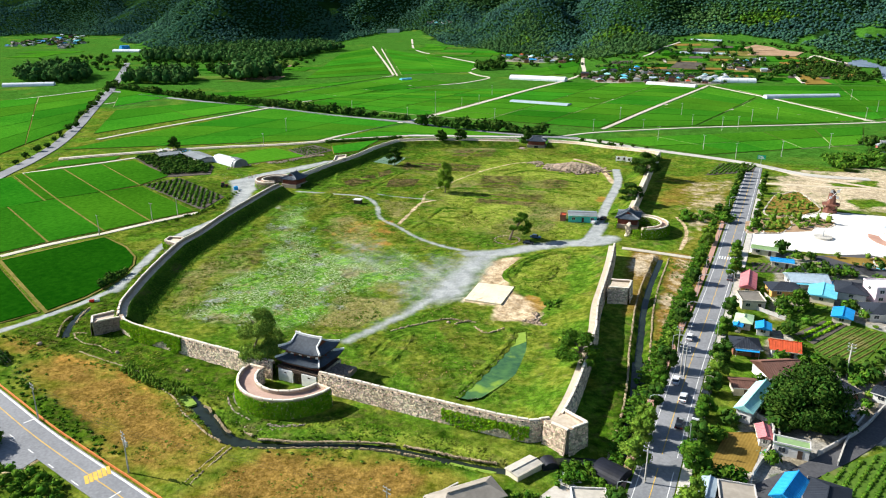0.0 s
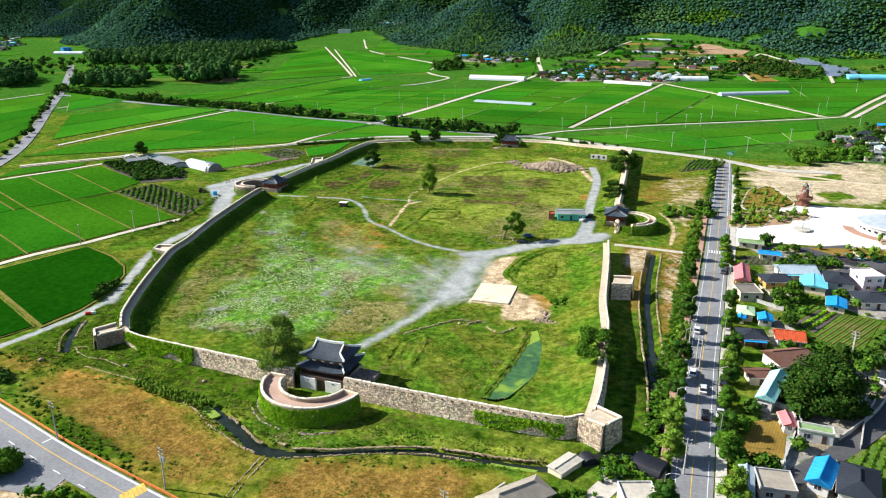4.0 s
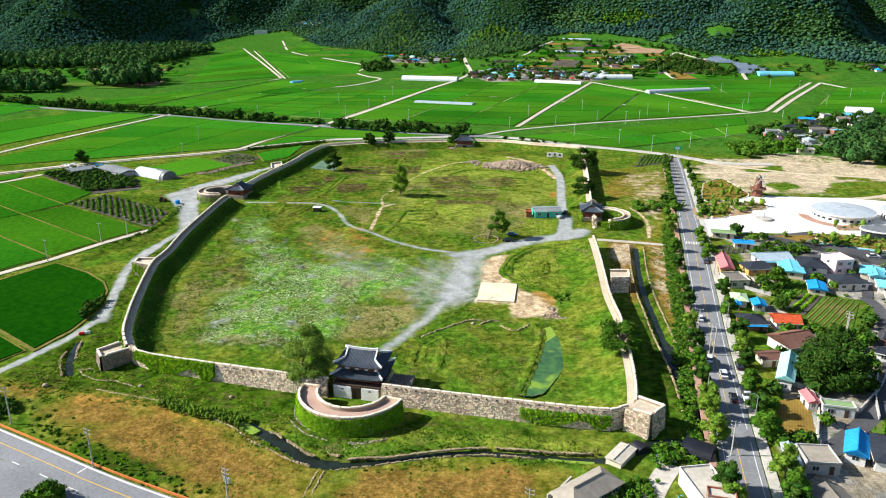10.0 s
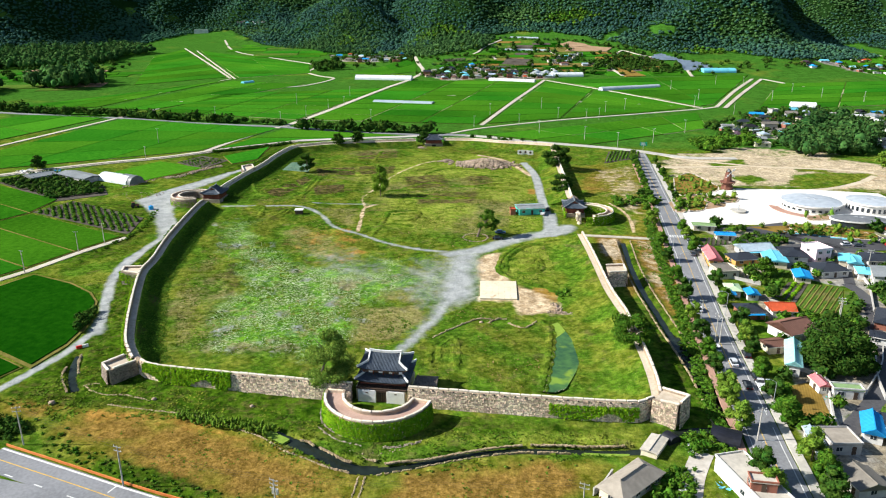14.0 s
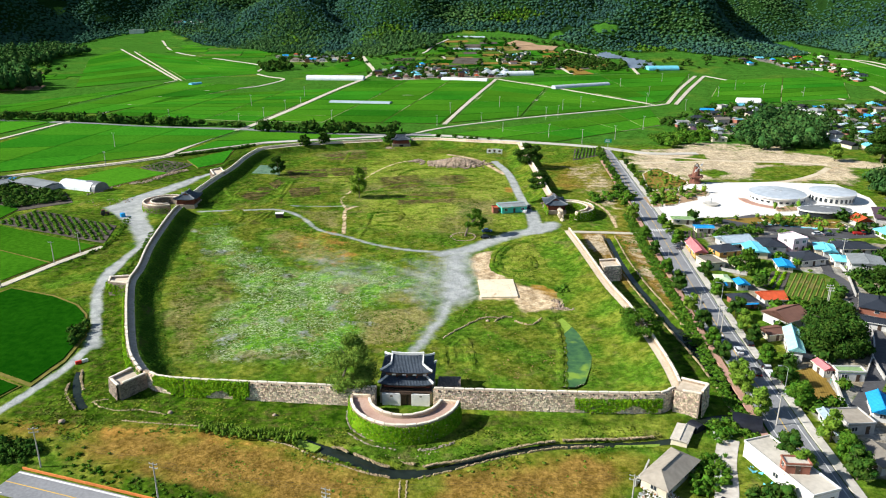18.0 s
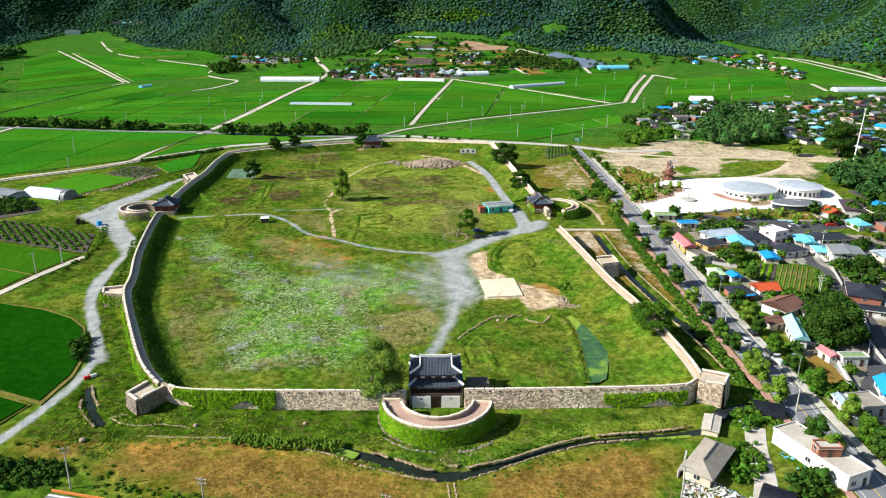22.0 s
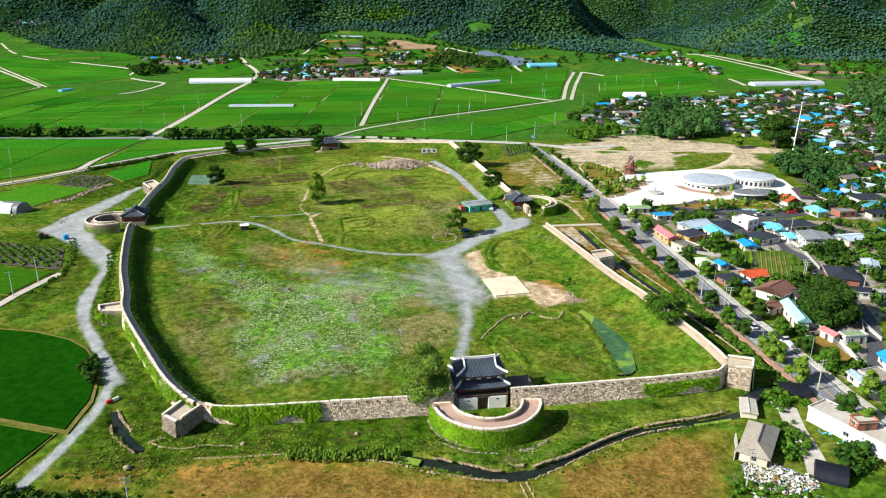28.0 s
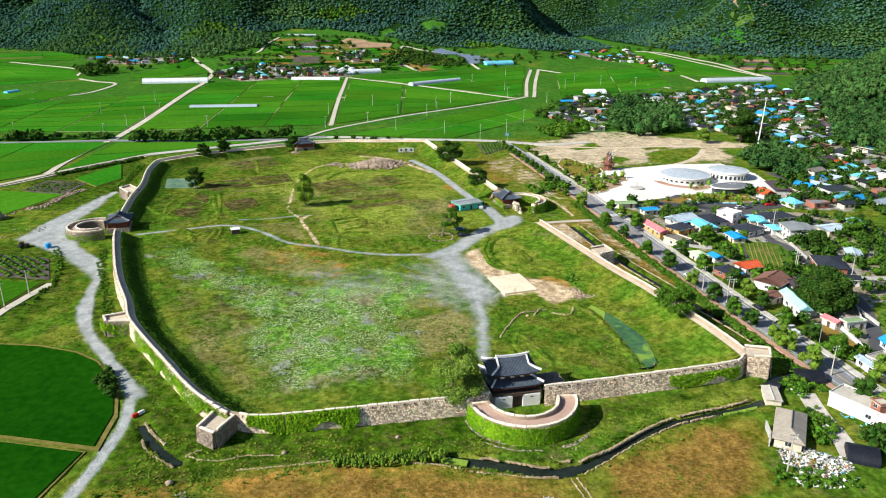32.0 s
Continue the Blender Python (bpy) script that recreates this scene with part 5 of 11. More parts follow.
def curtain_wall(name, line, label, walkway=2.2, bank=1.6, stones=True, parts=True, step=3.0, depth=6.2, seed=1, skin="turf"):
    """A stretch of fortress wall: stone face, parapet with coping, walk and grass bank inside (to the right of the line)."""
    pts = spline(line, step)
    root = thing(name, 0, 0, 0, 0, label, "fortress wall", kind="structure")
    sweep("core", pts, [(0.45 + 0.1 * depth, -depth), (0.45, -0.0), (-0.4, 0.0), (-0.4, -1.0)], M["mortar"] if stones else M["stone"], root)
    if walkway:
        sweep("walkway", pts, [(-0.4, -1.0), (-0.4 - walkway, -1.05)], M["walk"], root, "packed earth wall walk")
    b0 = -0.4 - walkway
    slope = [(b0, -1.05), (b0 - 0.4, -1.15), (b0 - bank * 1.0, -2.1), (b0 - bank * 2.0, -3.1), (b0 - bank * 3.3, -4.1), (b0 - bank * 5.0, -4.9), (b0 - bank * 7.5, -5.5), (b0 - bank * 9.0, -6.2)]
    sweep("grass_bank", pts, slope, M[skin], root, "steep mown grass bank", True)
    across = sides(pts)
    for e in (0, -1):
        ring = [(pts[e][0] + across[e][0] * u, pts[e][1] + across[e][1] * u, pts[e][2] + w) for u, w in slope]
        link("bank_end", mesh_from("bank_end", ring + [(ring[0][0], ring[0][1], ring[-1][2])], [tuple(range(len(ring) + 1))], M[skin]), root)
    if stones:
        stones_on(pts, 0, depth - 0.6, seed, "stone_face", root, 0.45)
    coping(pts, root, parts)
    if parts:
        # loopholes are not cut; black blocks on the face stand for their shade
        v, f = [], []
        d = np.r_[0, np.cumsum(np.hypot(*np.diff(pts[:, :2], axis=0).T))]
        for q in np.arange(1.25, d[-1], 2.5):
            x, y, z = [np.interp(q, d, pts[:, k]) for k in range(3)]
            nx, ny = [np.interp(q, d, across[:, k]) for k in range(2)]
            b = len(v)
            v += [(x + nx * u - ny * o, y + ny * u + nx * o, z + w) for w in (-0.42, -0.1) for u, o in ((0.4, -0.16), (0.68, -0.16), (0.68, 0.16), (0.4, 0.16))]
            f += [(b + 4, b + 5, b + 6, b + 7), (b + 1, b + 2, b + 6, b + 5), (b, b + 1, b + 5, b + 4), (b + 2, b + 3, b + 7, b + 6)]
        tagged(link("loopholes", mesh_from("loopholes", v, f, M["black_net"]), root, "row of small black blocks for the shade of loopholes below the coping"), kind="stuff")
    return root, pts


curtain_wall("wall_south_1", S_WALL, "long rubble stone fortress wall with pale coping", 0.0, 1.1, True, True, seed=1)
curtain_wall("wall_south_2", S_WALL2, "long rubble stone fortress wall with pale coping", 0.0, 1.1, True, True, seed=2)
curtain_wall("wall_west_1", W_WALL, "curving stone fortress wall with an inner grass bank", 1.8, 1.3, True, True, seed=3, skin="bank_rank")
curtain_wall("wall_west_2", W_WALL2, "straight stone fortress wall with an inner grass bank", 1.8, 1.3, False, False, skin="bank_rank")
curtain_wall("wall_north_1", N_WALL, "low stone fortress wall with an inner grass bank", 2.0, 1.5, False, False)
curtain_wall("wall_north_2", N_WALL2, "low stone fortress wall with an inner grass bank", 2.0, 1.5, False, False)
curtain_wall("wall_east_1", E_WALL, "straight stone fortress wall behind old trees", 1.8, 2.0, False, False)
curtain_wall("wall_east_2", E_WALL2, "straight stone fortress wall with pale coping", 1.6, 2.6, True, True, seed=4)


def bastion(name, corners, top, depth, label, seed, rubble="stone"):
    """A square projecting bastion; corners run round it, outside to the left, from wall to wall."""
    root = thing(name, 0, 0, 0, 0, label, "bastion", kind="structure")
    C = [Vector((x, y, 0)) for x, y in corners]
    mid = sum(C, Vector()) / len(C)
    bm = bmesh.new()
    low = [bm.verts.new((*(mid + (c - mid) * 1.0).xy, top - depth)) for c in C]
    up = [bm.verts.new((*(mid + (c - mid) * 0.97).xy, top - 0.5)) for c in C]
    bm.faces.new(up)
    for i in range(len(C)):
        j = (i + 1) % len(C)
        bm.faces.new((low[i], low[j], up[j], up[i]))
    bmesh.ops.recalc_face_normals(bm, faces=bm.faces[:])
    part("core", bm, M["walk"], root, "packed earth floor")
    for i in range(len(C) - 1):
        a, b = C[i], C[i + 1]
        n = max(2, int((b - a).length / 1.5))
        pts = np.array([(*a.lerp(b, k / n).xy, top) for k in range(n + 1)])
        sweep("parapet", pts, [(0.35 + 0.08 * depth, -depth), (0.35, 0), (-0.3, 0), (-0.3, -0.55)], M["mortar"], root)
        stones_on(pts, -0.05, depth - 0.3, seed + i, "stone_face", root, 0.36, 0.08, material=rubble)
        coping(pts, root, True, 2.0, 0.0)
    return root


bastion("bastion_southeast", [(50.8, -62.6), (56.4, -65.4), (53.3, -70.0), (47.6, -68.2)], 5.0, 6.3, "square corner bastion of rough pinkish stone", 11)
bastion("bastion_southwest", [(-85.6, -65.0), (-89.7, -71.2), (-93.4, -67.9), (-90.0, -61.8)], 3.3, 5.2, "square corner bastion of dark weathered stone", 21, "stone_dark")
bastion("bastion_east", [(43.2, 21.6), (49.3, 23.0), (49.6, 16.0), (43.4, 14.2)], 6.0, 6.3, "square wall bastion with pale coping", 31)
bastion("bastion_west", [(-116.6, -9.6), (-123.4, -8.4), (-124.8, -4.4), (-118.8, -3.0)], 5.6, 6.3, "square wall bastion overgrown with ivy", 41, "stone_dark")
bastion("bastion_northwest", [(-140.2, 137.3), (-145.9, 148.2), (-142.1, 153.1), (-136.7, 143.1)], 8.2, 5.5, "small square bastion on the west wall", 51, "stone_dark")


def ring_bastion(name, cx, cy, R, r, a0, a1, top, depth, label, seed=60, rubble="stone"):
    """A horseshoe gate bastion with a paved walk between two parapets."""
    root = thing(name, 0, 0, 0, 0, label, "gate bastion", kind="structure")
    angles = [radians(a0 + (a1 - a0) * k / 40) for k in range(41)]
    arc = lambda q: np.array([(cx + q * math.cos(a), cy + q * math.sin(a), top) for a in angles])
    outer, inner = arc(R), arc(r)
    turn = 1 if a1 < a0 else -1
    o, i = (outer, inner) if turn > 0 else (outer[::-1], inner[::-1])
    sweep("outer_wall", o, [(0.35 + 0.09 * depth, -depth), (0.35, 0), (-0.3, 0), (-0.3, -0.8)], M["mortar"], root)
    stones_on(o, -0.3, depth - 0.4, seed, "stone_face", root, 0.38, 0.09, material=rubble)
    sweep("inner_wall", i[::-1], [(0.3, -depth), (0.3, 0), (-0.3, 0), (-0.3, -0.8)], M["mortar"], root)
    stones_on(i[::-1], -0.3, depth - 0.4, seed + 1, "stone_face", root, 0.28, 0.0, material=rubble)
    verts = [(*p[:2], top - 0.75) for p in outer] + [(*p[:2], top - 0.75) for p in inner]
    n = len(outer)
    sweep_faces = [(k, k + 1, n + k + 1, n + k) for k in range(n - 1)]
    link("walkway", mesh_from("walkway", verts, sweep_faces, M["brickwalk"]), root, "reddish paved walkway")
    for e in (0, n - 1):
        a, b = outer[e], inner[e]
        end = np.array([a, b])
        sweep("end_wall", end, [(0.35, -depth), (0.35, 0), (-0.35, 0), (-0.35, -depth)], M[rubble], root)
    coping(o, root, True, 2.45)
    coping(i, root, True, 2.45)
    return root


ring_bastion("gate_bastion_south", -17.6, -72.6, 13.0, 8.7, 180, 352, 3.6, 5.0, "horseshoe gate bastion clad in ivy with a paved walk", seed=61)
slab("paved_terrace", [(-10.1, -62.4), (-4.6, -62.1), (-4.3, -67.5), (-10.3, -68.0)], M["stone_dark"], 3.45, 1.2, "dark stone-paved terrace beside the gate", "terrace", "structure", flat=0.0)
rnd = random.Random(77)
verts, faces = [], []
for k in range(15):
    for q in range(14):
        cx, cy, r = -10.0 + k * 0.38 + rnd.uniform(-.08, .08), -67.4 + q * 0.38 + rnd.uniform(-.08, .08), rnd.uniform(0.13, 0.2)
        b, h = len(verts), 3.45 + rnd.uniform(0.06, 0.2)
        verts += [(cx + r * math.cos(a + rnd.uniform(-.3, .3)), cy + r * math.sin(a), z) for z, a in [(3.4, 0.6), (3.4, 2.1), (3.4, 3.7), (3.4, 5.3), (h, 0.6), (h, 2.1), (h, 3.7), (h, 5.3)]]
        faces += [(b + 4, b + 5, b + 6, b + 7), (b, b + 1, b + 5, b + 4), (b + 1, b + 2, b + 6, b + 5), (b + 2, b + 3, b + 7, b + 6), (b + 3, b, b + 4, b + 7)]
tagged(link("terrace_cobbles", mesh_from("terrace_cobbles", verts, faces, M["stone_dark"])), "rough cobbles on the gate terrace", "cobbles", kind="stuff")


# ---- plants ----
def ico(n):
    bm = bmesh.new()
    bmesh.ops.create_icosphere(bm, subdivisions=n, radius=1.0)
    v = np.array([x.co[:] for x in bm.verts])
    f = np.array([[x.index for x in p.verts] for p in bm.faces])
    bm.free()
    return v, f


ICO1, ICO2 = ico(1), ico(2)


def lumps(name, centres, radii, flat, seed, material, parent=None, template=None, kind="stuff", label="", category="", jag=0.28):
    """Many jagged leaf masses in one mesh. flat: height over width."""
    v, f = template or ICO1
    rng = np.random.default_rng(seed)
    n, k = len(centres), len(v)
    jitter = 1 + rng.uniform(-jag, jag, (n, k, 1))
    turn = rng.uniform(0, 6.283, n)
    c, s = np.cos(turn)[:, None], np.sin(turn)[:, None]
    p = v[None] * jitter
    p = np.stack([p[..., 0] * c - p[..., 1] * s, p[..., 0] * s + p[..., 1] * c, p[..., 2] * np.broadcast_to(np.asarray(flat, float).reshape(-1, 1), (n, 1))], -1)
    p = p * np.asarray(radii, float).reshape(-1, 1, 1) + np.asarray(centres)[:, None]
    faces = (f[None] + (np.arange(n) * k)[:, None, None]).reshape(-1, 3)
    me = bpy.data.meshes.new(name)
    me.vertices.add(n * k)
    me.vertices.foreach_set("co", p.ravel())
    me.loops.add(faces.size)
    me.loops.foreach_set("vertex_index", faces.ravel().astype(np.int32))
    me.polygons.add(len(faces))
    me.polygons.foreach_set("loop_start", np.arange(0, faces.size, 3, dtype=np.int32))
    me.update(calc_edges=True)
    me.materials.append(material)
    ob = link(name, me, parent)
    return tagged(ob, label, category, "", kind if parent is None else "")


def cards(centres, normals, size, seed):
    """Small folded leaf sprays: two triangles pairs each, as arrays of vertices and faces."""
    rng = np.random.default_rng(seed)
    n = len(centres)
    nrm = normals + rng.normal(0, 0.55, (n, 3))
    nrm /= np.linalg.norm(nrm, axis=1)[:, None] + 1e-9
    a = np.cross(nrm, rng.normal(0, 1, (n, 3)))
    a /= np.linalg.norm(a, axis=1)[:, None] + 1e-9
    b = np.cross(nrm, a)
    s = (size * rng.uniform(0.6, 1.3, n))[:, None]
    c = np.asarray(centres)
    verts = np.stack([c - a * s, c - b * s * 0.55 - nrm * s * 0.25, c + a * s, c + b * s * 0.55 - nrm * s * 0.25], 1).reshape(-1, 3)
    i = np.arange(n)[:, None] * 4
    faces = np.concatenate([i + [0, 1, 2], i + [0, 2, 3]], 0)
    return verts, faces


def foliage(blobs, per_area, size, seed, material, core=0.6, name="crown"):
    """A crown: leaf sprays over overlapping masses (x, y, z, radius, flat), with a jagged inner mass."""
    rng = np.random.default_rng(seed)
    cs, ns = [], []
    for x, y, z, r, fl in blobs:
        n = int(1.35 * per_area * r * r)
        d = rng.normal(0, 1, (n, 3))
        d /= np.linalg.norm(d, axis=1)[:, None]
        rad = r * rng.uniform(0.5, 1.22, (n, 1))
        cs.append(d * rad * [1, 1, fl] + [x, y, z])
        ns.append(d)
    v, f = cards(np.vstack(cs), np.vstack(ns), size, seed)
    iv, jf = ICO2
    for k, (x, y, z, r, fl) in enumerate(blobs):
        jag = iv * (1 + rng.uniform(-0.2, 0.2, (len(iv), 1))) * r * core * [1, 1, fl] + [x, y, z]
        f = np.vstack([f, jf + len(v)])
        v = np.vstack([v, jag])
    return mesh_from(name, v, f, material)


def trunk_mesh(height, r, limbs, seed, spread, lean=(0, 0)):
    rnd = random.Random(seed)
    bm = bmesh.new()
    top = Vector((lean[0], lean[1], height * 0.62))
    mid = Vector((lean[0] * 0.3 + rnd.uniform(-.1, .1), lean[1] * 0.3, height * 0.3))
    bm_tube(bm, (0, 0, -0.3), mid, r * 1.25, r * 0.85, 8)
    bm_tube(bm, mid, top, r * 0.85, r * 0.45, 7)
    for k in range(limbs):
        a = 6.283 * k / limbs + rnd.uniform(-.4, .4)
        base = mid.lerp(top, rnd.uniform(0.0, 0.9))
        end = base + Vector((math.cos(a) * spread * rnd.uniform(.6, .95), math.sin(a) * spread * rnd.uniform(.6, .95), height * rnd.uniform(0.12, 0.32)))
        knee = base.lerp(end, 0.5) + Vector((0, 0, height * 0.05))
        bm_tube(bm, base, knee, r * 0.42, r * 0.28, 6)
        bm_tube(bm, knee, end, r * 0.28, r * 0.09, 5)
    return bm


def tree(x, y, height, width, label, leaf="leaf", seed=1, lobes=9, density=60, size=0.34, trunk=0.16, low=0.35, category="tree", group="", flat=0.72, name="tree", lean=(0, 0), z=None, core=0.6, lump=1.0, turn=None):
    """A tree with a tapered trunk, limbs and an uneven crown of leaf sprays."""
    lobes = int(lobes * 1.7)
    rnd = random.Random(seed)
    spin = rnd.uniform(0, 360)
    root = thing(name, x, y, gz(x, y) if z is None else z, spin if turn is None else turn, label, category, group)
    part("trunk", trunk_mesh(height, trunk, 6, seed, width * 0.42, lean), M["bark"], root, "grey-brown bark")
    blobs = []
    for k in range(lobes):
        a, t = 6.283 * k / lobes * 2.4 + rnd.uniform(-.5, .5), (k + 0.5) / lobes
        reach = width * 0.5 * math.sqrt(max(0.05, 1 - abs(t - 0.35) ** 1.5 * 1.9)) * rnd.uniform(0.45, 0.86)
        r = width * rnd.uniform(0.12, 0.21) * lump
        blobs.append((lean[0] + math.cos(a) * reach, lean[1] + math.sin(a) * reach, height * (low + (0.93 - low) * t) - r * 0.25, r, flat * rnd.uniform(.85, 1.15)))
    if lump == 1.0:
        blobs.append((lean[0], lean[1], height * (low + 0.28), width * 0.24, 0.85))
    link("crown", foliage(blobs, density, size, seed, M[leaf], core), root)
    return root


# the fort's own trees
tree(*(-59.5, 113.3), 16.0, 8.6, "slender yellow-green tree standing alone on the grass", "leaf_bright", 3, 18, 80, 0.30, 0.22, 0.20, flat=1.2, core=0.5)
tree(*(-6.4, 60.0), 12.0, 9.0, "leaning old tree inside a ring of stones", "leaf", 4, 13, 80, 0.32, 0.42, 0.30, lean=(4.2, 0.8), lump=0.8, turn=0.0)
tree(*(-112.0, 158.0), 11.0, 10.0, "sparse dark tree beside an excavation pit", "leaf_dark", 5, 14, 80, 0.34, 0.25, 0.22, lump=0.8)
tree(*(46.6, -33.8), 12.0, 15.0, "broad old tree with a split trunk by the wall", "leaf", 6, 17, 60, 0.32, 0.55, 0.40, core=0.45, lump=0.66)
tree(*(-35.0, -66.4), 17.0, 12.5, "feathery tall tree hanging over the gate wall", "leaf_feather", 7, 44, 105, 0.25, 0.32, 0.06, flat=0.75, core=0.42, lump=0.84, lean=(3.0, 0.6), turn=0.0)
tree(*(26.9, 181.4), 15.0, 18.0, "broad dark tree beside the east wall", "leaf_dark", 8, 14, 44, 0.42, 0.5, 0.3, lump=0.72)
tree(*(28.9, 129.2), 11.0, 12.5, "broad dark tree beside the east wall", "leaf_dark", 9, 13, 44, 0.42, 0.5, 0.28, lump=0.72)
tree(*(-112.7, 223.8), 8.5, 8.5, "round dark tree on the north wall bank", "leaf_dark", 10, 9, 34, 0.5, 0.3, 0.25, z=6.5)
tree(*(-101.4, 229.6), 9.5, 9.0, "round dark tree on the north wall bank", "leaf_dark", 11, 9, 34, 0.5, 0.3, 0.25, z=6.5)
tree(*(-60.2, 244.7), 9.0, 10.0, "dark spreading tree next to the north gate", "leaf_dark", 12, 9, 34, 0.5, 0.3, 0.3)
tree(*(-6.9, 255.4), 4.0, 7.0, "low dark shrub tree on the north bank", "leaf_dark", 13, 7, 34, 0.45, 0.2, 0.2)
tree(*(-264.7, 140.8), 8.0, 8.5, "round dark tree beside the farm track", "leaf_dark", 14, 10, 40, 0.45, 0.3, 0.2)
tree(*(100.3, -34.1), 13.0, 18.5, "huge dense round dark evergreen between houses", "leaf_dark", 15, 22, 46, 0.46, 0.6, 0.15)
tree(*(141.8, 18.3), 6.5, 9.5, "round dark tree in a house garden", "leaf_dark", 16, 9, 46, 0.42, 0.3, 0.2)
tree(*(99.7, 31.9), 7.5, 7.5, "dense garden tree behind a house", "leaf", 17, 9, 46, 0.42, 0.3, 0.2)
tree(*(164.8, 24.5), 8.5, 10.0, "green garden tree at the lane", "leaf", 18, 9, 40, 0.45, 0.3, 0.2)
tree(*(211.9, 212.1), 11.0, 10.0, "single light green tree on bare ground", "leaf_light", 19, 9, 30, 0.55, 0.3, 0.25)
tree(*(237.8, 208.8), 22.0, 21.0, "large dark tree group crown behind the plaza", "leaf_dark", 20, 18, 22, 0.7, 0.7, 0.2)

tree(*(-63.9, -122.6), 4.6, 8.5, "broad low roadside bush with yellowish leaves", "leaf", 21, 12, 60, 0.34, 0.2, 0.12, category="bush", name="roadside_bush")

# street trees
street = [tree(0, -300 - 20 * k, 6.9 + 0.4 * k, 6.2, "round green street tree in the pavement", ("leaf", "leaf_dark", "leaf_light")[k], 30 + k, 9, 100, 0.25, 0.13, 0.24, "street tree", "street trees", 0.95, "street_tree", z=0, core=0.82) for k in range(3)]
WEST_ROW = [(70.0, -94.1), (70.0, -87.3), (70.2, -69.4), (70.4, -59.7), (70.0, -54.9), (71.1, -42.3), (70.6, -33.5), (69.9, -22.9), (70.2, -9.8), (70.3, 6.6), (69.4, 23.1), (68.5, 42.5), (67.8, 60.2), (68.0, 85.7), (68.7, 105.3), (69.5, 129.6)]
EAST_ROW = [(79.6, -93.5), (80.7, -86.6), (80.5, -79.2), (79.1, -65.2), (78.9, -55.0), (79.2, -43.4), (79.8, -31.0), (79.9, -23.1), (80.4, -13.8), (79.9, 3.5), (80.5, 19.7), (79.3, 54.1), (78.8, 67.4), (78.0, 77.3)]
spots = [(min(x, 67.6), y, k) for k, (x, y) in enumerate(WEST_ROW)] + [(max(x, 78.4), y, k + 1) for k, (x, y) in enumerate(EAST_ROW)]
spots += [(70.2 + 0.02 * (y - 80), y, k) for k, y in enumerate(range(118, 226, 8))] + [(82.8 + 0.008 * y, y, k) for k, y in enumerate(range(112, 222, 16))]
rnd = random.Random(5)
for x, y, k in spots:
    kind = street[2] if (y < -35 and x < 75 and k % 2 == 0) or k % 5 == 3 else street[k % 2]
    copy_thing(kind, Matrix.Translation((x, y, gz(x, y) + 0.15)) @ Matrix.Rotation(rnd.uniform(0, 6.28), 4, "Z") @ Matrix.Diagonal((*[rnd.uniform(0.8, 1.08) * (0.66 if y > 100 else 1.0)] * 3, 1)))
for s in street:
    for o in list(s.children):
        bpy.data.objects.remove(o)
    bpy.data.objects.remove(s)


# ---- woods, groves and scrub (uncountable) ----
def scatter(poly, spacing, seed):
    rng = np.random.default_rng(seed)
    xs, ys = [p[0] for p in poly], [p[1] for p in poly]
    gx, gy = np.meshgrid(np.arange(min(xs), max(xs), spacing), np.arange(min(ys), max(ys), spacing))
    gx, gy = gx + rng.uniform(-.5, .5, gx.shape) * spacing, gy + rng.uniform(-.5, .5, gy.shape) * spacing
    keep = inside(gx, gy, poly) > 0
    return gx[keep], gy[keep], rng


def mesh_arrays(name, v, f, material):
    me = bpy.data.meshes.new(name)
    me.vertices.add(len(v))
    me.vertices.foreach_set("co", np.ascontiguousarray(v, float).ravel())
    me.loops.add(f.size)
    me.loops.foreach_set("vertex_index", f.ravel().astype(np.int32))
    me.polygons.add(len(f))
    me.polygons.foreach_set("loop_start", np.arange(0, f.size, 3, dtype=np.int32))
    me.update(calc_edges=True)
    me.materials.append(material)
    return me


def sheet_z(x, y):
    """Height of the ground sheet itself, between its grid points."""
    gx, gy = XX[0], YY[:, 0]
    i, j = np.clip(np.searchsorted(gx, x) - 1, 0, len(gx) - 2), np.clip(np.searchsorted(gy, y) - 1, 0, len(gy) - 2)
    u, v = (x - gx[i]) / (gx[i + 1] - gx[i]), (y - gy[j]) / (gy[j + 1] - gy[j])
    return (ZZ[j, i] * (1 - u) + ZZ[j, i + 1] * u) * (1 - v) + (ZZ[j + 1, i] * (1 - u) + ZZ[j + 1, i + 1] * u) * v


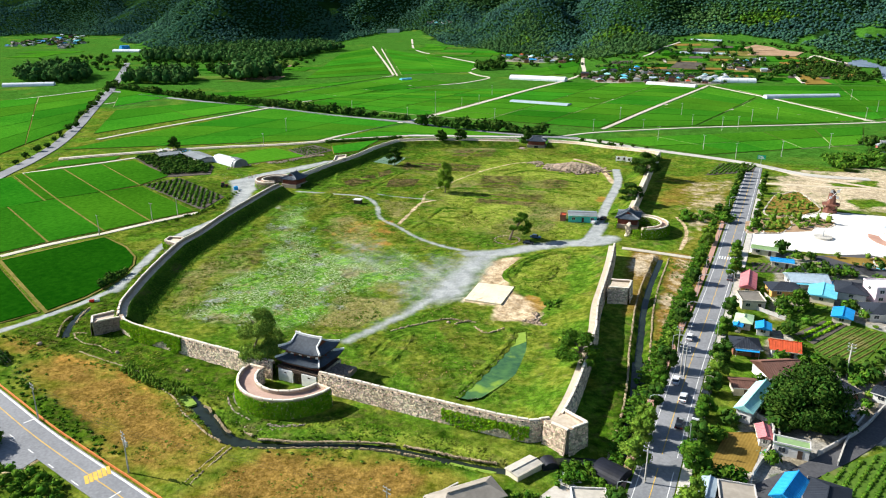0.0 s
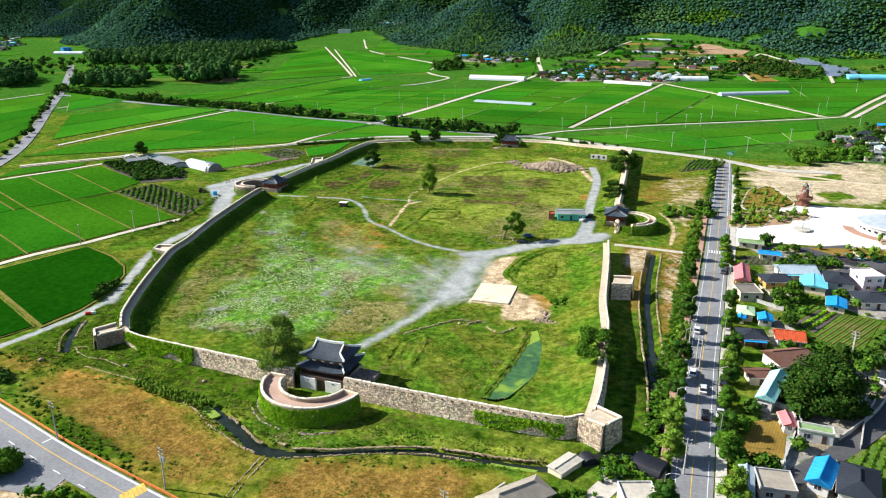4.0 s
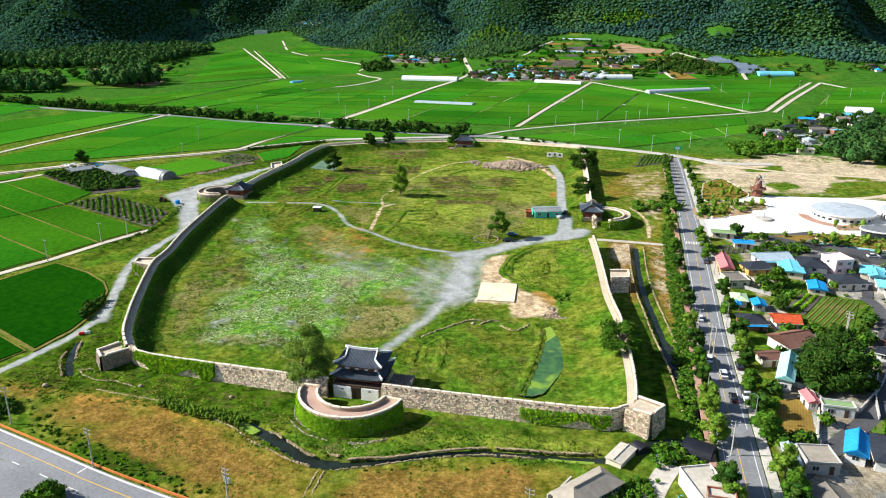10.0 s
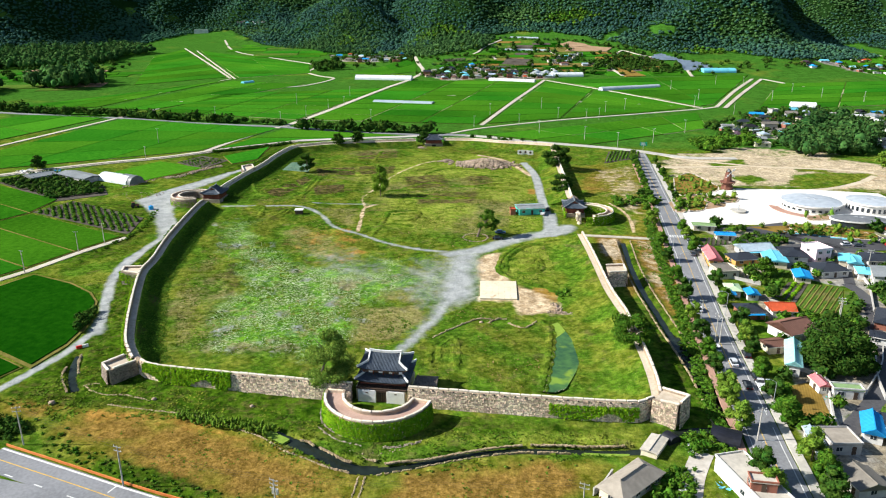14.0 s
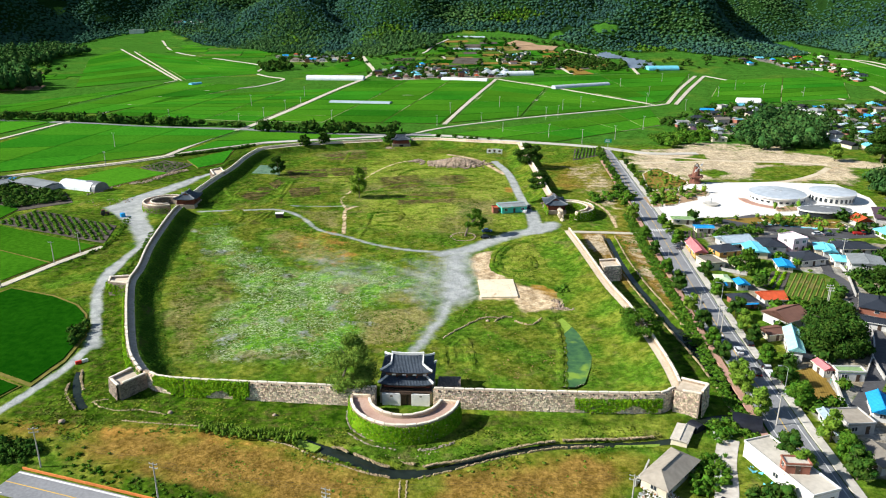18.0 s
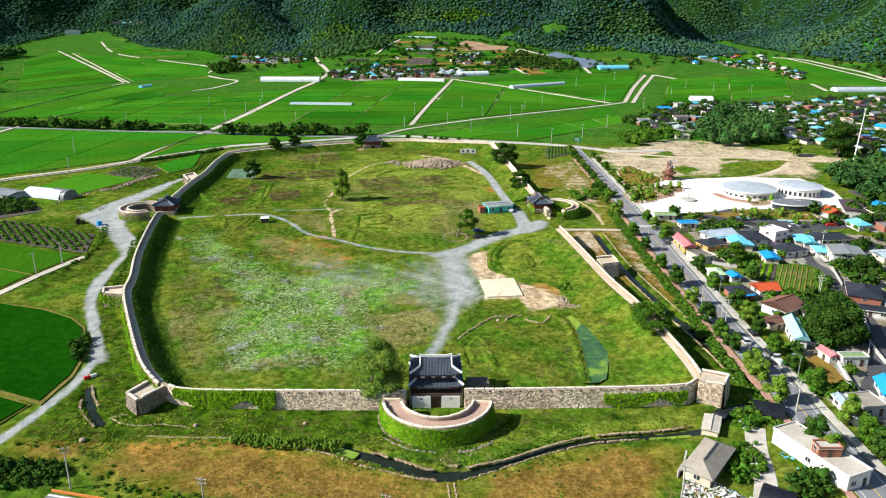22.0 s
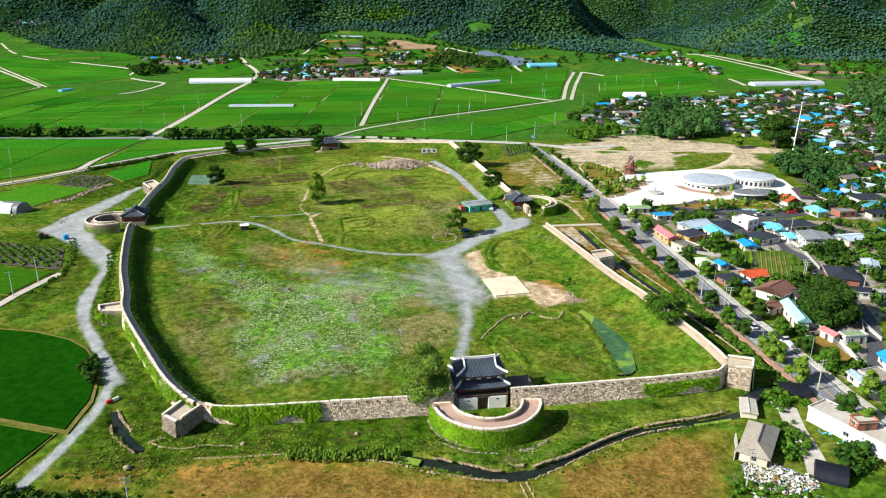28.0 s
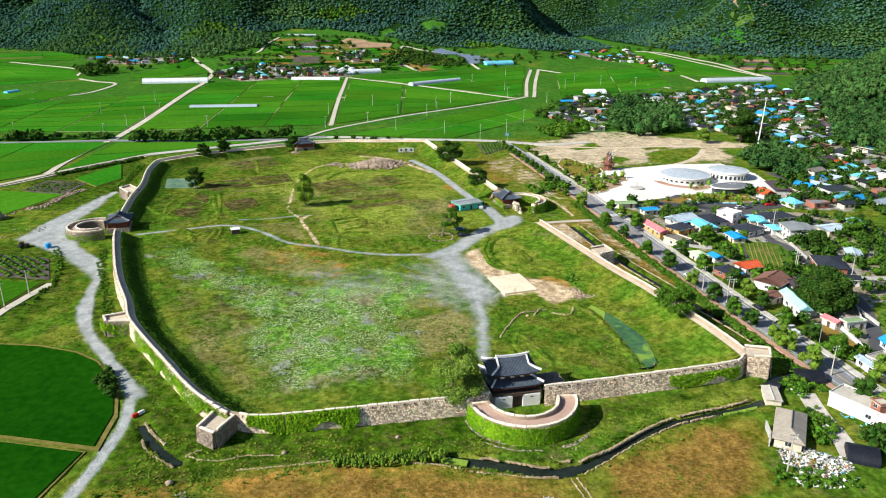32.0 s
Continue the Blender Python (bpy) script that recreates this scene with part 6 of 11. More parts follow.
def wood(name, x, y, rng, height, width, material, label, seed, pieces=4, sizes=None, leaf=0.17, cores=True, up=0.3, sprays=0):
    """Crowns made of a jagged inner mass and many leaf sprays each."""
    n, k = len(x), sprays or max(10, pieces * 4)
    scale = rng.uniform(0.65, 1.3, n) if sizes is None else sizes
    tall = scale * rng.uniform(0.8, 1.2, n)
    c = np.stack([x, y, (sheet_z(x, y) if name == "mountain_forest" else base_z(x, y)) + height * 0.5 * tall], 1)
    v0, f0 = ICO1
    half = np.stack([width * 0.5 * scale, width * 0.5 * scale, height * 0.52 * tall], 1)
    core = (v0[None] * (1 + rng.uniform(-.35, .35, (n, len(v0), 1))) * half[:, None] * 0.72 + c[:, None]).reshape(-1, 3)
    core_f = (f0[None] + (np.arange(n) * len(v0))[:, None, None]).reshape(-1, 3)
    d = rng.normal(0, 1, (n, k, 3))
    d[..., 2] = np.abs(d[..., 2] + 0.25) - 0.25
    d /= np.linalg.norm(d, axis=2)[..., None]
    phi = np.arctan2(d[..., 1], d[..., 0])
    lobe = 1 + 0.22 * np.sin(3 * phi + rng.uniform(0, 6.28, (n, 1))) * np.sin(4 * d[..., 2] + rng.uniform(0, 6.28, (n, 1)))
    q = c[:, None] + d * half[:, None] * (lobe * rng.uniform(0.68, 1.12, (n, k)))[..., None]
    size = np.repeat(width * leaf * np.clip(scale, 0.7, 1.2), k)
    v, f = cards(q.reshape(-1, 3), (d + [0, 0, up]).reshape(-1, 3), size, seed)
    if cores:
        v, f = np.vstack([core, v]), np.vstack([core_f, f + len(core)])
    me = mesh_arrays(name, v, f, M[material])
    return tagged(link(name, me), label, "trees", kind="stuff")


def grove(poly, spacing, height, width, material, label, seed, pieces=16, name="grove"):
    x, y, rng = scatter(poly, spacing, seed)
    return wood(name, x, y, rng, height, width, material, label, seed, pieces, None, 0.17 if pieces < 16 else 0.12)


# mountain forest
fx, fy = np.meshgrid(np.arange(-1950, 1500, 4.9), np.arange(720, 1560, 4.9))
rng = np.random.default_rng(77)
fx, fy = fx + rng.uniform(-3, 3, fx.shape), fy + rng.uniform(-3, 3, fy.shape)
rise, high = foot_distance(fx, fy), base_z(fx, fy)
keep = (rise > 4 + 12 * np.sin(fx * 0.02) * np.sin(fx * 0.007)) & (high < 118) & (rise < 400) & (fx < 150 + (fy + 217) * 1.05) & (fx > -200 - 1.35 * (fy + 200))
clear = np.sin(fx * 0.013 + 2) * np.sin(fy * 0.017 + fx * 0.004) + 0.35 * np.sin(fx * 0.05) * np.sin(fy * 0.06)
keep &= ~((clear > 1.15) & (rise < 90) & (fx > -450) & (fx < 60))
for glade in GLADES:
    keep &= inside(fx, fy, glade) < 0
patch = 1 + 0.25 * np.sin(fx * 0.021 + 2 * np.sin(fy * 0.013)) * np.sin(fy * 0.027 + np.sin(fx * 0.017)) + rng.uniform(-.38, .38, fx.shape)
kinds = np.sin(fx * 0.012 + 1.4 * np.sin(fy * 0.016)) * np.sin(fy * 0.023 + 0.006 * fx) + rng.normal(0, 0.30, fx.shape)
light = keep & (kinds > 0.55) & (rise < 210) & (fx > -640)
bamboo = keep & (rise < 75) & (fx > -330) & (fx < 330) & (np.sin(fx * 0.031) + np.sin(fy * 0.05 + fx * 0.013) + rng.normal(0, 0.3, fx.shape) > 1.25)
pine = keep & ~light & ~bamboo & (kinds < -0.30)
light &= ~bamboo
rest = keep & ~light & ~bamboo & ~pine
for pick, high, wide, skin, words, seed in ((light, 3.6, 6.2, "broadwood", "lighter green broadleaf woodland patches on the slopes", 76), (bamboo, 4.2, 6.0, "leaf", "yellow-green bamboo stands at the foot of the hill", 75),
                                            (pine, 4.4, 5.4, "pine", "dark pine stands on the slopes, haze blue put into their colour", 74), (rest, 3.8, 6.2, "forest", "dense dark green woodland covering the mountain slopes, tinted blue for haze", 78)):
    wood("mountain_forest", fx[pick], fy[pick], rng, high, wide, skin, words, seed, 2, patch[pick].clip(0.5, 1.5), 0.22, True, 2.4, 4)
hx, hy = np.meshgrid(np.arange(405, 800, 6.5), np.arange(150, 640, 6.5))
hx, hy = hx + rng.uniform(-4, 4, hx.shape), hy + rng.uniform(-4, 4, hy.shape)
keep = (hx - np.interp(hy, HILL_Y, HILL_X) > 6) & (hx < 150 + hy * 1.15 + 60) & (hx - np.interp(hy, HILL_Y, HILL_X) < 260)
wood("hill_forest", hx[keep], hy[keep], rng, 8.0, 8.0, "hillwood", "dense green woodland on the near hill", 79, 7, None, 0.14)
grove([(-721.3, 363.5), (-807.1, 435.5), (-782.5, 460.1), (-731.4, 465.4), (-666.3, 422.7), (-645.8, 370.7)], 8.0, 15.0, 11.0, "hillwood", "dark clump of tall trees among the fields", 81, 7)
grove([(-592.7, 403.5), (-621.1, 440.8), (-617.3, 496.2), (-537.6, 461.6), (-519.2, 421.8), (-549.1, 409.7)], 8.0, 13.0, 11.0, "hillwood", "dark wooded knoll beside the road", 82, 7)
grove([(-526.9, 478.4), (-536.3, 528.3), (-513.1, 566.5), (-459.5, 518.2), (-467.7, 465.5)], 8.0, 18.0, 12.0, "hillwood", "dark clump of tall trees among the fields", 83, 7)
grove([(-862.0, 683.9), (-767.1, 805.4), (-635.3, 849.6), (-582.0, 740.3), (-652.3, 642.6), (-779.1, 615.5)], 8.5, 13.0, 10.0, "hillwood", "dark wooded edge at the foot of the mountain", 84, 7)
grove([(-822.7, 778.0), (-770.9, 864.5), (-698.6, 958.6), (-601.1, 877.8), (-628.8, 739.8), (-708.9, 639.3)], 8.5, 13.0, 10.0, "hillwood", "dark wooded edge at the foot of the mountain", 85, 7)
grove([(169.8, 262.5), (209.9, 348.1), (254.4, 382.7), (251.1, 314.7), (217.1, 245.6), (182.4, 235.4)], 7.0, 11.0, 10.0, "hillwood", "dense green grove inside the village", 86, 22)
grove([(113.3, 269.5), (161.6, 306.7), (159.5, 268.2), (120.7, 243.1)], 6.0, 5.0, 6.5, "leaf", "low green shrubs beside the road", 87)
grove([(204.1, 158.3), (226.7, 178.6), (251.8, 170.7), (225.4, 115.8), (195.9, 106.2), (192.6, 127.9)], 6.0, 6.5, 7.5, "hillwood", "dense green thicket beside the plaza", 88, 20)
grove([(381.1, 299.1), (425.2, 338.9), (420.0, 255.0), (293.6, 140.1), (298.2, 186.8)], 7.0, 8.0, 8.5, "hillwood", "green thicket at the edge of the village", 89, 18)
grove([(-293.9, 730.7), (-272.5, 778.4), (-241.4, 697.8), (-268.0, 674.4)], 9.0, 8.0, 10.0, "leaf_dark", "dark grove at the bend of the road", 90, 7)
grove([(-240.7, 884.0), (-197.9, 982.5), (-63.4, 915.1), (-72.8, 838.5), (-146.5, 792.3)], 6.0, 6.0, 6.4, "broadwood", "bright green bamboo grove behind the hamlet", 91, 7)
grove([(67.9, 753.3), (122.7, 814.5), (149.4, 748.2), (107.0, 706.3)], 9.0, 5.0, 8.0, "leaf_dark", "dark green orchard on the slope", 92, 7)
grove([(-410.2, 1022.5), (-345.5, 1100.7), (-254.8, 982.8), (-253.6, 900.4), (-331.8, 917.5)], 6.0, 6.0, 6.4, "broadwood", "light green woodland at the valley head", 93, 7)


for k, (poly, gap, h, w) in enumerate((([(-289.9, 683.8), (-175.6, 863.7), (21.9, 900.0), (201.1, 845.7), (231.2, 738.1), (90.6, 654.2), (-47.4, 733.9), (-136.3, 732.6)], 29, 6.0, 7.5), ([(-850.4, 433.3), (-943.7, 677.4), (-717.3, 655.4), (-604.4, 772.4), (-525.5, 687.4), (-499.3, 571.9), (-576.7, 512.3), (-708.2, 489.5)], 24, 6.5, 8.0), ([(474.0, 935.0), (646.0, 972.6), (798.1, 798.9), (572.7, 520.7), (523.7, 579.6), (562.1, 859.0)], 24, 6.5, 8.0), ([(159.5, 752.4), (348.2, 830.6), (338.0, 760.1), (172.2, 679.0)], 22, 5.0, 7.0))):
    grove(poly, gap, h, w, "leaf_dark", "scattered trees and hedges between hill fields", 201 + k, 10, "scattered_trees")


def row(line, spacing, height, width, material, label, seed, wide=2.0, name="tree_row", pieces=12):
    rng = np.random.default_rng(seed)
    p = spline(line, spacing)
    x, y = p[:, 0] + rng.uniform(-wide, wide, len(p)), p[:, 1] + rng.uniform(-wide, wide, len(p))
    return wood(name, x, y, rng, height, width, material, label, seed, pieces)


row([(-582.3, 370.5), (-463.0, 341.6), (-387.8, 328.3), (-319.0, 321.7), (-251.3, 310.3), (-223.6, 306.9)], 4.4, 6.0, 8.5, "leaf_dark", "dense dark tree row along a country road", 101)
row([(-224.8, 309.4), (-178.6, 304.0)], 4.5, 4.0, 6.0, "leaf_dark", "dark tree row along a country road", 102)
row([(-160.7, 289.2), (-118.7, 282.0), (-94.4, 286.3), (-61.3, 282.8)], 3.6, 7.0, 8.5, "leaf_dark", "dense dark tree row along a country road", 103)
row([(-30.6, 270.4), (-18.8, 270.3), (-3.0, 266.8), (12.4, 265.3)], 6.0, 2.4, 3.2, "leaf_dark", "clipped shrubs along the north road", 104, 0.6)
row([(-292.7, 23.2), (-312.3, 55.6), (-328.1, 85.2), (-358.9, 129.3), (-414.8, 193.9), (-505.1, 289.1), (-597.3, 390.2)], 14.0, 4.0, 5.0, "leaf_dark", "small trees along the country road", 105, 3.5)


def scrub(poly, spacing, height, width, material, label, seed, pieces=7):
    return grove(poly, spacing, height, width, material, label, seed, pieces, "scrub")


def scrub_line(line, half, spacing, height, width, material, label, seed):
    rng = np.random.default_rng(seed)
    p = spline(line, spacing)
    n = sides(p)
    k = max(1, int(2 * half / spacing))
    q = np.vstack([p[:, :2] + n * rng.uniform(-half, half, (len(p), 1)) for _ in range(k)])
    q += rng.uniform(-.5, .5, q.shape)
    return wood("scrub", q[:, 0], q[:, 1], rng, height, width, material, label, seed, 6)


scrub_line([(62.8, -80.0), (63.6, -40.0), (64.8, 0.0), (65.6, 50.0), (66.4, 92.0)], 1.9, 0.85, 0.55, 1.5, "leaf", "thick green scrub on the bank below the road", 111)
scrub_line([(-186.5, 199.0), (-173.9, 209.8), (-159.6, 221.5), (-149.1, 234.4)], 2.0, 1.0, 1.3, 1.6, "leaf_dark", "dark hedge between the paddy and the lane", 133)
scrub_line([(-150.5, 160.0), (-148.0, 185.0), (-146.0, 215.0)], 1.6, 1.0, 0.7, 1.3, "leaf", "rank grass along the lane outside the wall", 134)
scrub_line([(-139.4, 70.0), (-136.0, 48.0), (-131.0, 28.0), (-125.0, 5.0)], 1.2, 1.2, 0.4, 1.2, "leaf", "rank grass below the west wall", 135)
scrub_line([(-157.6, 73.7), (-151.8, 57.8), (-150.6, 45.7), (-150.2, 33.4), (-154.0, 21.0)], 1.2, 1.3, 0.9, 1.5, "leaf", "rank green hedge along the farm track", 110)
scrub_line([(-64.0, -82.6), (-60.2, -83.6), (-53.1, -84.9), (-47.4, -85.1), (-40.5, -86.2)], 1.9, 0.6, 1.5, 0.75, "leaf_light", "tall reeds and weeds in the old moat", 113)
scrub_line([(-89.4, -97.1), (-77.7, -101.4), (-64.0, -105.9), (-49.0, -109.6), (-35.4, -112.6)], 2.4, 1.5, 0.35, 0.9, "leaf", "rough bushes along the road barrier", 114)
scrub_line([(-111.9, -85.0), (-95.3, -86.6), (-87.9, -95.5), (-69.4, -99.9)], 3.5, 4.0, 0.6, 1.2, "leaf", "rough bushes at the field corner", 115)
scrub_line([(-6.0, -98.4), (5.3, -93.9), (17.1, -90.2), (29.2, -88.2)], 1.4, 2.6, 0.4, 0.9, "leaf_light", "weeds on the stream edge", 119)
scrub([(48.6, -88.6), (54.8, -85.8), (52.0, -98.3), (44.4, -101.5), (43.9, -97.1)], 1.5, 1.6, 2.0, "leaf", "thick green brambles between the sheds", 120)
scrub([(56.4, -71.3), (62.1, -74.8), (54.3, -83.2), (52.5, -77.5)], 1.5, 1.5, 2.0, "leaf", "thick green brambles between the sheds", 121)
scrub([(55.8, -98.9), (64.9, -98.1), (62.6, -106.2), (52.6, -108.7)], 2.0, 2.6, 3.0, "leaf_dark", "dark bushes behind the flat-roofed house", 122)
scrub([(27.8, -105.0), (33.8, -107.8), (43.1, -112.9), (40.9, -116.1), (23.9, -111.7)], 1.6, 1.0, 1.6, "leaf", "weeds below the rubbish heap", 123)
scrub([(-93.3, -83.7), (-80.5, -89.1), (-79.7, -99.6), (-93.2, -95.0)], 5.0, 0.4, 1.0, "leaf", "scattered weeds on dry ground", 124)
scrub([(-113.4, -92.1), (-108.8, -89.8), (-101.1, -92.5), (-97.0, -98.9), (-109.4, -99.3)], 2.0, 1.5, 2.3, "leaf_dark", "dark rough bushes beside the road", 129)
scrub([(-125.0, -85.0), (-119.0, -86.0), (-112.4, -89.5), (-97.0, -92.0), (-95.0, -96.0), (-108.0, -97.0), (-124.0, -90.5)], 1.5, 1.5, 2.1, "leaf_dark", "dark rough bushes beside the track", 131)
scrub([(-121.6, -37.2), (-118.9, -31.4), (-114.9, -40.8), (-115.3, -46.8)], 1.6, 2.2, 2.6, "leaf_dark", "dark bramble thicket by the gravel track", 132)
scrub([(53.1, 121.3), (73.0, 131.7), (74.4, 115.3), (53.0, 107.8)], 3.5, 2.6, 4.0, "leaf", "low green shrubs outside the east gate", 125)
scrub([(-52.0, -126.9), (-47.0, -122.9), (-40.4, -124.0), (-31.5, -125.9), (-35.5, -131.5), (-45.5, -136.1)], 2.4, 1.8, 2.4, "leaf", "thick roadside bushes", 126)
scrub([(-123.3, -31.9), (-117.6, -34.3), (-115.0, -44.7), (-117.9, -44.3)], 2.0, 1.4, 2.0, "leaf_dark", "dark bramble by the gravel track", 127)
scrub([(25.9, 5.8), (30.2, 9.0), (31.3, 2.9), (26.9, -0.6)], 1.6, 1.0, 1.8, "leaf", "clump of green weeds on the bare earth", 128)
for k, line in enumerate(([(88.9, 43.6), (93.3, 32.7), (101.8, 21.8)], [(122.6, 9.8), (116.3, -6.1), (105.1, -9.7)], [(96.3, -4.3), (106.1, -4.7)], [(206.4, 100.9), (209.2, 76.1), (194.2, 64.7)], [(144.0, 71.0), (159.8, 73.3), (170.3, 63.5)], [(118.2, 70.1), (110.7, 76.9), (134.5, 79.1)])):
    scrub_line(line, 2.5, 3.0, 2.6, 3.2, ("leaf", "leaf_dark")[k % 2], "garden shrubs between the houses", 130 + k)


# ---- gate pavilions ----
def hip_gable_roof(root, W, D, R, z0, H, lift=0.7, vg=0.42, tag="roof", gable=True, open_top=0.0, ridge_skin="plasterline"):
    """A curved tiled roof with tile rows, white ridges and a thick eave; half sizes W, D, half ridge R, eave height z0."""
    def zv(v):
        return z0 + H * (1 - v) ** 1.3

    def xl(v):
        return R if v < vg else R + (W - R) * (v - vg) / (1 - vg)

    def front(u, v, sgn):
        return (u * xl(v), sgn * D * v, zv(v) + lift * v * v * abs(u) ** 4)

    def side(w, v, sgn):
        return (sgn * xl(v), w * D * v, zv(v) + lift * v * v * abs(w) ** 4)

    V0 = open_top
    verts, faces = [], []

    def grid(fn, n, vs):
        b = len(verts)
        for v in vs:
            for k in range(n + 1):
                verts.append(fn(-1 + 2 * k / n, v))
        for j in range(len(vs) - 1):
            for k in range(n):
                a = b + j * (n + 1) + k
                faces.append((a, a + 1, a + n + 2, a + n + 1))

    vs = [V0 + (1 - V0) * k / 7 for k in range(8)]
    sv = [max(vg, V0) + (1 - max(vg, V0)) * k / 5 for k in range(6)]
    for s in (-1, 1):
        grid(lambda u, v, s=s: front(u, v, s), 14, vs)
        grid(lambda w, v, s=s: side(w, v, s), 8, sv)
    roof = link(tag, mesh_from(tag, verts, faces, M["tile"], True), root, "dark grey curved clay tile roof")
    under = [(x, y, z - 0.28) for x, y, z in verts]
    link("eave_soffit", mesh_from("eave_soffit", under, [f[::-1] for f in faces], M["darkwood"]), root, "dark red-brown eave timbers")
    rv, rf = [], []

    def rib(pts, side_way):
        b = len(rv)
        for p in pts:
            for o, h in ((-0.075, 0.0), (-0.045, 0.09), (0.045, 0.09), (0.075, 0.0)):
                rv.append((p[0] + side_way[0] * o, p[1] + side_way[1] * o, p[2] + h))
        for j in range(len(pts) - 1):
            for q in range(3):
                a = b + j * 4 + q
                rf.append((a, a + 1, a + 5, a + 4))
        rf.append((b + 4 * len(pts) - 4, b + 4 * len(pts) - 3, b + 4 * len(pts) - 2, b + 4 * len(pts) - 1))

    n = int(2 * W / 0.36)
    for s in (-1, 1):
        for k in range(n + 1):
            x = -W + 2 * W * k / n
            start = V0 if abs(x) <= R else max(V0, vg + (1 - vg) * (abs(x) - R) / (W - R + 1e-6))
            if start < 0.97:
                rib([front(x / xl(v), v, s) for v in np.linspace(start, 1.0, 6)], (1, 0))
        m = int(2 * D / 0.36)
        for k in range(m + 1):
            y = -D + 2 * D * k / m
            start = max(vg, V0, abs(y) / D)
            if start < 0.97:
                rib([side(y / (D * v), v, s) for v in np.linspace(start, 1.0, 5)], (0, 1))
    link("tile_relief", mesh_from("tile_relief", rv, rf, M["tile"]), roof, "rows of round cover tiles")

    def ridge(pts, w=0.17, h=0.42):
        p = np.array(pts, float)
        sweep("ridge", p, [(w, -0.1), (w, h), (-w, h), (-w, -0.1)], M[ridge_skin], root, "white plastered ridge" if ridge_skin == "plasterline" else "dark tiled ridge", closed=True)

    if V0 == 0 and gable:
        ridge([(R * u, 0, zv(0) + 0.28 * abs(u) ** 3) for u in np.linspace(-1.04, 1.04, 13)], 0.2, 0.5)
        for s in (-1, 1):
            for t in (-1, 1):
                ridge([front(s * 0.995, v, t) for v in np.linspace(0.02, vg, 5)])
            gv = [(s * R * 0.97, 0, zv(0)), (s * R * 0.97, -D * vg, zv(vg)), (s * R * 0.97, D * vg, zv(vg))]
            link("gable", mesh_from("gable", gv, [(0, 1, 2)], M["redwood"]), root, "red-brown boarded gable")
    for s in (-1, 1):
        for t in (-1, 1):
            ridge([front(s, v, t) for v in np.linspace(max(vg, V0), 1.0, 8)])
    return roof


def columns(root, W, D, nx, ny, z0, z1, r=0.2, material="redwood", n=8):
    for i in range(nx + 1):
        for j in range(ny + 1):
            if i in (0, nx) or j in (0, ny):
                x, y = -W + 2 * W * i / nx, -D + 2 * D * j / ny
                part("column", tube((x, y, z0), (x, y, z1), r, r * 0.92, n), M[material], root)


def south_gate():
    g = thing("south_gate_pavilion", -17.8, -63.8, 0.0, 0.0, "two-storey gate pavilion with dark tiled roofs and white ridges", "gate pavilion")
    part("stone_base", box(-6.6, -5.2, -1.0, 6.6, 4.6, 2.9, 0.08), M["stone"], g, "rough stone gate base")
    for x0, x1 in ((-5.9, -1.35), (1.35, 5.9)):
        part("plaster_wall", box(x0, -6.15, -1.0, x1, -5.2, 2.5, 0.04), M["plaster_wall"], g, "white plastered wall panel")
        part("slot", box((x0 + x1) / 2 - 0.3, -6.19, 1.7, (x0 + x1) / 2 + 0.3, -6.14, 2.0), M["darkwood"], g)
    part("lintel", box(-1.6, -6.1, 2.1, 1.6, -5.1, 2.7, 0.04), M["darkwood"], g, "dark timber lintel")
    for s in (-1, 1):
        part("gate_leaf", box(0.04 if s > 0 else -1.3, -5.75, -1.0, 1.3 if s > 0 else -0.04, -5.6, 2.1, 0.03), M["darkwood"], g, "dark iron-bound wooden gate leaf")
    part("deck", box(-6.3, -5.0, 2.9, 6.3, 4.4, 3.15, 0.04), M["darkwood"], g)
    part("front_beam", box(-6.4, -6.0, 2.72, 6.4, -5.2, 3.05, 0.04), M["darkwood"], g, "dark timber beam with rafter ends")
    columns(g, 5.6, 3.9, 3, 2, 2.9, 5.3, 0.22)
    part("panel_wall", box(-5.5, 3.75, 3.1, 5.5, 3.95, 5.2), M["redwood"], g, "red painted timber wall")
    for s in (-1, 1):
        part("railing", box(-5.7, s * 4.0 - 0.06, 3.15, 5.7, s * 4.0 + 0.06, 3.9), M["redwood"], g)
    hip_gable_roof(g, 6.8, 5.9, 4.6, 4.75, 2.2, 0.6, 0.45, "lower_roof", False, 0.45)
    # solid dark box whose colour gives the shade inside the gallery
    part("upper_body", box(-4.7, -2.9, 5.6, 4.7, 2.9, 7.6), M["darkwood"], g, "dark timber box in place of the shade behind the upper gallery")
    columns(g, 5.0, 3.2, 4, 2, 5.5, 7.6, 0.17)
    for k in range(8):
        x = -4.5 + k * 1.286
        part("shutter", box(x - 0.5, -3.3, 6.0, x + 0.5, -3.2, 7.3, 0.02), M["white"] if k % 2 else M["darkwood"], g)
    hip_gable_roof(g, 6.4, 4.7, 3.95, 7.5, 2.7, 0.6, 0.5, "upper_roof")
    return g


south_gate()


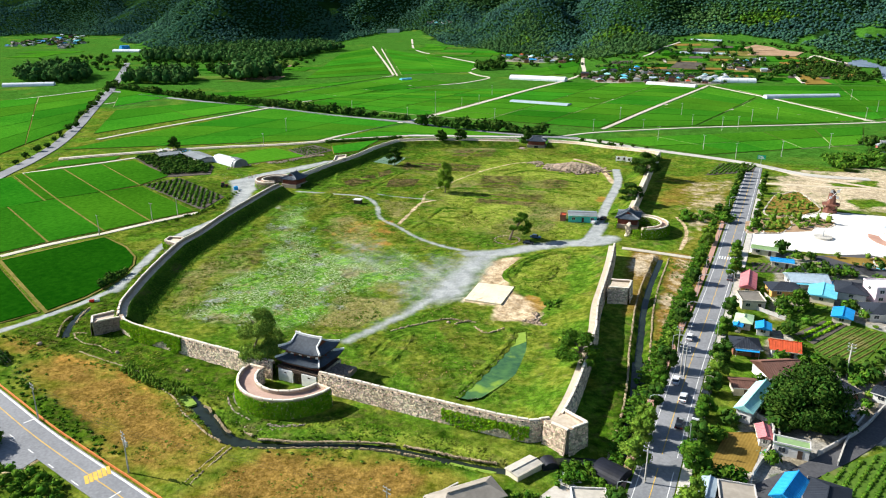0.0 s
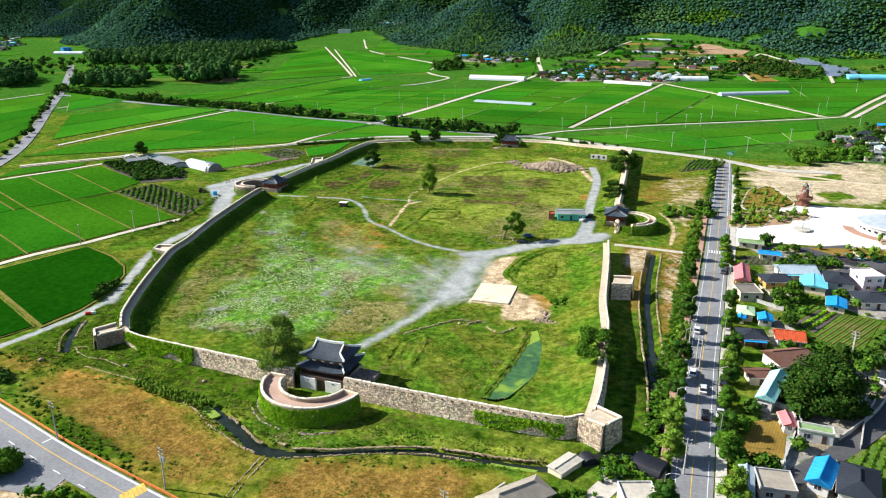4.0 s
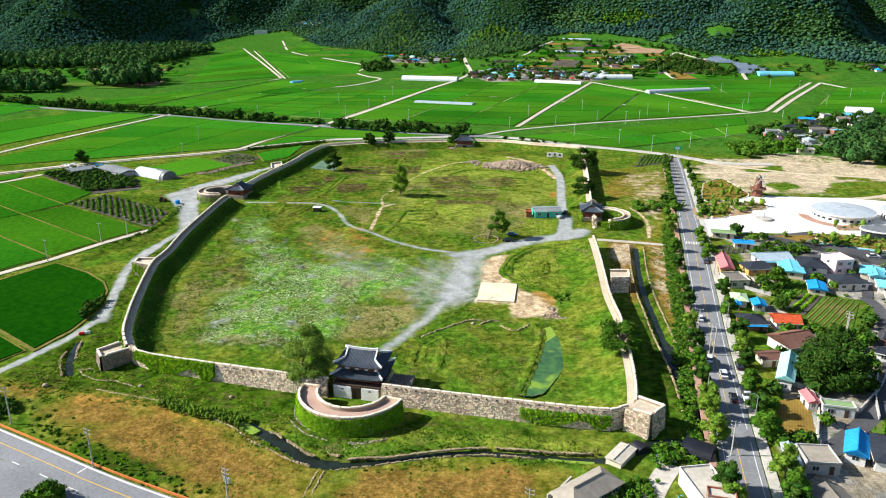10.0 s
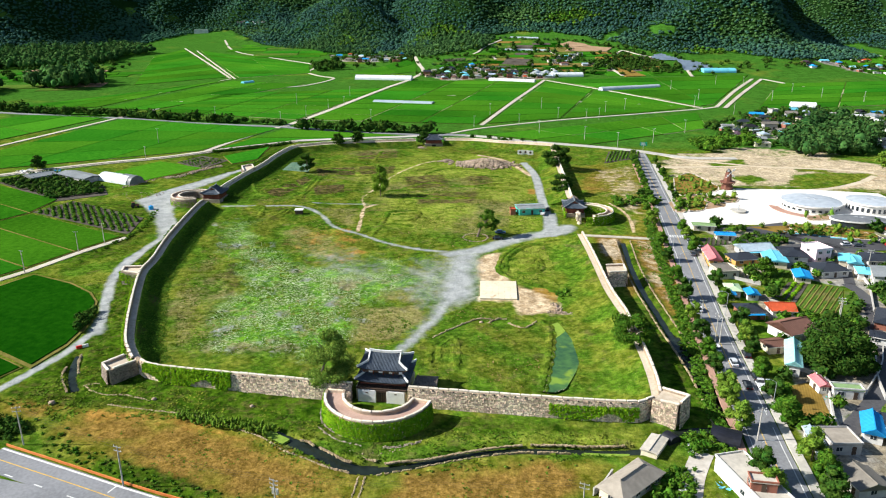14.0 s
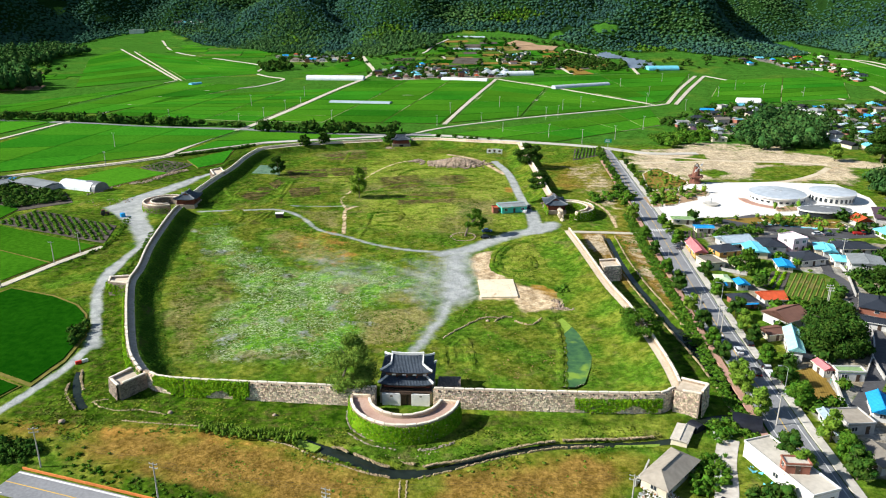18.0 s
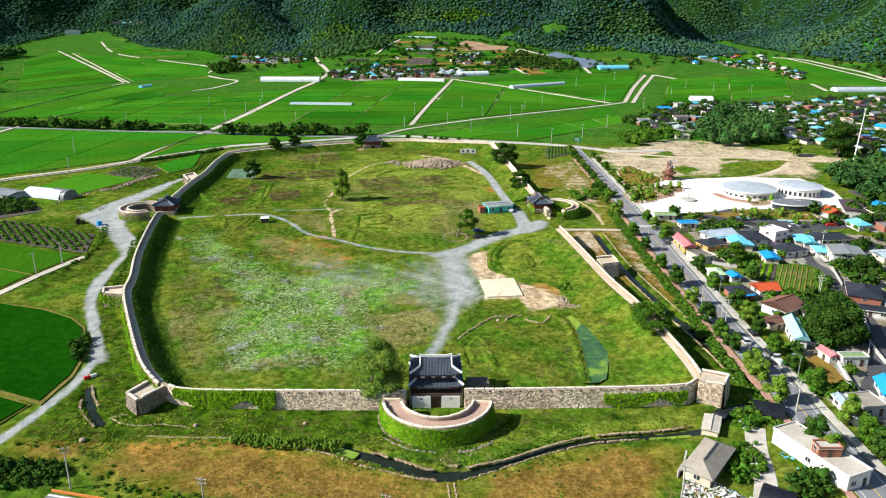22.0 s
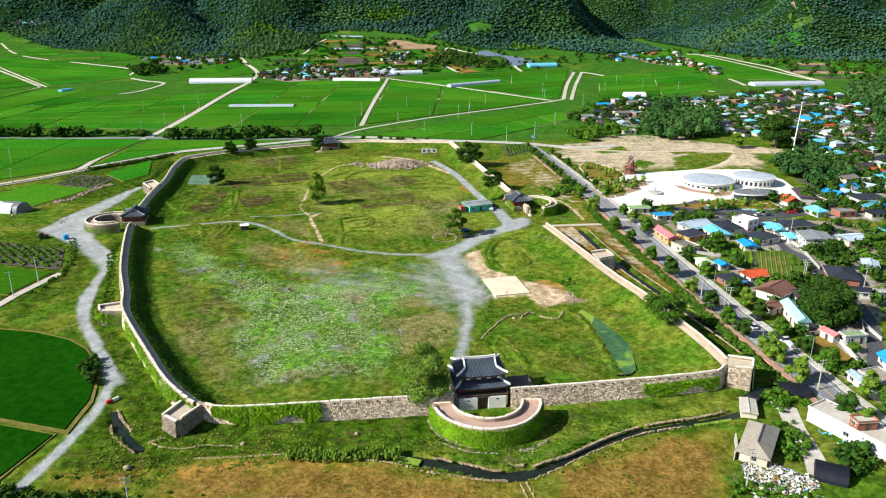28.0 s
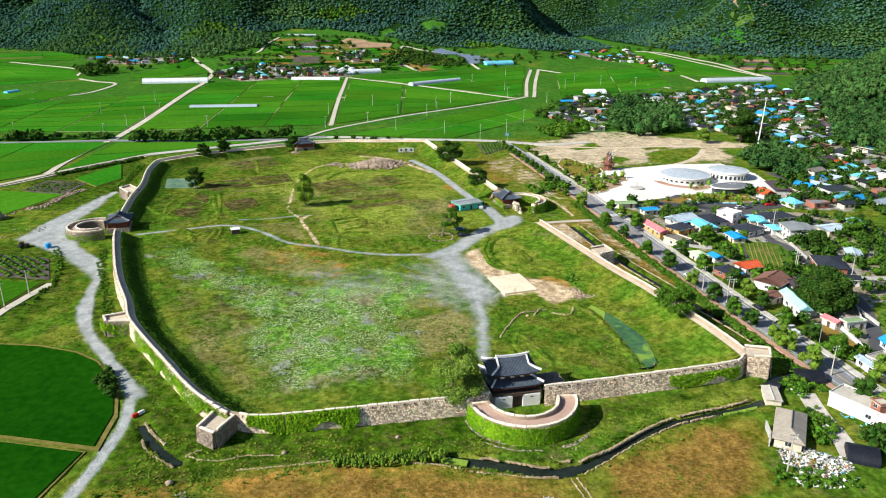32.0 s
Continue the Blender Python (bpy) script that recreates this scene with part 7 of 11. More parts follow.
def small_gate(name, x, y, rot, eave, rise, base, W=4.7, D=3.7, label=""):
    g = thing(name, x, y, 0.0, rot, label, "gate pavilion")
    part("stone_base", box(-W + 0.3, -D + 0.5, base, W - 0.3, D - 0.5, eave - 2.5, 0.08), M["stone_dark"], g, "dark weathered stone gate base")
    part("ceiling", box(-W + 1.0, -D + 1.0, eave - 0.1, W - 1.0, D - 1.0, eave + 0.1), M["darkwood"], g, "dark timber ceiling under the roof")
    # no real opening: a black sheet on the base gives the gateway's shade
    part("gate_shade_panel", box(-1.3, -D + 0.42, base, 1.3, -D + 0.52, eave - 3.0), M["black_net"], g, "black panel in place of the shaded gateway")
    columns(g, W - 1.3, D - 1.2, 3, 2, eave - 2.5, eave + 0.4, 0.19)
    part("railing", box(-W + 1.0, -D + 1.0, eave - 2.5, W - 1.0, -D + 1.15, eave - 1.7), M["redwood"], g)
    part("railing", box(-W + 1.0, D - 1.15, eave - 2.5, W - 1.0, D - 1.0, eave - 1.7), M["redwood"], g)
    for s in (-1, 1):
        part("panel_wall", box(-W + 1.3, s * (D - 1.3) - 0.06, eave - 1.75, W - 1.3, s * (D - 1.3) + 0.06, eave - 0.1), M["redwood"], g, "dark red timber wall between columns")
        part("panel_wall", box(s * (W - 1.4) - 0.06, -D + 1.4, eave - 2.5, s * (W - 1.4) + 0.06, D - 1.4, eave - 0.1), M["redwood"], g, "dark red timber wall between columns")
    hip_gable_roof(g, W, D, W * 0.5, eave, rise, 0.6, 0.36, "roof", ridge_skin="tile_ridge")
    return g


small_gate("west_gate_pavilion", -137.4, 95.2, 92.0, 7.2, 2.7, 1.5, 5.6, 5.0, "single-storey gate pavilion with a dark curved tile roof")
small_gate("east_gate_pavilion", 34.0, 97.0, 95.0, 7.1, 2.7, 1.5, 5.9, 5.0, "single-storey gate pavilion with a dark curved tile roof")
small_gate("north_gate_pavilion", -53.0, 242.5, 10.0, 9.2, 2.6, 3.0, 6.2, 4.2, "single-storey north gate pavilion with red columns")
ring_bastion("gate_bastion_west", -147.0, 91.5, 9.5, 6.2, 55, 305, 6.4, 5.0, "round gate bastion of dark stone with a paved walk", seed=71, rubble="stone_dark")
ring_bastion("gate_bastion_east", 40.0, 92.0, 11.0, 8.2, 110, -75, 6.6, 5.0, "round gate bastion overgrown with ivy", seed=81)


# ---- weeds on the inner banks ----
def bank_weeds(line, walkway, bank, n, seed, label):
    """Clumps of rank grass on the inner slope of a wall, on its profile."""
    rng = np.random.default_rng(seed)
    p = spline(line, 1.0)
    nn = sides(p)
    k = rng.integers(0, len(p), n)
    b0 = -0.4 - walkway
    u = rng.uniform(0, 1, n) ** 0.8 * 6.0
    drop = np.interp(u, (0.0, 0.4 / bank, 1.0, 2.0, 3.3, 5.0, 7.5), (1.05, 1.15, 2.1, 3.1, 4.1, 4.9, 5.5))
    c = p[k, :2] + nn[k] * (b0 - u * bank)[:, None]
    r = rng.uniform(0.22, 0.65, n) * (0.6 + 0.4 * np.sin(k * 0.21) ** 2)
    z = np.maximum(p[k, 2] - drop, ground_z(c[:, 0], c[:, 1]))
    v, f = cards(np.repeat(np.column_stack([c, z + 0.1]), 5, 0) + rng.normal(0, 0.32, (n * 5, 3)) * np.repeat(r, 5)[:, None] * (2.4, 2.4, 0.9), np.tile((0.0, 0.0, 1.2), (n * 5, 1)), 0.2, seed)
    return tagged(link("bank_weeds", mesh_from("bank_weeds", v, f, M["leaf"])), label, "weeds", kind="stuff")


bank_weeds(W_WALL, 1.8, 1.3, 5200, 301, "rank tufts on the inner bank of the west wall")
bank_weeds(W_WALL2, 1.8, 1.3, 4400, 302, "rank tufts on the inner bank of the west wall")
bank_weeds(N_WALL, 2.0, 1.5, 2000, 303, "rank tufts on the inner bank of the north wall")

# broken wall end beside the east gate
stub = thing("wall_stub", 36.0, 86.4, 0.0, 95.0, "broken rubble wall end beside the east gate", "wall", kind="structure")
rnd = random.Random(88)
part("core", box(-1.2, -0.7, -0.5, 4.4, 0.7, 5.7, 0.2), M["stone_dark"], stub)
for k in range(150):
    x = rnd.uniform(-7.2, 4.2)
    top = min(6.0, 0.85 * (x + 7.6))
    w, d, h, z = rnd.uniform(.3, .6), rnd.uniform(.25, .45), rnd.uniform(.2, .38), rnd.uniform(0.15, 1.0) * top
    y = rnd.choice((-1, 1)) * rnd.uniform(0.2, 0.75) if z < top * 0.85 else rnd.uniform(-0.7, 0.7)
    part("stone", box(x - w, y - d, z - h, x + w, y + d, z + h, 0.1), M["stone" if k % 3 else "stone_dark"], stub)
part("stub_coping", box(-0.4, -0.5, 5.9, 4.4, 0.5, 6.25, 0.06), M["granite"], stub, "pale coping on the wall end")

# ---- ivy on the walls ----
def ivy(name, pts_fn, n, seed, size, parent_label):
    rng = np.random.default_rng(seed)
    c, nrm = pts_fn(rng, n)
    v, f = cards(c, nrm * 1.4, size, seed)
    return tagged(link(name, mesh_from(name, v, f, M["ivy"])), parent_label, "ivy", kind="stuff")


def ring_ivy(cx, cy, R, a0, a1, top, depth, lean):
    def fn(rng, n):
        a = np.radians(rng.uniform(a0, a1, n))
        h = rng.uniform(0, 1, n) ** 0.9 * depth
        keep = np.sin(a * 9) * 0.5 + np.sin(a * 23 + 1) * 0.4 + 1.6 > h / depth * 0.9
        h = np.where(keep, h, h * 0.5)
        r = R + 0.5 + lean * h + rng.uniform(0, 0.22, n)
        return np.stack([cx + r * np.cos(a), cy + r * np.sin(a), top - h], 1), np.stack([np.cos(a), np.sin(a), np.full(n, 0.35)], 1)
    return fn


def line_ivy(line, top, lo, hi, out, lean):
    p = spline(line, 1.0)
    nn = sides(p)
    def fn(rng, n):
        k = rng.integers(0, len(p), n)
        h = lo + (hi - lo) * rng.uniform(0, 1, n)
        wave = 0.5 + 0.5 * np.sin(k * 0.55 + 1.3 * np.sin(k * 0.21))
        h = lo + (h - lo) * (0.45 + 0.55 * wave)
        q = p[k, :2] + nn[k] * (out + lean * h + rng.uniform(0, 0.2, n))[:, None] + rng.uniform(-.5, .5, (n, 2))
        return np.column_stack([q, p[k, 2] + top - h]), np.column_stack([nn[k], np.full(n, 0.35)])
    return fn


ivy("ivy", ring_ivy(-17.6, -72.6, 13.0, 178, 350, 3.45, 4.6, 0.09), 8200, 201, 0.26, "bright green ivy covering the horseshoe bastion")
ivy("ivy", ring_ivy(40.0, 92.0, 11.0, -95, 135, 6.5, 5.2, 0.09), 6000, 202, 0.30, "green ivy covering the east gate bastion")
ivy("ivy", ring_ivy(40.0, 92.0, 7.1, -75, 110, 6.5, 4.6, 0.0), 3000, 211, 0.30, "green ivy inside the east gate bastion")
ivy("ivy", ring_ivy(40.0, 92.0, 10.4, -75, 110, 6.95, 0.7, 0.0), 1600, 212, 0.24, "yellow-green ivy along the east bastion parapet")
ivy("ivy", line_ivy([(29.6, 101.5, 6.2), (29.4, 97.0, 6.0), (29.8, 89.5, 5.6)][::-1], 0, 0.2, 5.6, -0.6, 0.1), 1500, 213, 0.3, "dense ivy on the east gate base")
ivy("ivy", ring_ivy(-147.0, 91.5, 9.5, 175, 300, 5.2, 3.6, 0.09), 700, 203, 0.3, "sparse ivy on the west gate bastion")
ivy("ivy", line_ivy([(-57.5, -68.7, 3.9), (-73.3, -67.6, 3.6), (-82.0, -66.2, 3.5)], 0, -0.25, 4.9, 0.62, 0.12), 9500, 204, 0.27, "dense ivy and creepers on the south wall")
ivy("ivy", line_ivy([(44.0, -68.7, 4.4), (36.7, -69.4, 4.3), (24.0, -69.6, 4.3)], 0, 1.2, 4.9, 0.62, 0.12), 3200, 205, 0.27, "green creepers on the lower south wall")
ivy("ivy", line_ivy([p for p in W_WALL[:5]], 0, 0.0, 5.2, 0.6, 0.1), 6500, 206, 0.28, "dense bright ivy on the west wall face")
ivy("ivy", line_ivy([(-124.8, -4.4, 5.2), (-123.4, -8.4, 5.2), (-116.6, -9.6, 5.2)][::-1], 0, 0.2, 5.0, 0.5, 0.08), 900, 207, 0.28, "dense ivy on the west bastion")
ivy("ivy", line_ivy([(-33.0, -69.7, 4.1), (-28.0, -69.8, 4.2)], 0, -0.3, 3.5, 0.6, 0.1), 500, 208, 0.26, "ivy beside the horseshoe bastion")
ivy("ivy", line_ivy([(48.2, -69.4, 5.0), (49.4, -69.6, 5.0)], 0, 0.6, 4.2, 0.7, 0.08), 160, 209, 0.24, "a patch of ivy on the corner bastion")


# ---- houses ----
def window(root, x, y, z, w, h, axis, out, trim="white"):
    """A glazed window proud of the wall; axis 'y': in a wall facing +-y."""
    if axis == "y":
        a = (x - w / 2, y, z, x + w / 2, y + out * 0.07, z + h)
        b = (x - w / 2 + 0.08, y + out * 0.05, z + 0.08, x + w / 2 - 0.08, y + out * 0.10, z + h - 0.08)
        c = (x - 0.03, y + out * 0.09, z + 0.05, x + 0.03, y + out * 0.13, z + h - 0.05)
    else:
        a = (x, y - w / 2, z, x + out * 0.07, y + w / 2, z + h)
        b = (x + out * 0.05, y - w / 2 + 0.08, z + 0.08, x + out * 0.10, y + w / 2 - 0.08, z + h - 0.08)
        c = (x + out * 0.09, y - 0.03, z + 0.05, x + out * 0.13, y + 0.03, z + h - 0.05)
    win = part("window", box(*a), wallpaint(trim), root)
    part("pane", box(*b), M["glass"], win)
    part("mullion", box(*c), wallpaint(trim), win)


def gable_roof_mesh(W, D, z, rise, over=0.5, thick=0.16, hip=0.0):
    """Half sizes W along the ridge, D across."""
    w, d = W + over, D + over
    r = w - hip
    top = [(-w, -d, z), (w, -d, z), (w, d, z), (-w, d, z), (-r, 0, z + rise), (r, 0, z + rise)]
    v = top + [(x, y, q - thick) for x, y, q in top]
    f = [(0, 1, 5, 4), (2, 3, 4, 5), (1, 2, 5), (3, 0, 4)] + [(10, 11, 7, 6), (11, 10, 9, 8), (11, 8, 7), (10, 6, 9)]
    for a, b in ((0, 1), (1, 2), (2, 3), (3, 0)):
        f.append((b, a, a + 6, b + 6))
    return v, f


def roof_seams(W, D, z, rise, over, hip, seams):
    """Raised seams or tile rolls down both slopes of a roof."""
    w, d = W + over, D + over
    r = w - hip
    v, f = [], []
    if seams:
        n = int(2 * w / seams)
        for k in range(1, n):
            x = -w + 2 * w * k / n
            cut = 0.0 if abs(x) <= r else (abs(x) - r) / (w - r + 1e-6)
            for s in (-1, 1):
                b = len(v)
                for t in (cut, 1.0):
                    for o, h in ((-0.06, 0.0), (0.0, 0.08), (0.06, 0.0)):
                        v.append((x + o, s * d * t, z + rise * (1 - t) + h))
                f += [(b, b + 1, b + 4, b + 3), (b + 1, b + 2, b + 5, b + 4)]
    return v, f


HOUSE_COUNT = [0]
HOUSES = []


def house(quad, walls, roof, label, style="gable", h=2.5, rise=1.6, over=0.6, near=True, storeys=1, porch=None, door="brown", z=None, name="house"):
    """A house from the outline of its eaves: walls, roof, door, windows."""
    HOUSE_COUNT[0] += 1
    HOUSES.append((sum(p[0] for p in quad) / 4, sum(p[1] for p in quad) / 4, math.dist(quad[0], quad[2]) / 2))
    rnd = random.Random(HOUSE_COUNT[0])
    P = [Vector(p) for p in quad]
    cx, cy = sum(p.x for p in P) / 4, sum(p.y for p in P) / 4
    e1, e2 = ((P[1] - P[0]) + (P[2] - P[3])) / 2, ((P[3] - P[0]) + (P[2] - P[1])) / 2
    l1, l2 = e1.length, e2.length
    ang = math.degrees(math.atan2(e1.y, e1.x))
    if l2 > l1 and style != "flat":
        l1, l2, ang = l2, l1, math.degrees(math.atan2(e2.y, e2.x))
    W, D = max(1.2, l1 / 2 - over), max(1.0, l2 / 2 - over)
    root = thing(name, cx, cy, gz(cx, cy) if z is None else z, ang, label, "house", "village houses")
    H = h * storeys
    if style == "gable":
        bm = box(-W, -D, -0.4, W, D, H)
        b = bmesh.ops
        part("wall_shell", bm, wallpaint(walls), root)
        for s in (-1, 1):
            gv = [(s * (W - 0.02), -D, H - 0.01), (s * (W - 0.02), D, H - 0.01), (s * (W - 0.02), 0, H + rise * D / (D + over))]
            link("gable", mesh_from("gable", gv, [(0, 1, 2)], wallpaint(walls)), root)
    else:
        part("wall_shell", box(-W, -D, -0.4, W, D, H, 0.03), wallpaint(walls), root)
    if style in ("gable", "hip"):
        v, f = gable_roof_mesh(W, D, H - 0.05, rise, over, 0.16, (D + over) * 0.95 if style == "hip" else 0.0)
        top = link("roof", mesh_from("roof", v, f, roofpaint(roof)), root)
        if near and roof not in ("slate", "beige"):
            v, f = roof_seams(W, D, H - 0.05, rise, over, (D + over) * 0.95 if style == "hip" else 0.0, 0.6)
            tagged(link("roof_seams", mesh_from("roof_seams", v, f, roofpaint(roof)), top), kind="stuff")
        r = W + over - ((D + over) * 0.95 if style == "hip" else 0.0)
        part("ridge_cap", box(-r, -0.14, H + rise - 0.09, r, 0.14, H + rise + 0.13, 0.04), roofpaint(roof), top)
        if near:
            part("fascia", box(-W - over, -D - over - 0.03, H - 0.27, W + over, -D - over + 0.03, H - 0.03), wallpaint("white" if rnd.random() < .5 else "cream"), root)
    elif style == "flat":
        part("roof", box(-W - 0.15, -D - 0.15, H, W + 0.15, D + 0.15, H + 0.22, 0.03), roofpaint(roof), root, "flat concrete roof")
        for x0, y0, x1, y1 in ((-W - .15, -D - .15, W + .15, -D + .05), (-W - .15, D - .05, W + .15, D + .15), (-W - .15, -D + .05, -W + .05, D - .05), (W - .05, -D + .05, W + .15, D - .05)):
            part("parapet", box(x0, y0, H + 0.22, x1, y1, H + 0.6), wallpaint(walls), root)
    if near:
        for k in range(storeys):
            zz = k * h + 0.9
            for s in (-1, 1):
                n = max(1, int(W / 1.6))
                for i in range(n):
                    x = -W + 2 * W * (i + 0.5) / n
                    if k == 0 and s == -1 and i == n // 2:
                        d = part("door", box(x - 0.5, -D - 0.08, 0.0, x + 0.5, -D, 2.05, 0.02), M["darkwood"], root, "brown front door")
                        part("door_handle", box(x + 0.32, -D - 0.14, 0.95, x + 0.40, -D - 0.07, 1.1), M["steel"], d)
                    else:
                        window(root, x, s * D, zz, min(1.5, W / n * 1.2), 1.15, "y", s)
                window(root, s * W, 0.0, zz, min(1.4, D * 0.9), 1.1, "x", s)
        if porch:
            part("awning", box(-W * 0.9, -D - 1.6, H - 0.45, W * 0.9, -D - 0.05, H - 0.35), roofpaint(porch), root, porch + " sheet awning over the front")
            for x in (-W * 0.85, W * 0.85):
                part("post", tube((x, -D - 1.5, 0), (x, -D - 1.5, H - 0.4), 0.05), M["steel"], root)
    return root


house([(81.6, 53.5), (86.8, 55.5), (86.8, 39.3), (81.9, 37.3)], "orange", "pink", "pink metal-roofed house with orange walls", rise=1.2)
house([(81.0, 35.4), (89.6, 36.3), (89.7, 28.5), (82.5, 24.6)], "cream", "slate", "low cream house with a flat concrete roof", "flat")
house([(90.2, 48.0), (99.8, 50.2), (100.6, 43.2), (90.1, 38.7)], "orange", "navy", "house with a dark hipped tile roof and orange walls", "hip")
house([(95.2, 58.8), (108.4, 62.2), (108.7, 53.4), (96.9, 49.1)], "grey", "steel", "wide house with a blue-grey metal roof", porch="cyan")
house([(104.7, 51.1), (110.4, 55.0), (111.4, 41.7), (101.2, 38.9)], "cream", "cyan", "bright sky-blue sheet roofs over a yard", rise=0.6)
house([(110.1, 56.7), (120.6, 60.3), (119.4, 47.4), (111.0, 46.0)], "white", "navy", "white house with a dark tile roof and blue awning", "hip", porch="blue")
house([(120.8, 55.8), (128.2, 58.2), (126.6, 50.0), (118.9, 45.8)], "pink", "white", "pale pink two-storey house with a flat roof", "flat", storeys=2)
house([(117.7, 41.4), (130.0, 45.1), (127.5, 34.7), (117.5, 31.4)], "white", "navy", "long white house with a dark tile roof", "hip")
house([(109.6, 33.6), (115.3, 35.1), (114.4, 26.9), (108.3, 24.9)], "cream", "blue", "small outbuilding with a bright blue roof", h=2.3, rise=0.8)
house([(132.8, 48.9), (138.0, 50.9), (136.9, 43.4), (131.6, 40.9)], "white", "cyan", "white outbuilding with a sky-blue roof", rise=0.9)
house([(133.0, 39.5), (138.4, 41.4), (137.0, 33.6), (131.5, 31.1)], "white", "cyan", "white outbuilding with a sky-blue roof", "hip", rise=0.9)
house([(140.1, 54.2), (149.2, 56.8), (146.8, 47.2), (138.7, 45.9)], "white", "navy", "white house with a dark tile roof", "hip")
house([(82.3, 16.8), (87.3, 18.2), (87.1, 11.3), (82.2, 9.0)], "cream", "lime", "house with a pale green roof", "hip", rise=0.9)
house([(82.2, 14.3), (85.3, 15.3), (84.5, 8.0), (81.7, 7.1)], "cream", "blue", "bright blue shed roof beside the road", h=2.2, rise=0.4)
house([(88.1, 13.1), (92.1, 14.7), (92.8, 8.7), (87.8, 7.9)], "white", "blue", "small shed with a bright blue roof", h=2.2, rise=0.8)
house([(82.1, -0.1), (89.8, 1.6), (90.1, -6.4), (81.8, -7.8)], "brick", "navy", "dark-roofed brick house with blue window bands", "hip", porch="blue")
house([(92.2, 2.5), (100.7, 3.0), (99.4, -4.1), (91.8, -4.9)], "white", "red", "small white house with an orange-red tile roof")
house([(90.9, -13.9), (97.9, -8.8), (100.5, -18.7), (89.4, -24.2)], "white", "brown", "large white gabled house with a brown roof", h=3.2, rise=2.2)
house([(97.7, -16.2), (105.6, -14.9), (104.3, -21.7), (98.4, -21.9)], "white", "plum", "dark plum-roofed wing of a house", rise=1.2)
house([(102.2, -20.6), (108.9, -14.8), (113.7, -18.7), (107.3, -26.1)], "brick", "navy", "house with a dark blue hipped tile roof", "hip", rise=1.8)
house([(83.8, -24.3), (90.9, -22.8), (89.6, -28.3), (83.5, -30.7)], "cream", "brown", "long low brown-roofed building", h=2.4, rise=0.7)
house([(90.3, -27.0), (93.2, -26.5), (90.5, -42.5), (84.3, -42.1)], "white", "aqua", "white gabled hall with a pale turquoise roof", h=3.4, rise=1.3)
house([(89.9, -44.6), (93.5, -45.2), (94.4, -50.2), (91.0, -51.3)], "white", "pink", "low white house with a dull pink roof", rise=0.7)
house([(93.0, -48.1), (102.9, -48.5), (101.0, -52.3), (94.2, -52.6)], "white", "green", "long white house with a mossy green flat roof", "flat")
house([(92.8, -70.4), (97.2, -62.1), (100.7, -62.0), (99.2, -72.5)], "white", "blue", "house with a bright blue metal roof", rise=1.5)
house([(100.8, -62.5), (108.8, -59.9), (106.9, -72.7), (99.2, -73.9)], "white", "navy", "house with a dark hipped tile roof", "hip")
house([(84.7, -69.3), (92.6, -68.7), (91.6, -75.8), (83.8, -77.6)], "grey", "beige", "grey concrete building with a flat roof", "flat")
house([(81.0, -69.5), (84.7, -68.7), (83.9, -80.8), (81.1, -80.7)], "white", "steel", "narrow dark metal-roofed shop front", rise=0.5)
house([(82.8, -83.1), (90.2, -85.4), (92.3, -89.6), (84.7, -93.7)], "grey", "slate", "long grey asbestos-roofed storehouse", rise=1.3)
house([(42.9, -87.1), (47.1, -92.4), (38.5, -102.8), (32.3, -99.1)], "cream", "beige", "old farmhouse with a weathered grey-brown hipped roof", "hip", rise=1.8, z=-0.8)
house([(46.8, -76.0), (50.4, -77.4), (47.3, -83.9), (43.1, -83.0)], "cream", "pale", "small concrete shed with a pale low roof", "gable", h=1.5, z=-0.9, over=0.25, rise=0.25, near=False)
house([(60.9, -84.0), (68.2, -83.6), (69.2, -101.8), (62.0, -107.0)], "white", "pale", "long white flat-roofed building with a pale concrete roof", "flat", h=3.2, z=-0.6)
house([(62.2, -94.0), (68.4, -94.1), (68.2, -98.1), (62.0, -97.9)], "brick", "pale", "brick stair house standing on the flat roof", "flat", h=2.0, z=2.8)
house([(135.8, 31.3), (147.5, 36.4), (143.6, 23.9), (132.9, 20.5)], "white", "grey", "white two-storey house with a pale metal roof", storeys=2, rise=0.7)
house([(129.8, 8.1), (132.4, -4.4), (130.6, -12.7), (119.5, -8.6)], "brick", "navy", "large house with a dark blue tile roof", "hip", rise=1.8)
house([(117.8, -13.6), (128.7, -18.6), (125.9, -22.7), (114.8, -18.7)], "white", "navy", "long white outbuilding with a navy roof", rise=0.7)
house([(154.3, 34.2), (168.5, 36.0), (162.5, 26.6), (152.9, 26.5)], "cream", "steel", "house with a grey-blue metal roof", rise=0.9)
house([(140.5, 55.6), (155.6, 55.3), (152.7, 47.1), (138.3, 45.1)], "white", "navy", "white house with a dark tile roof", "hip")
house([(199.1, 85.8), (216.2, 86.7), (208.2, 74.1), (194.8, 75.8)], "white", "navy", "white villa with a dark tile roof", "hip", h=3.6)
house([(174.1, 39.1), (181.2, 39.7), (175.3, 31.4), (170.1, 31.3)], "cream", "cyan", "outbuilding with a sky-blue roof", rise=0.8)
house([(144.4, 6.2), (151.0, 6.5), (145.7, -1.1), (140.3, -0.4)], "grey", "steel", "small grey metal-roofed shed", rise=0.8)
house([(132.1, 52.4), (139.7, 53.8), (136.8, 45.0), (129.0, 43.1)], "cream", "cyan", "sky-blue sheet roof over a yard", rise=0.5)
house([(90.9, 72.9), (99.1, 73.5), (97.7, 67.9), (89.8, 68.1)], "cream", "blue", "long low shed with a blue roof", rise=0.5)
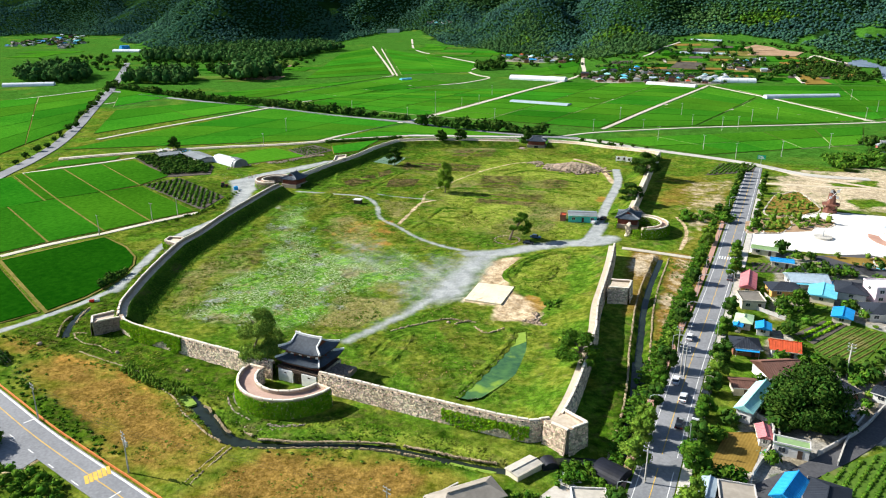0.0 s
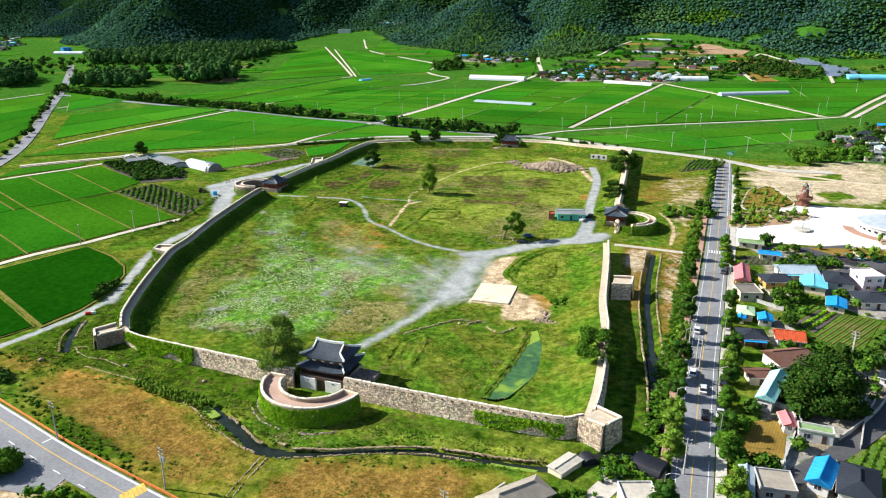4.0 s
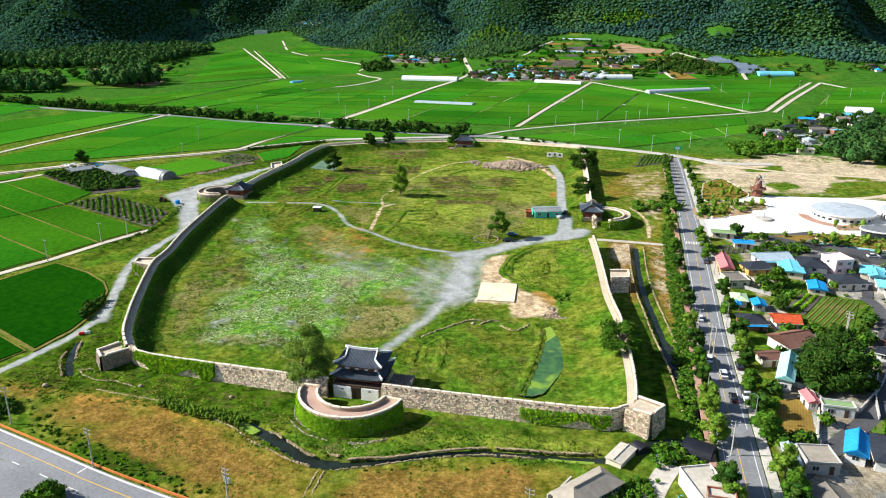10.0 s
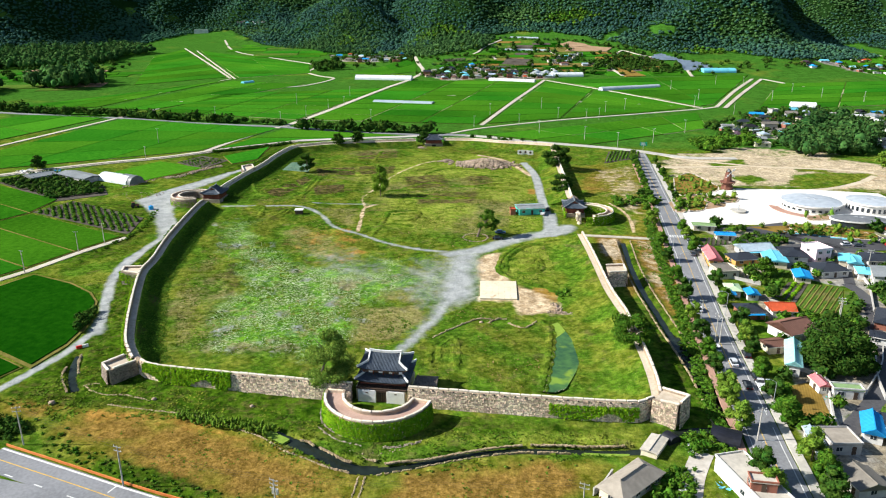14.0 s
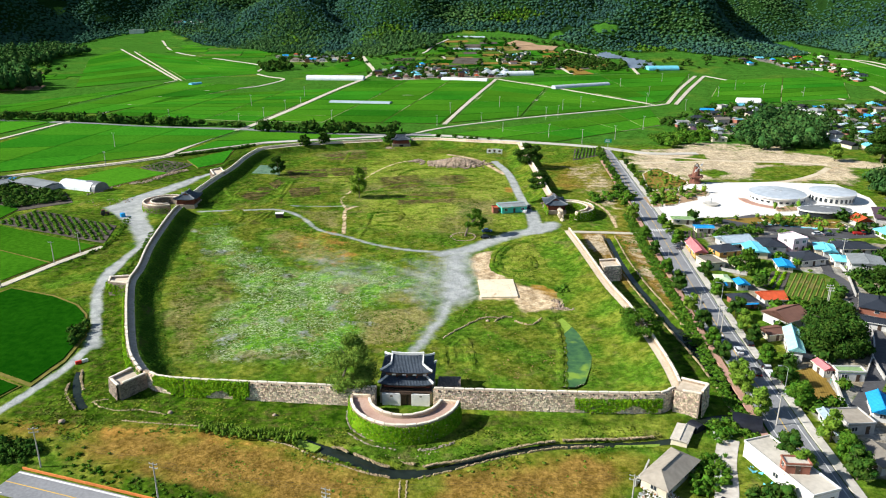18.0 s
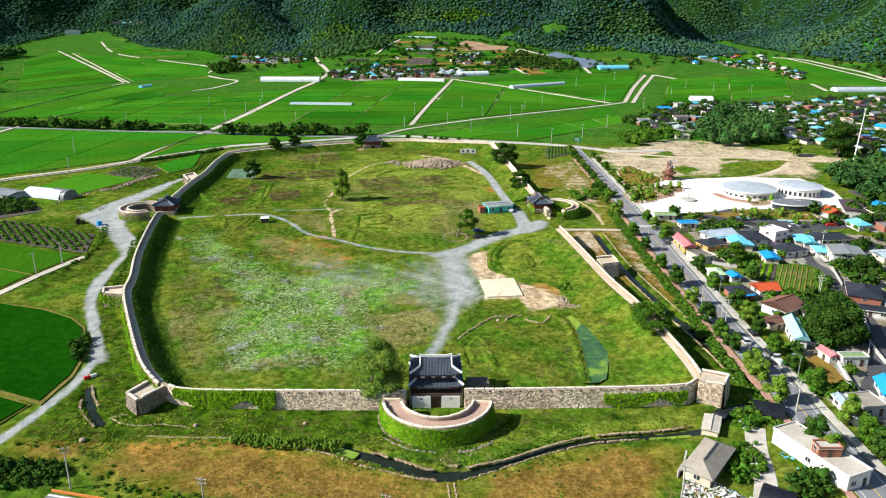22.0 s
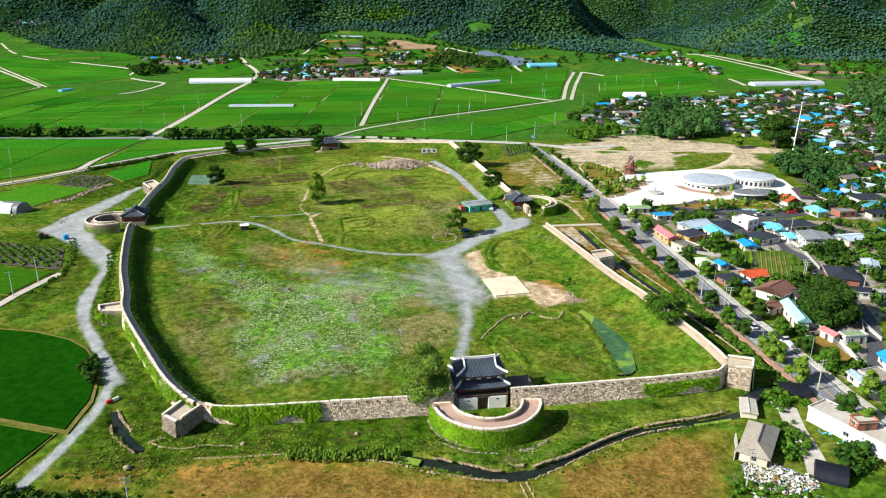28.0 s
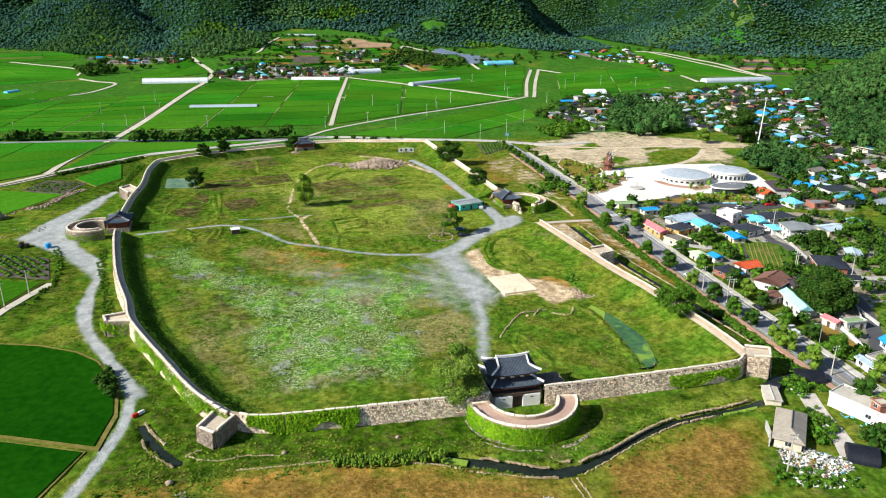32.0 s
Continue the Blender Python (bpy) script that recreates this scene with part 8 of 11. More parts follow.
house([(83.9, 84.8), (93.8, 84.4), (92.1, 79.3), (82.9, 79.6)], "cream", "green", "long low shed with a green roof", rise=0.4)


# ---- far hamlets ----
ROOF_MIX = ["navy"] * 6 + ["slate"] * 3 + ["grey"] * 2 + ["blue"] * 3 + ["cyan"] * 3 + ["steel"] * 4 + ["brown", "plum", "black", "black", "aqua", "red", "white", "white", "grey"]


def hamlet(poly, count, seed, label, smin=7.0, smax=12.0, name="farmhouse"):
    rng = np.random.default_rng(seed)
    rnd = random.Random(seed)
    xs, ys = [p[0] for p in poly], [p[1] for p in poly]
    put, tries = [], 0
    while len(put) < count and tries < count * 60:
        tries += 1
        x, y = rnd.uniform(min(xs), max(xs)), rnd.uniform(min(ys), max(ys))
        if inside(np.array(x), np.array(y), poly) < 3 or any(math.hypot(x - a, y - b) < 11.0 for a, b in put):
            continue
        put.append((x, y))
        w, d, a = rnd.uniform(smin, smax), rnd.uniform(5.6, 8.0), radians(rnd.choice((0, 90)) + rnd.uniform(-14, 14) + 8)
        c, s = math.cos(a), math.sin(a)
        quad = [(x + c * u * w / 2 - s * v * d / 2, y + s * u * w / 2 + c * v * d / 2) for u, v in ((-1, -1), (1, -1), (1, 1), (-1, 1))]
        k = rnd.choice(ROOF_MIX)
        style = rnd.choice(("gable", "hip", "hip", "gable", "flat"))
        ob = house(quad, rnd.choice(("white", "cream", "grey", "cream", "grey", "brick", "brick")), k, label % ROOF_WORD[k], style, rnd.choice((2.2, 2.3, 2.5)), rnd.uniform(1.1, 1.8), 0.5, False, 2 if rnd.random() < 0.1 else 1, name=name)
        D = d / 2 - 0.4
        for x0 in (-w * 0.25, w * 0.2):
            part("window", box(x0 - 0.7, -D - 0.05, 0.9, x0 + 0.7, -D + 0.02, 2.1), M["glass"], ob)
    return put


ROOF_WORD = {"aqua": "pale turquoise", "plum": "dark plum tile", "black": "black tile", "navy": "dark tile", "slate": "grey slate", "grey": "grey", "blue": "bright blue", "cyan": "sky-blue", "steel": "blue-grey metal", "red": "red", "brown": "brown", "white": "white", "orange": "orange tile", "green": "green"}
VILLAGE = [(142.5, 330.5), (178.0, 375.3), (232.3, 404.9), (298.7, 426.3), (361.1, 442.8), (415.3, 406.7), (388.1, 298.3), (314.4, 167.9), (259.5, 105.5), (235.3, 108.6), (253.7, 145.2), (252.2, 167.8), (270.7, 228.4), (241.1, 242.7), (230.7, 266.3), (261.1, 327.7), (257.4, 388.9), (213.6, 362.3), (161.7, 263.5), (144.0, 284.1)]
placed = hamlet(VILLAGE, 185, 301, "village house with a %s roof", name="house")
placed += hamlet([(296.0, 430.8), (373.3, 461.7), (459.2, 495.1), (462.0, 390.3), (413.5, 329.1), (327.6, 326.4), (267.7, 365.7)], 60, 313, "village house with a %s roof", name="house")
placed += hamlet([(183.4, 409.8), (235.3, 449.9), (292.1, 412.3), (236.3, 354.8), (190.0, 325.0)], 22, 314, "village house with a %s roof", name="house")
placed += hamlet([(200.0, 96.5), (253.9, 159.8), (259.5, 105.5), (210.6, 31.1), (197.9, 47.9)], 36, 302, "village house with a %s roof", name="house")
placed += hamlet([(162.0, 86.1), (184.0, 96.0), (211.4, 108.8), (213.9, 82.8), (195.1, 56.1), (165.7, 65.2)], 12, 309, "village house with a %s roof", 7.0, 11.0, name="house")
placed += hamlet([(-134.5, 641.3), (-124.6, 706.9), (-75.2, 719.3), (-2.6, 702.6), (32.1, 711.9), (35.4, 645.6), (-38.5, 623.6), (-102.9, 613.6)], 40, 303, "hamlet house with a %s roof", 6.5, 12.0)
placed += hamlet([(-315.9, 837.5), (-288.5, 895.2), (-216.5, 895.2), (-155.3, 796.9), (-156.5, 759.8), (-261.0, 795.9)], 26, 304, "hamlet house with a %s roof", 7.0, 13.0)
placed += hamlet([(16.8, 772.7), (46.4, 808.8), (61.2, 781.0), (46.3, 741.9), (24.8, 739.3)], 9, 305, "hamlet house with a %s roof")
placed += hamlet([(334.3, 793.8), (474.0, 935.0), (497.4, 881.3), (457.2, 655.9), (420.6, 617.4), (421.1, 724.7), (334.7, 751.6)], 36, 306, "hamlet house with a %s roof", 6.5, 12.0)
placed += hamlet([(-1341.3, 778.3), (-1393.6, 892.8), (-1487.9, 1015.8), (-1433.5, 1073.0), (-1195.1, 856.0), (-1104.3, 742.7), (-1217.4, 759.7), (-1284.0, 738.0)], 52, 307, "distant hamlet house with a %s roof", 8.0, 15.0)
placed += hamlet([(-101.7, 737.7), (-55.3, 718.1), (-33.5, 670.4), (-89.8, 661.1)], 8, 308, "hamlet house with a %s roof")
vx, vy = np.array([p[0] for p in placed]), np.array([p[1] for p in placed])
vr = np.random.default_rng(311)
vx, vy = np.concatenate([vx, vx, vx + 3, vx - 4, vx]), np.concatenate([vy, vy + 2, vy, vy, vy - 3])
keep = vr.uniform(0, 1, len(vx)) < 0.85
wood("garden_trees", vx[keep] + vr.uniform(5, 9, keep.sum()) * vr.choice([-1, 1], keep.sum()), vy[keep] + vr.uniform(3, 8, keep.sum()), vr, 4.2, 5.0, "leaf_dark", "garden trees and hedges among the village houses", 312, 9)


# ---- greenhouses, sheds, barns ----
def tunnel(a, b, width, height, material, label, name="greenhouse", ribs=True):
    """A long round-roofed house between two points."""
    A, B = Vector(a), Vector(b)
    L, ang = (B - A).length, math.degrees(math.atan2(B.y - A.y, B.x - A.x))
    mid = (A + B) / 2
    root = thing(name, mid.x, mid.y, float(base_z(mid.x, mid.y)) - 0.1, ang, label, "greenhouse")
    n = 12
    prof = [(width / 2 * math.cos(math.pi * k / n), height * math.sin(math.pi * k / n) ** 0.8) for k in range(n + 1)]
    v = [(x, y, z) for x in (-L / 2, L / 2) for y, z in prof]
    f = [(k, k + 1, n + 2 + k, n + 1 + k) for k in range(n)] + [tuple(range(n + 1))[::-1], tuple(range(n + 1, 2 * n + 2))]
    link("cover", mesh_from("cover", v, f, material, False), root)
    m = max(2, int(L / 9))
    if ribs:
        for k in range(m + 1):
            x = -L / 2 + L * k / m
            pts = [(x, y * 1.01, z * 1.012 + 0.03) for y, z in prof]
            vv, ff = [], []
            for p in pts:
                vv += [(p[0] - 0.12, p[1], p[2]), (p[0] + 0.12, p[1], p[2])]
            ff = [(2 * j, 2 * j + 1, 2 * j + 3, 2 * j + 2) for j in range(n)]
            link("hoop", mesh_from("hoop", vv, ff, M["steel"]), root)
    return root


tunnel(*[(-201.1, 609.0), (-135.1, 608.6)], 13.0, 5.0, M["film"], "long white plastic-covered greenhouse among paddies")
tunnel(*[(74.3, 544.2), (136.8, 582.1)], 8.0, 3.6, M["greysteel"], "long grey-blue greenhouse among paddies")
tunnel(*[(-46.4, 617.1), (5.9, 605.0)], 8.0, 3.2, M["film"], "long low white greenhouse at the hamlet")
for k in range(3):
    a = Vector((2.4, 656.9)) + Vector((11.0 * k, 2.0 * k))
    tunnel(tuple(a), tuple(a + Vector((4.0, 26.0))), 10.0, 5.5, M["film"], "white arched greenhouse bay at the hamlet")
tunnel(*[(24.3, 660.2), (60.2, 671.4)], 12.0, 5.0, M["film"], "white plastic greenhouse at the hamlet")
tunnel(*[(206.7, 716.5), (246.1, 724.3)], 16.0, 5.0, roofpaint("cyan"), "broad hall with a bright sky-blue roof", "storage_hall")
tunnel(*[(411.1, 526.3), (496.3, 528.0)], 14.0, 4.5, M["greysteel"], "very long grey-roofed greenhouse by the village")
tunnel(*[(-214.5, 126.1), (-194.7, 119.3)], 8.5, 4.2, M["film"], "white arched greenhouse beside a dark barn")
tunnel(*[(-200.3, 122.1), (-191.6, 118.6)], 8.8, 4.4, M["darkmetal"], "dark sheet-covered end bay of the greenhouse", "storage_tunnel", False)
tunnel(*[(-314.1, 547.1), (-307.0, 558.8)], 6.0, 2.6, roofpaint("cyan"), "small pale blue plastic tunnel in the fields")
tunnel(*[(-694.4, 327.8), (-655.1, 361.3)], 11.0, 4.0, M["film"], "long white plastic greenhouse beside a dark grove")
tunnel(*[(-977.7, 734.7), (-931.4, 750.3)], 16.0, 4.5, M["film"], "long white shed below the forest", "storage_hall")
tunnel(*[(-996.6, 765.5), (-992.5, 779.7)], 12.0, 8.0, roofpaint("blue"), "hall with a bright blue roof", "storage_hall")
tunnel(*[(-138.7, 436.6), (-82.9, 431.5)], 12.0, 1.8, M["net"], "long low netted greenhouse frame in the fields")
tunnel(*[(429.9, 451.9), (456.5, 466.2)], 10.0, 4.0, roofpaint("blue"), "hall with a bright blue roof", "storage_hall")
tunnel(*[(234.1, 455.9), (253.7, 453.9)], 14.0, 5.0, roofpaint("white"), "white hall at the edge of the village", "storage_hall")
for q, lab in (([(-241.9, 124.7), (-237.2, 133.8), (-215.2, 123.9), (-218.0, 113.2)], "long grey barn roof beside the orchard"), ([(-257.2, 118.4), (-249.6, 130.5), (-241.3, 123.7), (-247.4, 112.3)], "low white and grey farm shed")):
    house(q, "grey", "grey", lab, rise=0.9, near=False)
tunnel(*[(47.4, -105.0), (52.6, -108.7)], 6.5, 2.6, M["black_net"], "round shed covered with black shade cloth", "storage_tunnel", False)
tunnel(*[(60.7, -72.3), (66.9, -74.5)], 6.0, 2.3, M["black_net"], "round shed covered with black shade cloth", "storage_tunnel", False)
tunnel(*[(50.2, -74.6), (52.0, -77.0)], 3.6, 1.8, M["black_net"], "small tunnel covered with black shade cloth", "storage_tunnel", False)

# ---- plaza ----
slab("plaza", [(max(x, 83.0), y) for x, y in [(70.0, 94.2), (81.7, 113.0), (96.1, 139.1), (114.6, 153.2), (139.1, 155.0), (155.9, 157.1), (186.4, 153.6), (191.1, 128.0), (183.4, 99.6), (165.7, 93.0), (136.9, 95.6), (110.6, 91.2), (89.5, 88.4), (71.4, 80.7)]], M["plaza"], 0.14, 0.5, "broad white paved plaza in bright sun", "plaza", "structure")
slab("car_park", [(104.7, 86.3), (123.4, 96.0), (135.3, 92.1), (166.6, 80.1), (167.5, 68.2), (150.4, 64.9), (119.0, 73.6), (108.9, 74.0)], M["asphalt_new"], 0.16, 0.5, "dark asphalt car park with blue bays", "car park", "structure")
for k in range(6):
    p = Vector((123.2, 83.2)).lerp(Vector((144.2, 77.6)), k / 5)
    slab("parking_bay", [(p.x - 2.0, p.y - 1.0), (p.x + 2.0, p.y - 1.0), (p.x + 2.0, p.y + 2.4), (p.x - 2.0, p.y + 2.4)], roofpaint("cyan"), 0.20, 0.03, "pale blue painted parking bay", "parking bay", group="parking bays")


def round_hall(x, y, R, h, label, squash=1.0, roof_skin="greysteel", skin="white"):
    root = thing("round_hall", x, y, gz(x, y), 0, label, "hall")
    root.matrix_basis = root.matrix_basis @ Matrix.Diagonal((1, squash, 1, 1))
    part("wall", tube((0, 0, -0.3), (0, 0, h), R * 0.93, None, 48), wallpaint("white") if skin == "white" else M["glass"], root, skin + " curved wall")
    bm = bmesh.new()
    bm_tube(bm, (0, 0, h), (0, 0, h + 0.6), R, R, 64)
    part("roof_rim", bm, M["white"], root, "white roof edge")
    v, f = [(0, 0, h + 1.5)], []
    for ring, (q, z) in enumerate(((0.33, h + 1.4), (0.66, h + 1.15), (0.97, h + 0.63))):
        v += [(R * q * math.cos(6.2832 * k / 48), R * q * math.sin(6.2832 * k / 48), z) for k in range(48)]
        for k in range(48):
            j = (k + 1) % 48
            f.append((0, 1 + k, 1 + j) if ring == 0 else (1 + 48 * ring - 48 + k, 1 + 48 * ring + k, 1 + 48 * ring + j, 1 + 48 * ring - 48 + j))
    roof = link("roof", mesh_from("roof", v, f, M[roof_skin]), root, "pale grey-blue metal roof" if skin == "white" else "dark grey metal roof")
    for k in range(24):
        a = 6.2832 * k / 24
        part("seam", tube((R * 0.1 * math.cos(a), R * 0.1 * math.sin(a), h + 1.5), (R * 0.97 * math.cos(a), R * 0.97 * math.sin(a), h + 0.68), 0.06, None, 4), M["steel"], roof)
    for k in range(14):
        a = radians(180 + 13 * k)
        win = link("window", mesh_from("window", [(R * 0.94 * math.cos(a + o), R * 0.94 * math.sin(a + o), z) for o, z in ((-.06, .8), (.06, .8), (.06, h - 1.2), (-.06, h - 1.2))], [(0, 1, 2, 3)], M["glass"]), root)
    return root


round_hall(144.3, 123.0, 13.4, 2.9, "round white hall with a pale metal roof")
round_hall(170.3, 123.0, 10.8, 3.9, "taller round white hall with a pale metal roof")
round_hall(*(155.8, 97.2), 12.0, 2.4, "low oval annex with a dark roof and glass wall", 0.52, "darkmetal", "dark glass")
house([(181.3, 103.0), (187.1, 102.2), (183.2, 83.4), (169.9, 84.1)], "grey", "plum", "low angular pavilion with a dark roof", rise=0.6, near=False)
slab("terrace_ring", [(144.3 + 18.5 * math.cos(radians(a)), 121.0 + 17 * math.sin(radians(a))) for a in range(170, 300, 10)] + [(144.3 + 14.5 * math.cos(radians(a)), 122.0 + 14.2 * math.sin(radians(a))) for a in range(290, 170, -10)], M["redpave"], 0.3, 0.3, "curved red-brown paved terrace", "terrace", "structure")


def windmill(x, y):
    g = thing("windmill_tower", x, y, gz(x, y), 20, "rusty brown ornamental windmill tower on the plaza edge", "tower")
    part("plinth", tube((0, 0, -0.3), (0, 0, 1.4), 3.2, 3.0, 8), M["rust"], g, "brown octagonal plinth")
    part("gallery", tube((0, 0, 3.6), (0, 0, 4.1), 3.9, 3.9, 8), M["rust"], g, "projecting gallery deck")
    for k in range(8):
        a = 6.2832 * k / 8
        part("bracket", tube((2.2 * math.cos(a), 2.2 * math.sin(a), 1.4), (3.6 * math.cos(a), 3.6 * math.sin(a), 3.7), 0.14), M["rust"], g)
        part("rail_post", tube((3.7 * math.cos(a), 3.7 * math.sin(a), 4.1), (3.7 * math.cos(a), 3.7 * math.sin(a), 5.1), 0.07), M["rust"], g)
    part("tower_body", tube((0, 0, 1.4), (0, 0, 9.0), 2.3, 1.4, 8), M["rust"], g, "tapered brown tower")
    part("cap", tube((0, 0, 9.0), (0, 0, 10.6), 1.55, 0.3, 8), M["darkwood"], g, "pointed dark cap")
    for k in range(4):
        a = radians(45 + 90 * k)
        part("sail", bm_box(tube((0, -1.7, 8.7), (3.6 * math.cos(a), -1.8, 8.7 + 3.6 * math.sin(a)), 0.1), min(1.2 * math.cos(a), 2.8 * math.cos(a)), -1.86, min(8.7 + 1.2 * math.sin(a), 8.7 + 2.8 * math.sin(a)), max(1.2 * math.cos(a), 2.8 * math.cos(a)), -1.8, max(8.7 + 1.2 * math.sin(a), 8.7 + 2.8 * math.sin(a))), M["white"], g, "pale lattice sail")
    return g


windmill(113.2, 152.6)


# ---- fields and plots beyond the paddies ----
PLOT = [("rice", "bright green paddy plot on the slope"), ("verge", "grassy fallow plot on the slope"), ("earth", "bare brown plot on the slope"), ("rice", "bright green paddy plot on the slope"), ("soil", "dark tilled plot on the slope"), ("verge", "grassy fallow plot on the slope")]


def patchwork(poly, cu, cv, turn, seed, keep=0.75, mix=PLOT):
    rnd = random.Random(seed)
    c, s = math.cos(radians(turn)), math.sin(radians(turn))
    loc = [(x * c + y * s, -x * s + y * c) for x, y in poly]
    u0, u1, v0, v1 = min(p[0] for p in loc), max(p[0] for p in loc), min(p[1] for p in loc), max(p[1] for p in loc)
    v = v0
    while v < v1:
        h = cv * rnd.uniform(0.7, 1.3)
        u = u0 + rnd.uniform(-cu, 0)
        while u < u1:
            w = cu * rnd.uniform(0.6, 1.5)
            mid = ((u + w / 2) * c - (v + h / 2) * s, (u + w / 2) * s + (v + h / 2) * c)
            if inside(np.array(mid[0]), np.array(mid[1]), poly) > min(w, h) * 0.35 and rnd.random() < keep:
                q = [(u + 1, v + 1), (u + w - 1, v + 1), (u + w - 1, v + h - 1), (u + 1, v + h - 1)]
                m, lab = rnd.choice(mix)
                slab("field_plot", [(a * c - b * s, a * s + b * c) for a, b in q], M[m], 0.5, 1.6, lab, "field plot", group="field plots")
            u += w
        v += h


RICEMIX = [("rice", "dense bright green rice paddy")] * 5 + [("verge", "grassy fallow plot between the paddies")]
HILLMIX = [("verge", "grassy fallow plot on the slope"), ("rice", "bright green crop plot on the slope"), ("verge", "grassy fallow plot on the slope"), ("straw", "ochre stubble plot on the slope"), ("rice_dark", "dark green crop plot on the slope"), ("soil", "dark tilled plot on the slope"), ("bund", "weedy brown-green plot on the slope")]
patchwork([(-138.1, 736.2), (-124.8, 798.5), (-82.8, 801.4), (-44.3, 902.4), (32.1, 900.3), (80.2, 868.9), (156.4, 799.4), (185.4, 731.2), (131.1, 680.6), (5.3, 701.2), (-108.4, 720.7)], 30, 15, 6, 401, 0.85, HILLMIX)
for outline, skin, words in (([(34.9, 878.9), (49.1, 899.2), (69.2, 885.3), (79.9, 865.9), (45.9, 856.9)], "earth", "bare orange-brown field on the slope"), ([(42.1, 829.9), (47.3, 853.8), (79.9, 865.9), (108.0, 856.4), (98.9, 830.1)], "earth", "bare orange-brown field on the slope"),
                             ([(98.7, 729.0), (118.3, 735.2), (135.9, 679.7), (111.3, 668.8)], "straw", "ochre three-cornered field at the foot of the slope"), ([(-40.6, 741.7), (-36.7, 778.2), (-2.6, 774.6), (1.2, 738.0)], "soil", "dark tilled field above the hamlet")):
    slab("field_plot", outline, M[skin], 0.75, 1.6, words, "field plot", group="field plots")
tunnel((-41.9, 835.8), (17.3, 831.4), 9.0, 2.2, M["net"], "long grey-blue netted greenhouse on the slope")
tunnel((-40.0, 929.6), (3.0, 919.9), 5.0, 2.0, M["net"], "low grey netted frame on the slope")
for line, width in (([(92.0, 763.7), (98.7, 729.0), (108.9, 675.3)], 3.6), ([(108.3, 798.2), (120.2, 836.3), (138.9, 814.9), (156.4, 799.4)], 3.0), ([(-84.4, 801.4), (-79.4, 813.7), (-71.0, 856.5), (-52.0, 905.0)], 3.2), ([(17.5, 834.5), (26.6, 812.7), (37.1, 793.7)], 3.2),
                    ([(191.5, 751.5), (190.6, 714.3), (189.1, 677.2)], 3.6), ([(-57.3, 793.2), (-50.3, 769.0)], 3.0), ([(516.9, 891.5), (547.1, 855.5), (544.4, 763.6), (543.7, 700.6), (528.6, 627.7), (516.2, 555.8)], 4.0)):
    ribbon("hill_track", line, width, M["track"], 1.0, 8.0, label="pale concrete track between hill fields", category="track")


def solar_field(poly, seed):
    """Tilted rows of panels on posts, joined, on a hillside."""
    v, f = [], []
    xs, ys = [p[0] for p in poly], [p[1] for p in poly]
    for y in np.arange(min(ys), max(ys), 5.0):
        for x in np.arange(min(xs), max(xs), 4.2):
            if inside(np.array(x), np.array(y), poly) < 1.0:
                continue
            z, b = float(base_z(x, y)) + 0.9, len(v)
            for top in (0.0, -0.12):
                v += [(x - 2, y - 1.6, z + top), (x + 2, y - 1.6, z + top), (x + 2, y + 1.6, z + 1.5 + top), (x - 2, y + 1.6, z + 1.5 + top)]
            f += [(b, b + 1, b + 2, b + 3), (b + 7, b + 6, b + 5, b + 4)] + [(b + i, b + 4 + i, b + 4 + (i + 1) % 4, b + (i + 1) % 4) for i in range(4)]
            for px, py, h in ((x - 1.2, y - 1.2, 0.1), (x + 1.2, y + 1.2, 1.2)):
                c = len(v)
                v += [(px + a, py + d, z + e) for e in (-1.6, h) for a, d in ((-.1, -.1), (.1, -.1), (.1, .1), (-.1, .1))]
                f += [(c + i, c + (i + 1) % 4, c + 4 + (i + 1) % 4, c + 4 + i) for i in range(4)]
    return tagged(link("solar_field", mesh_from("solar_field", v, f, M["panel"])), "grey-blue rows of solar panels on the hillside", "solar panels", kind="stuff")


solar_field([(154.0, 799.4), (171.0, 823.2), (190.0, 792.8), (184.9, 779.3), (160.8, 784.0)], 1)
solar_field([(185.7, 788.9), (208.0, 781.8), (227.8, 752.2), (216.5, 728.8), (186.0, 719.4), (184.7, 749.8)], 2)
house([(-669.7, 1158.0), (-643.2, 1163.9), (-645.0, 1172.0), (-671.5, 1166.0)], "white", "white", "long white building at the valley head", "flat", h=3.6, storeys=2, near=False)
for quad, walls, roof, words in (([(47.5, 793.0), (57.0, 796.0), (55.0, 803.0), (46.0, 800.0)], "white", "white", "white flat-roofed house on the slope"), ([(58.5, 797.5), (66.0, 800.0), (64.0, 807.0), (57.0, 804.5)], "white", "grey", "white house on the slope"),
                                 ([(36.0, 739.5), (45.5, 741.0), (44.5, 748.5), (35.0, 747.0)], "pink", "brown", "pale pink house on the slope"), ([(62.5, 737.0), (70.5, 738.5), (69.5, 745.5), (61.5, 744.0)], "white", "steel", "white house with a metal roof on the slope")):
    house(quad, walls, roof, words, "flat" if roof == "white" else "gable", 2.8, 1.3, near=False)
hamlet([(-615.0, 1205.0), (-592.0, 1228.0), (-528.0, 1195.0), (-520.0, 1172.0), (-570.0, 1196.0)], 8, 313, "small hillside house with a %s roof", 7.0, 12.0)
grove([(81.1, 768.1), (150.4, 788.2), (181.8, 732.0), (164.1, 701.8), (123.2, 719.0), (102.8, 731.5)], 5.2, 2.8, 4.8, "leaf_dark", "dark green orchard trees on the slope", 427, 6, "hill_orchard")
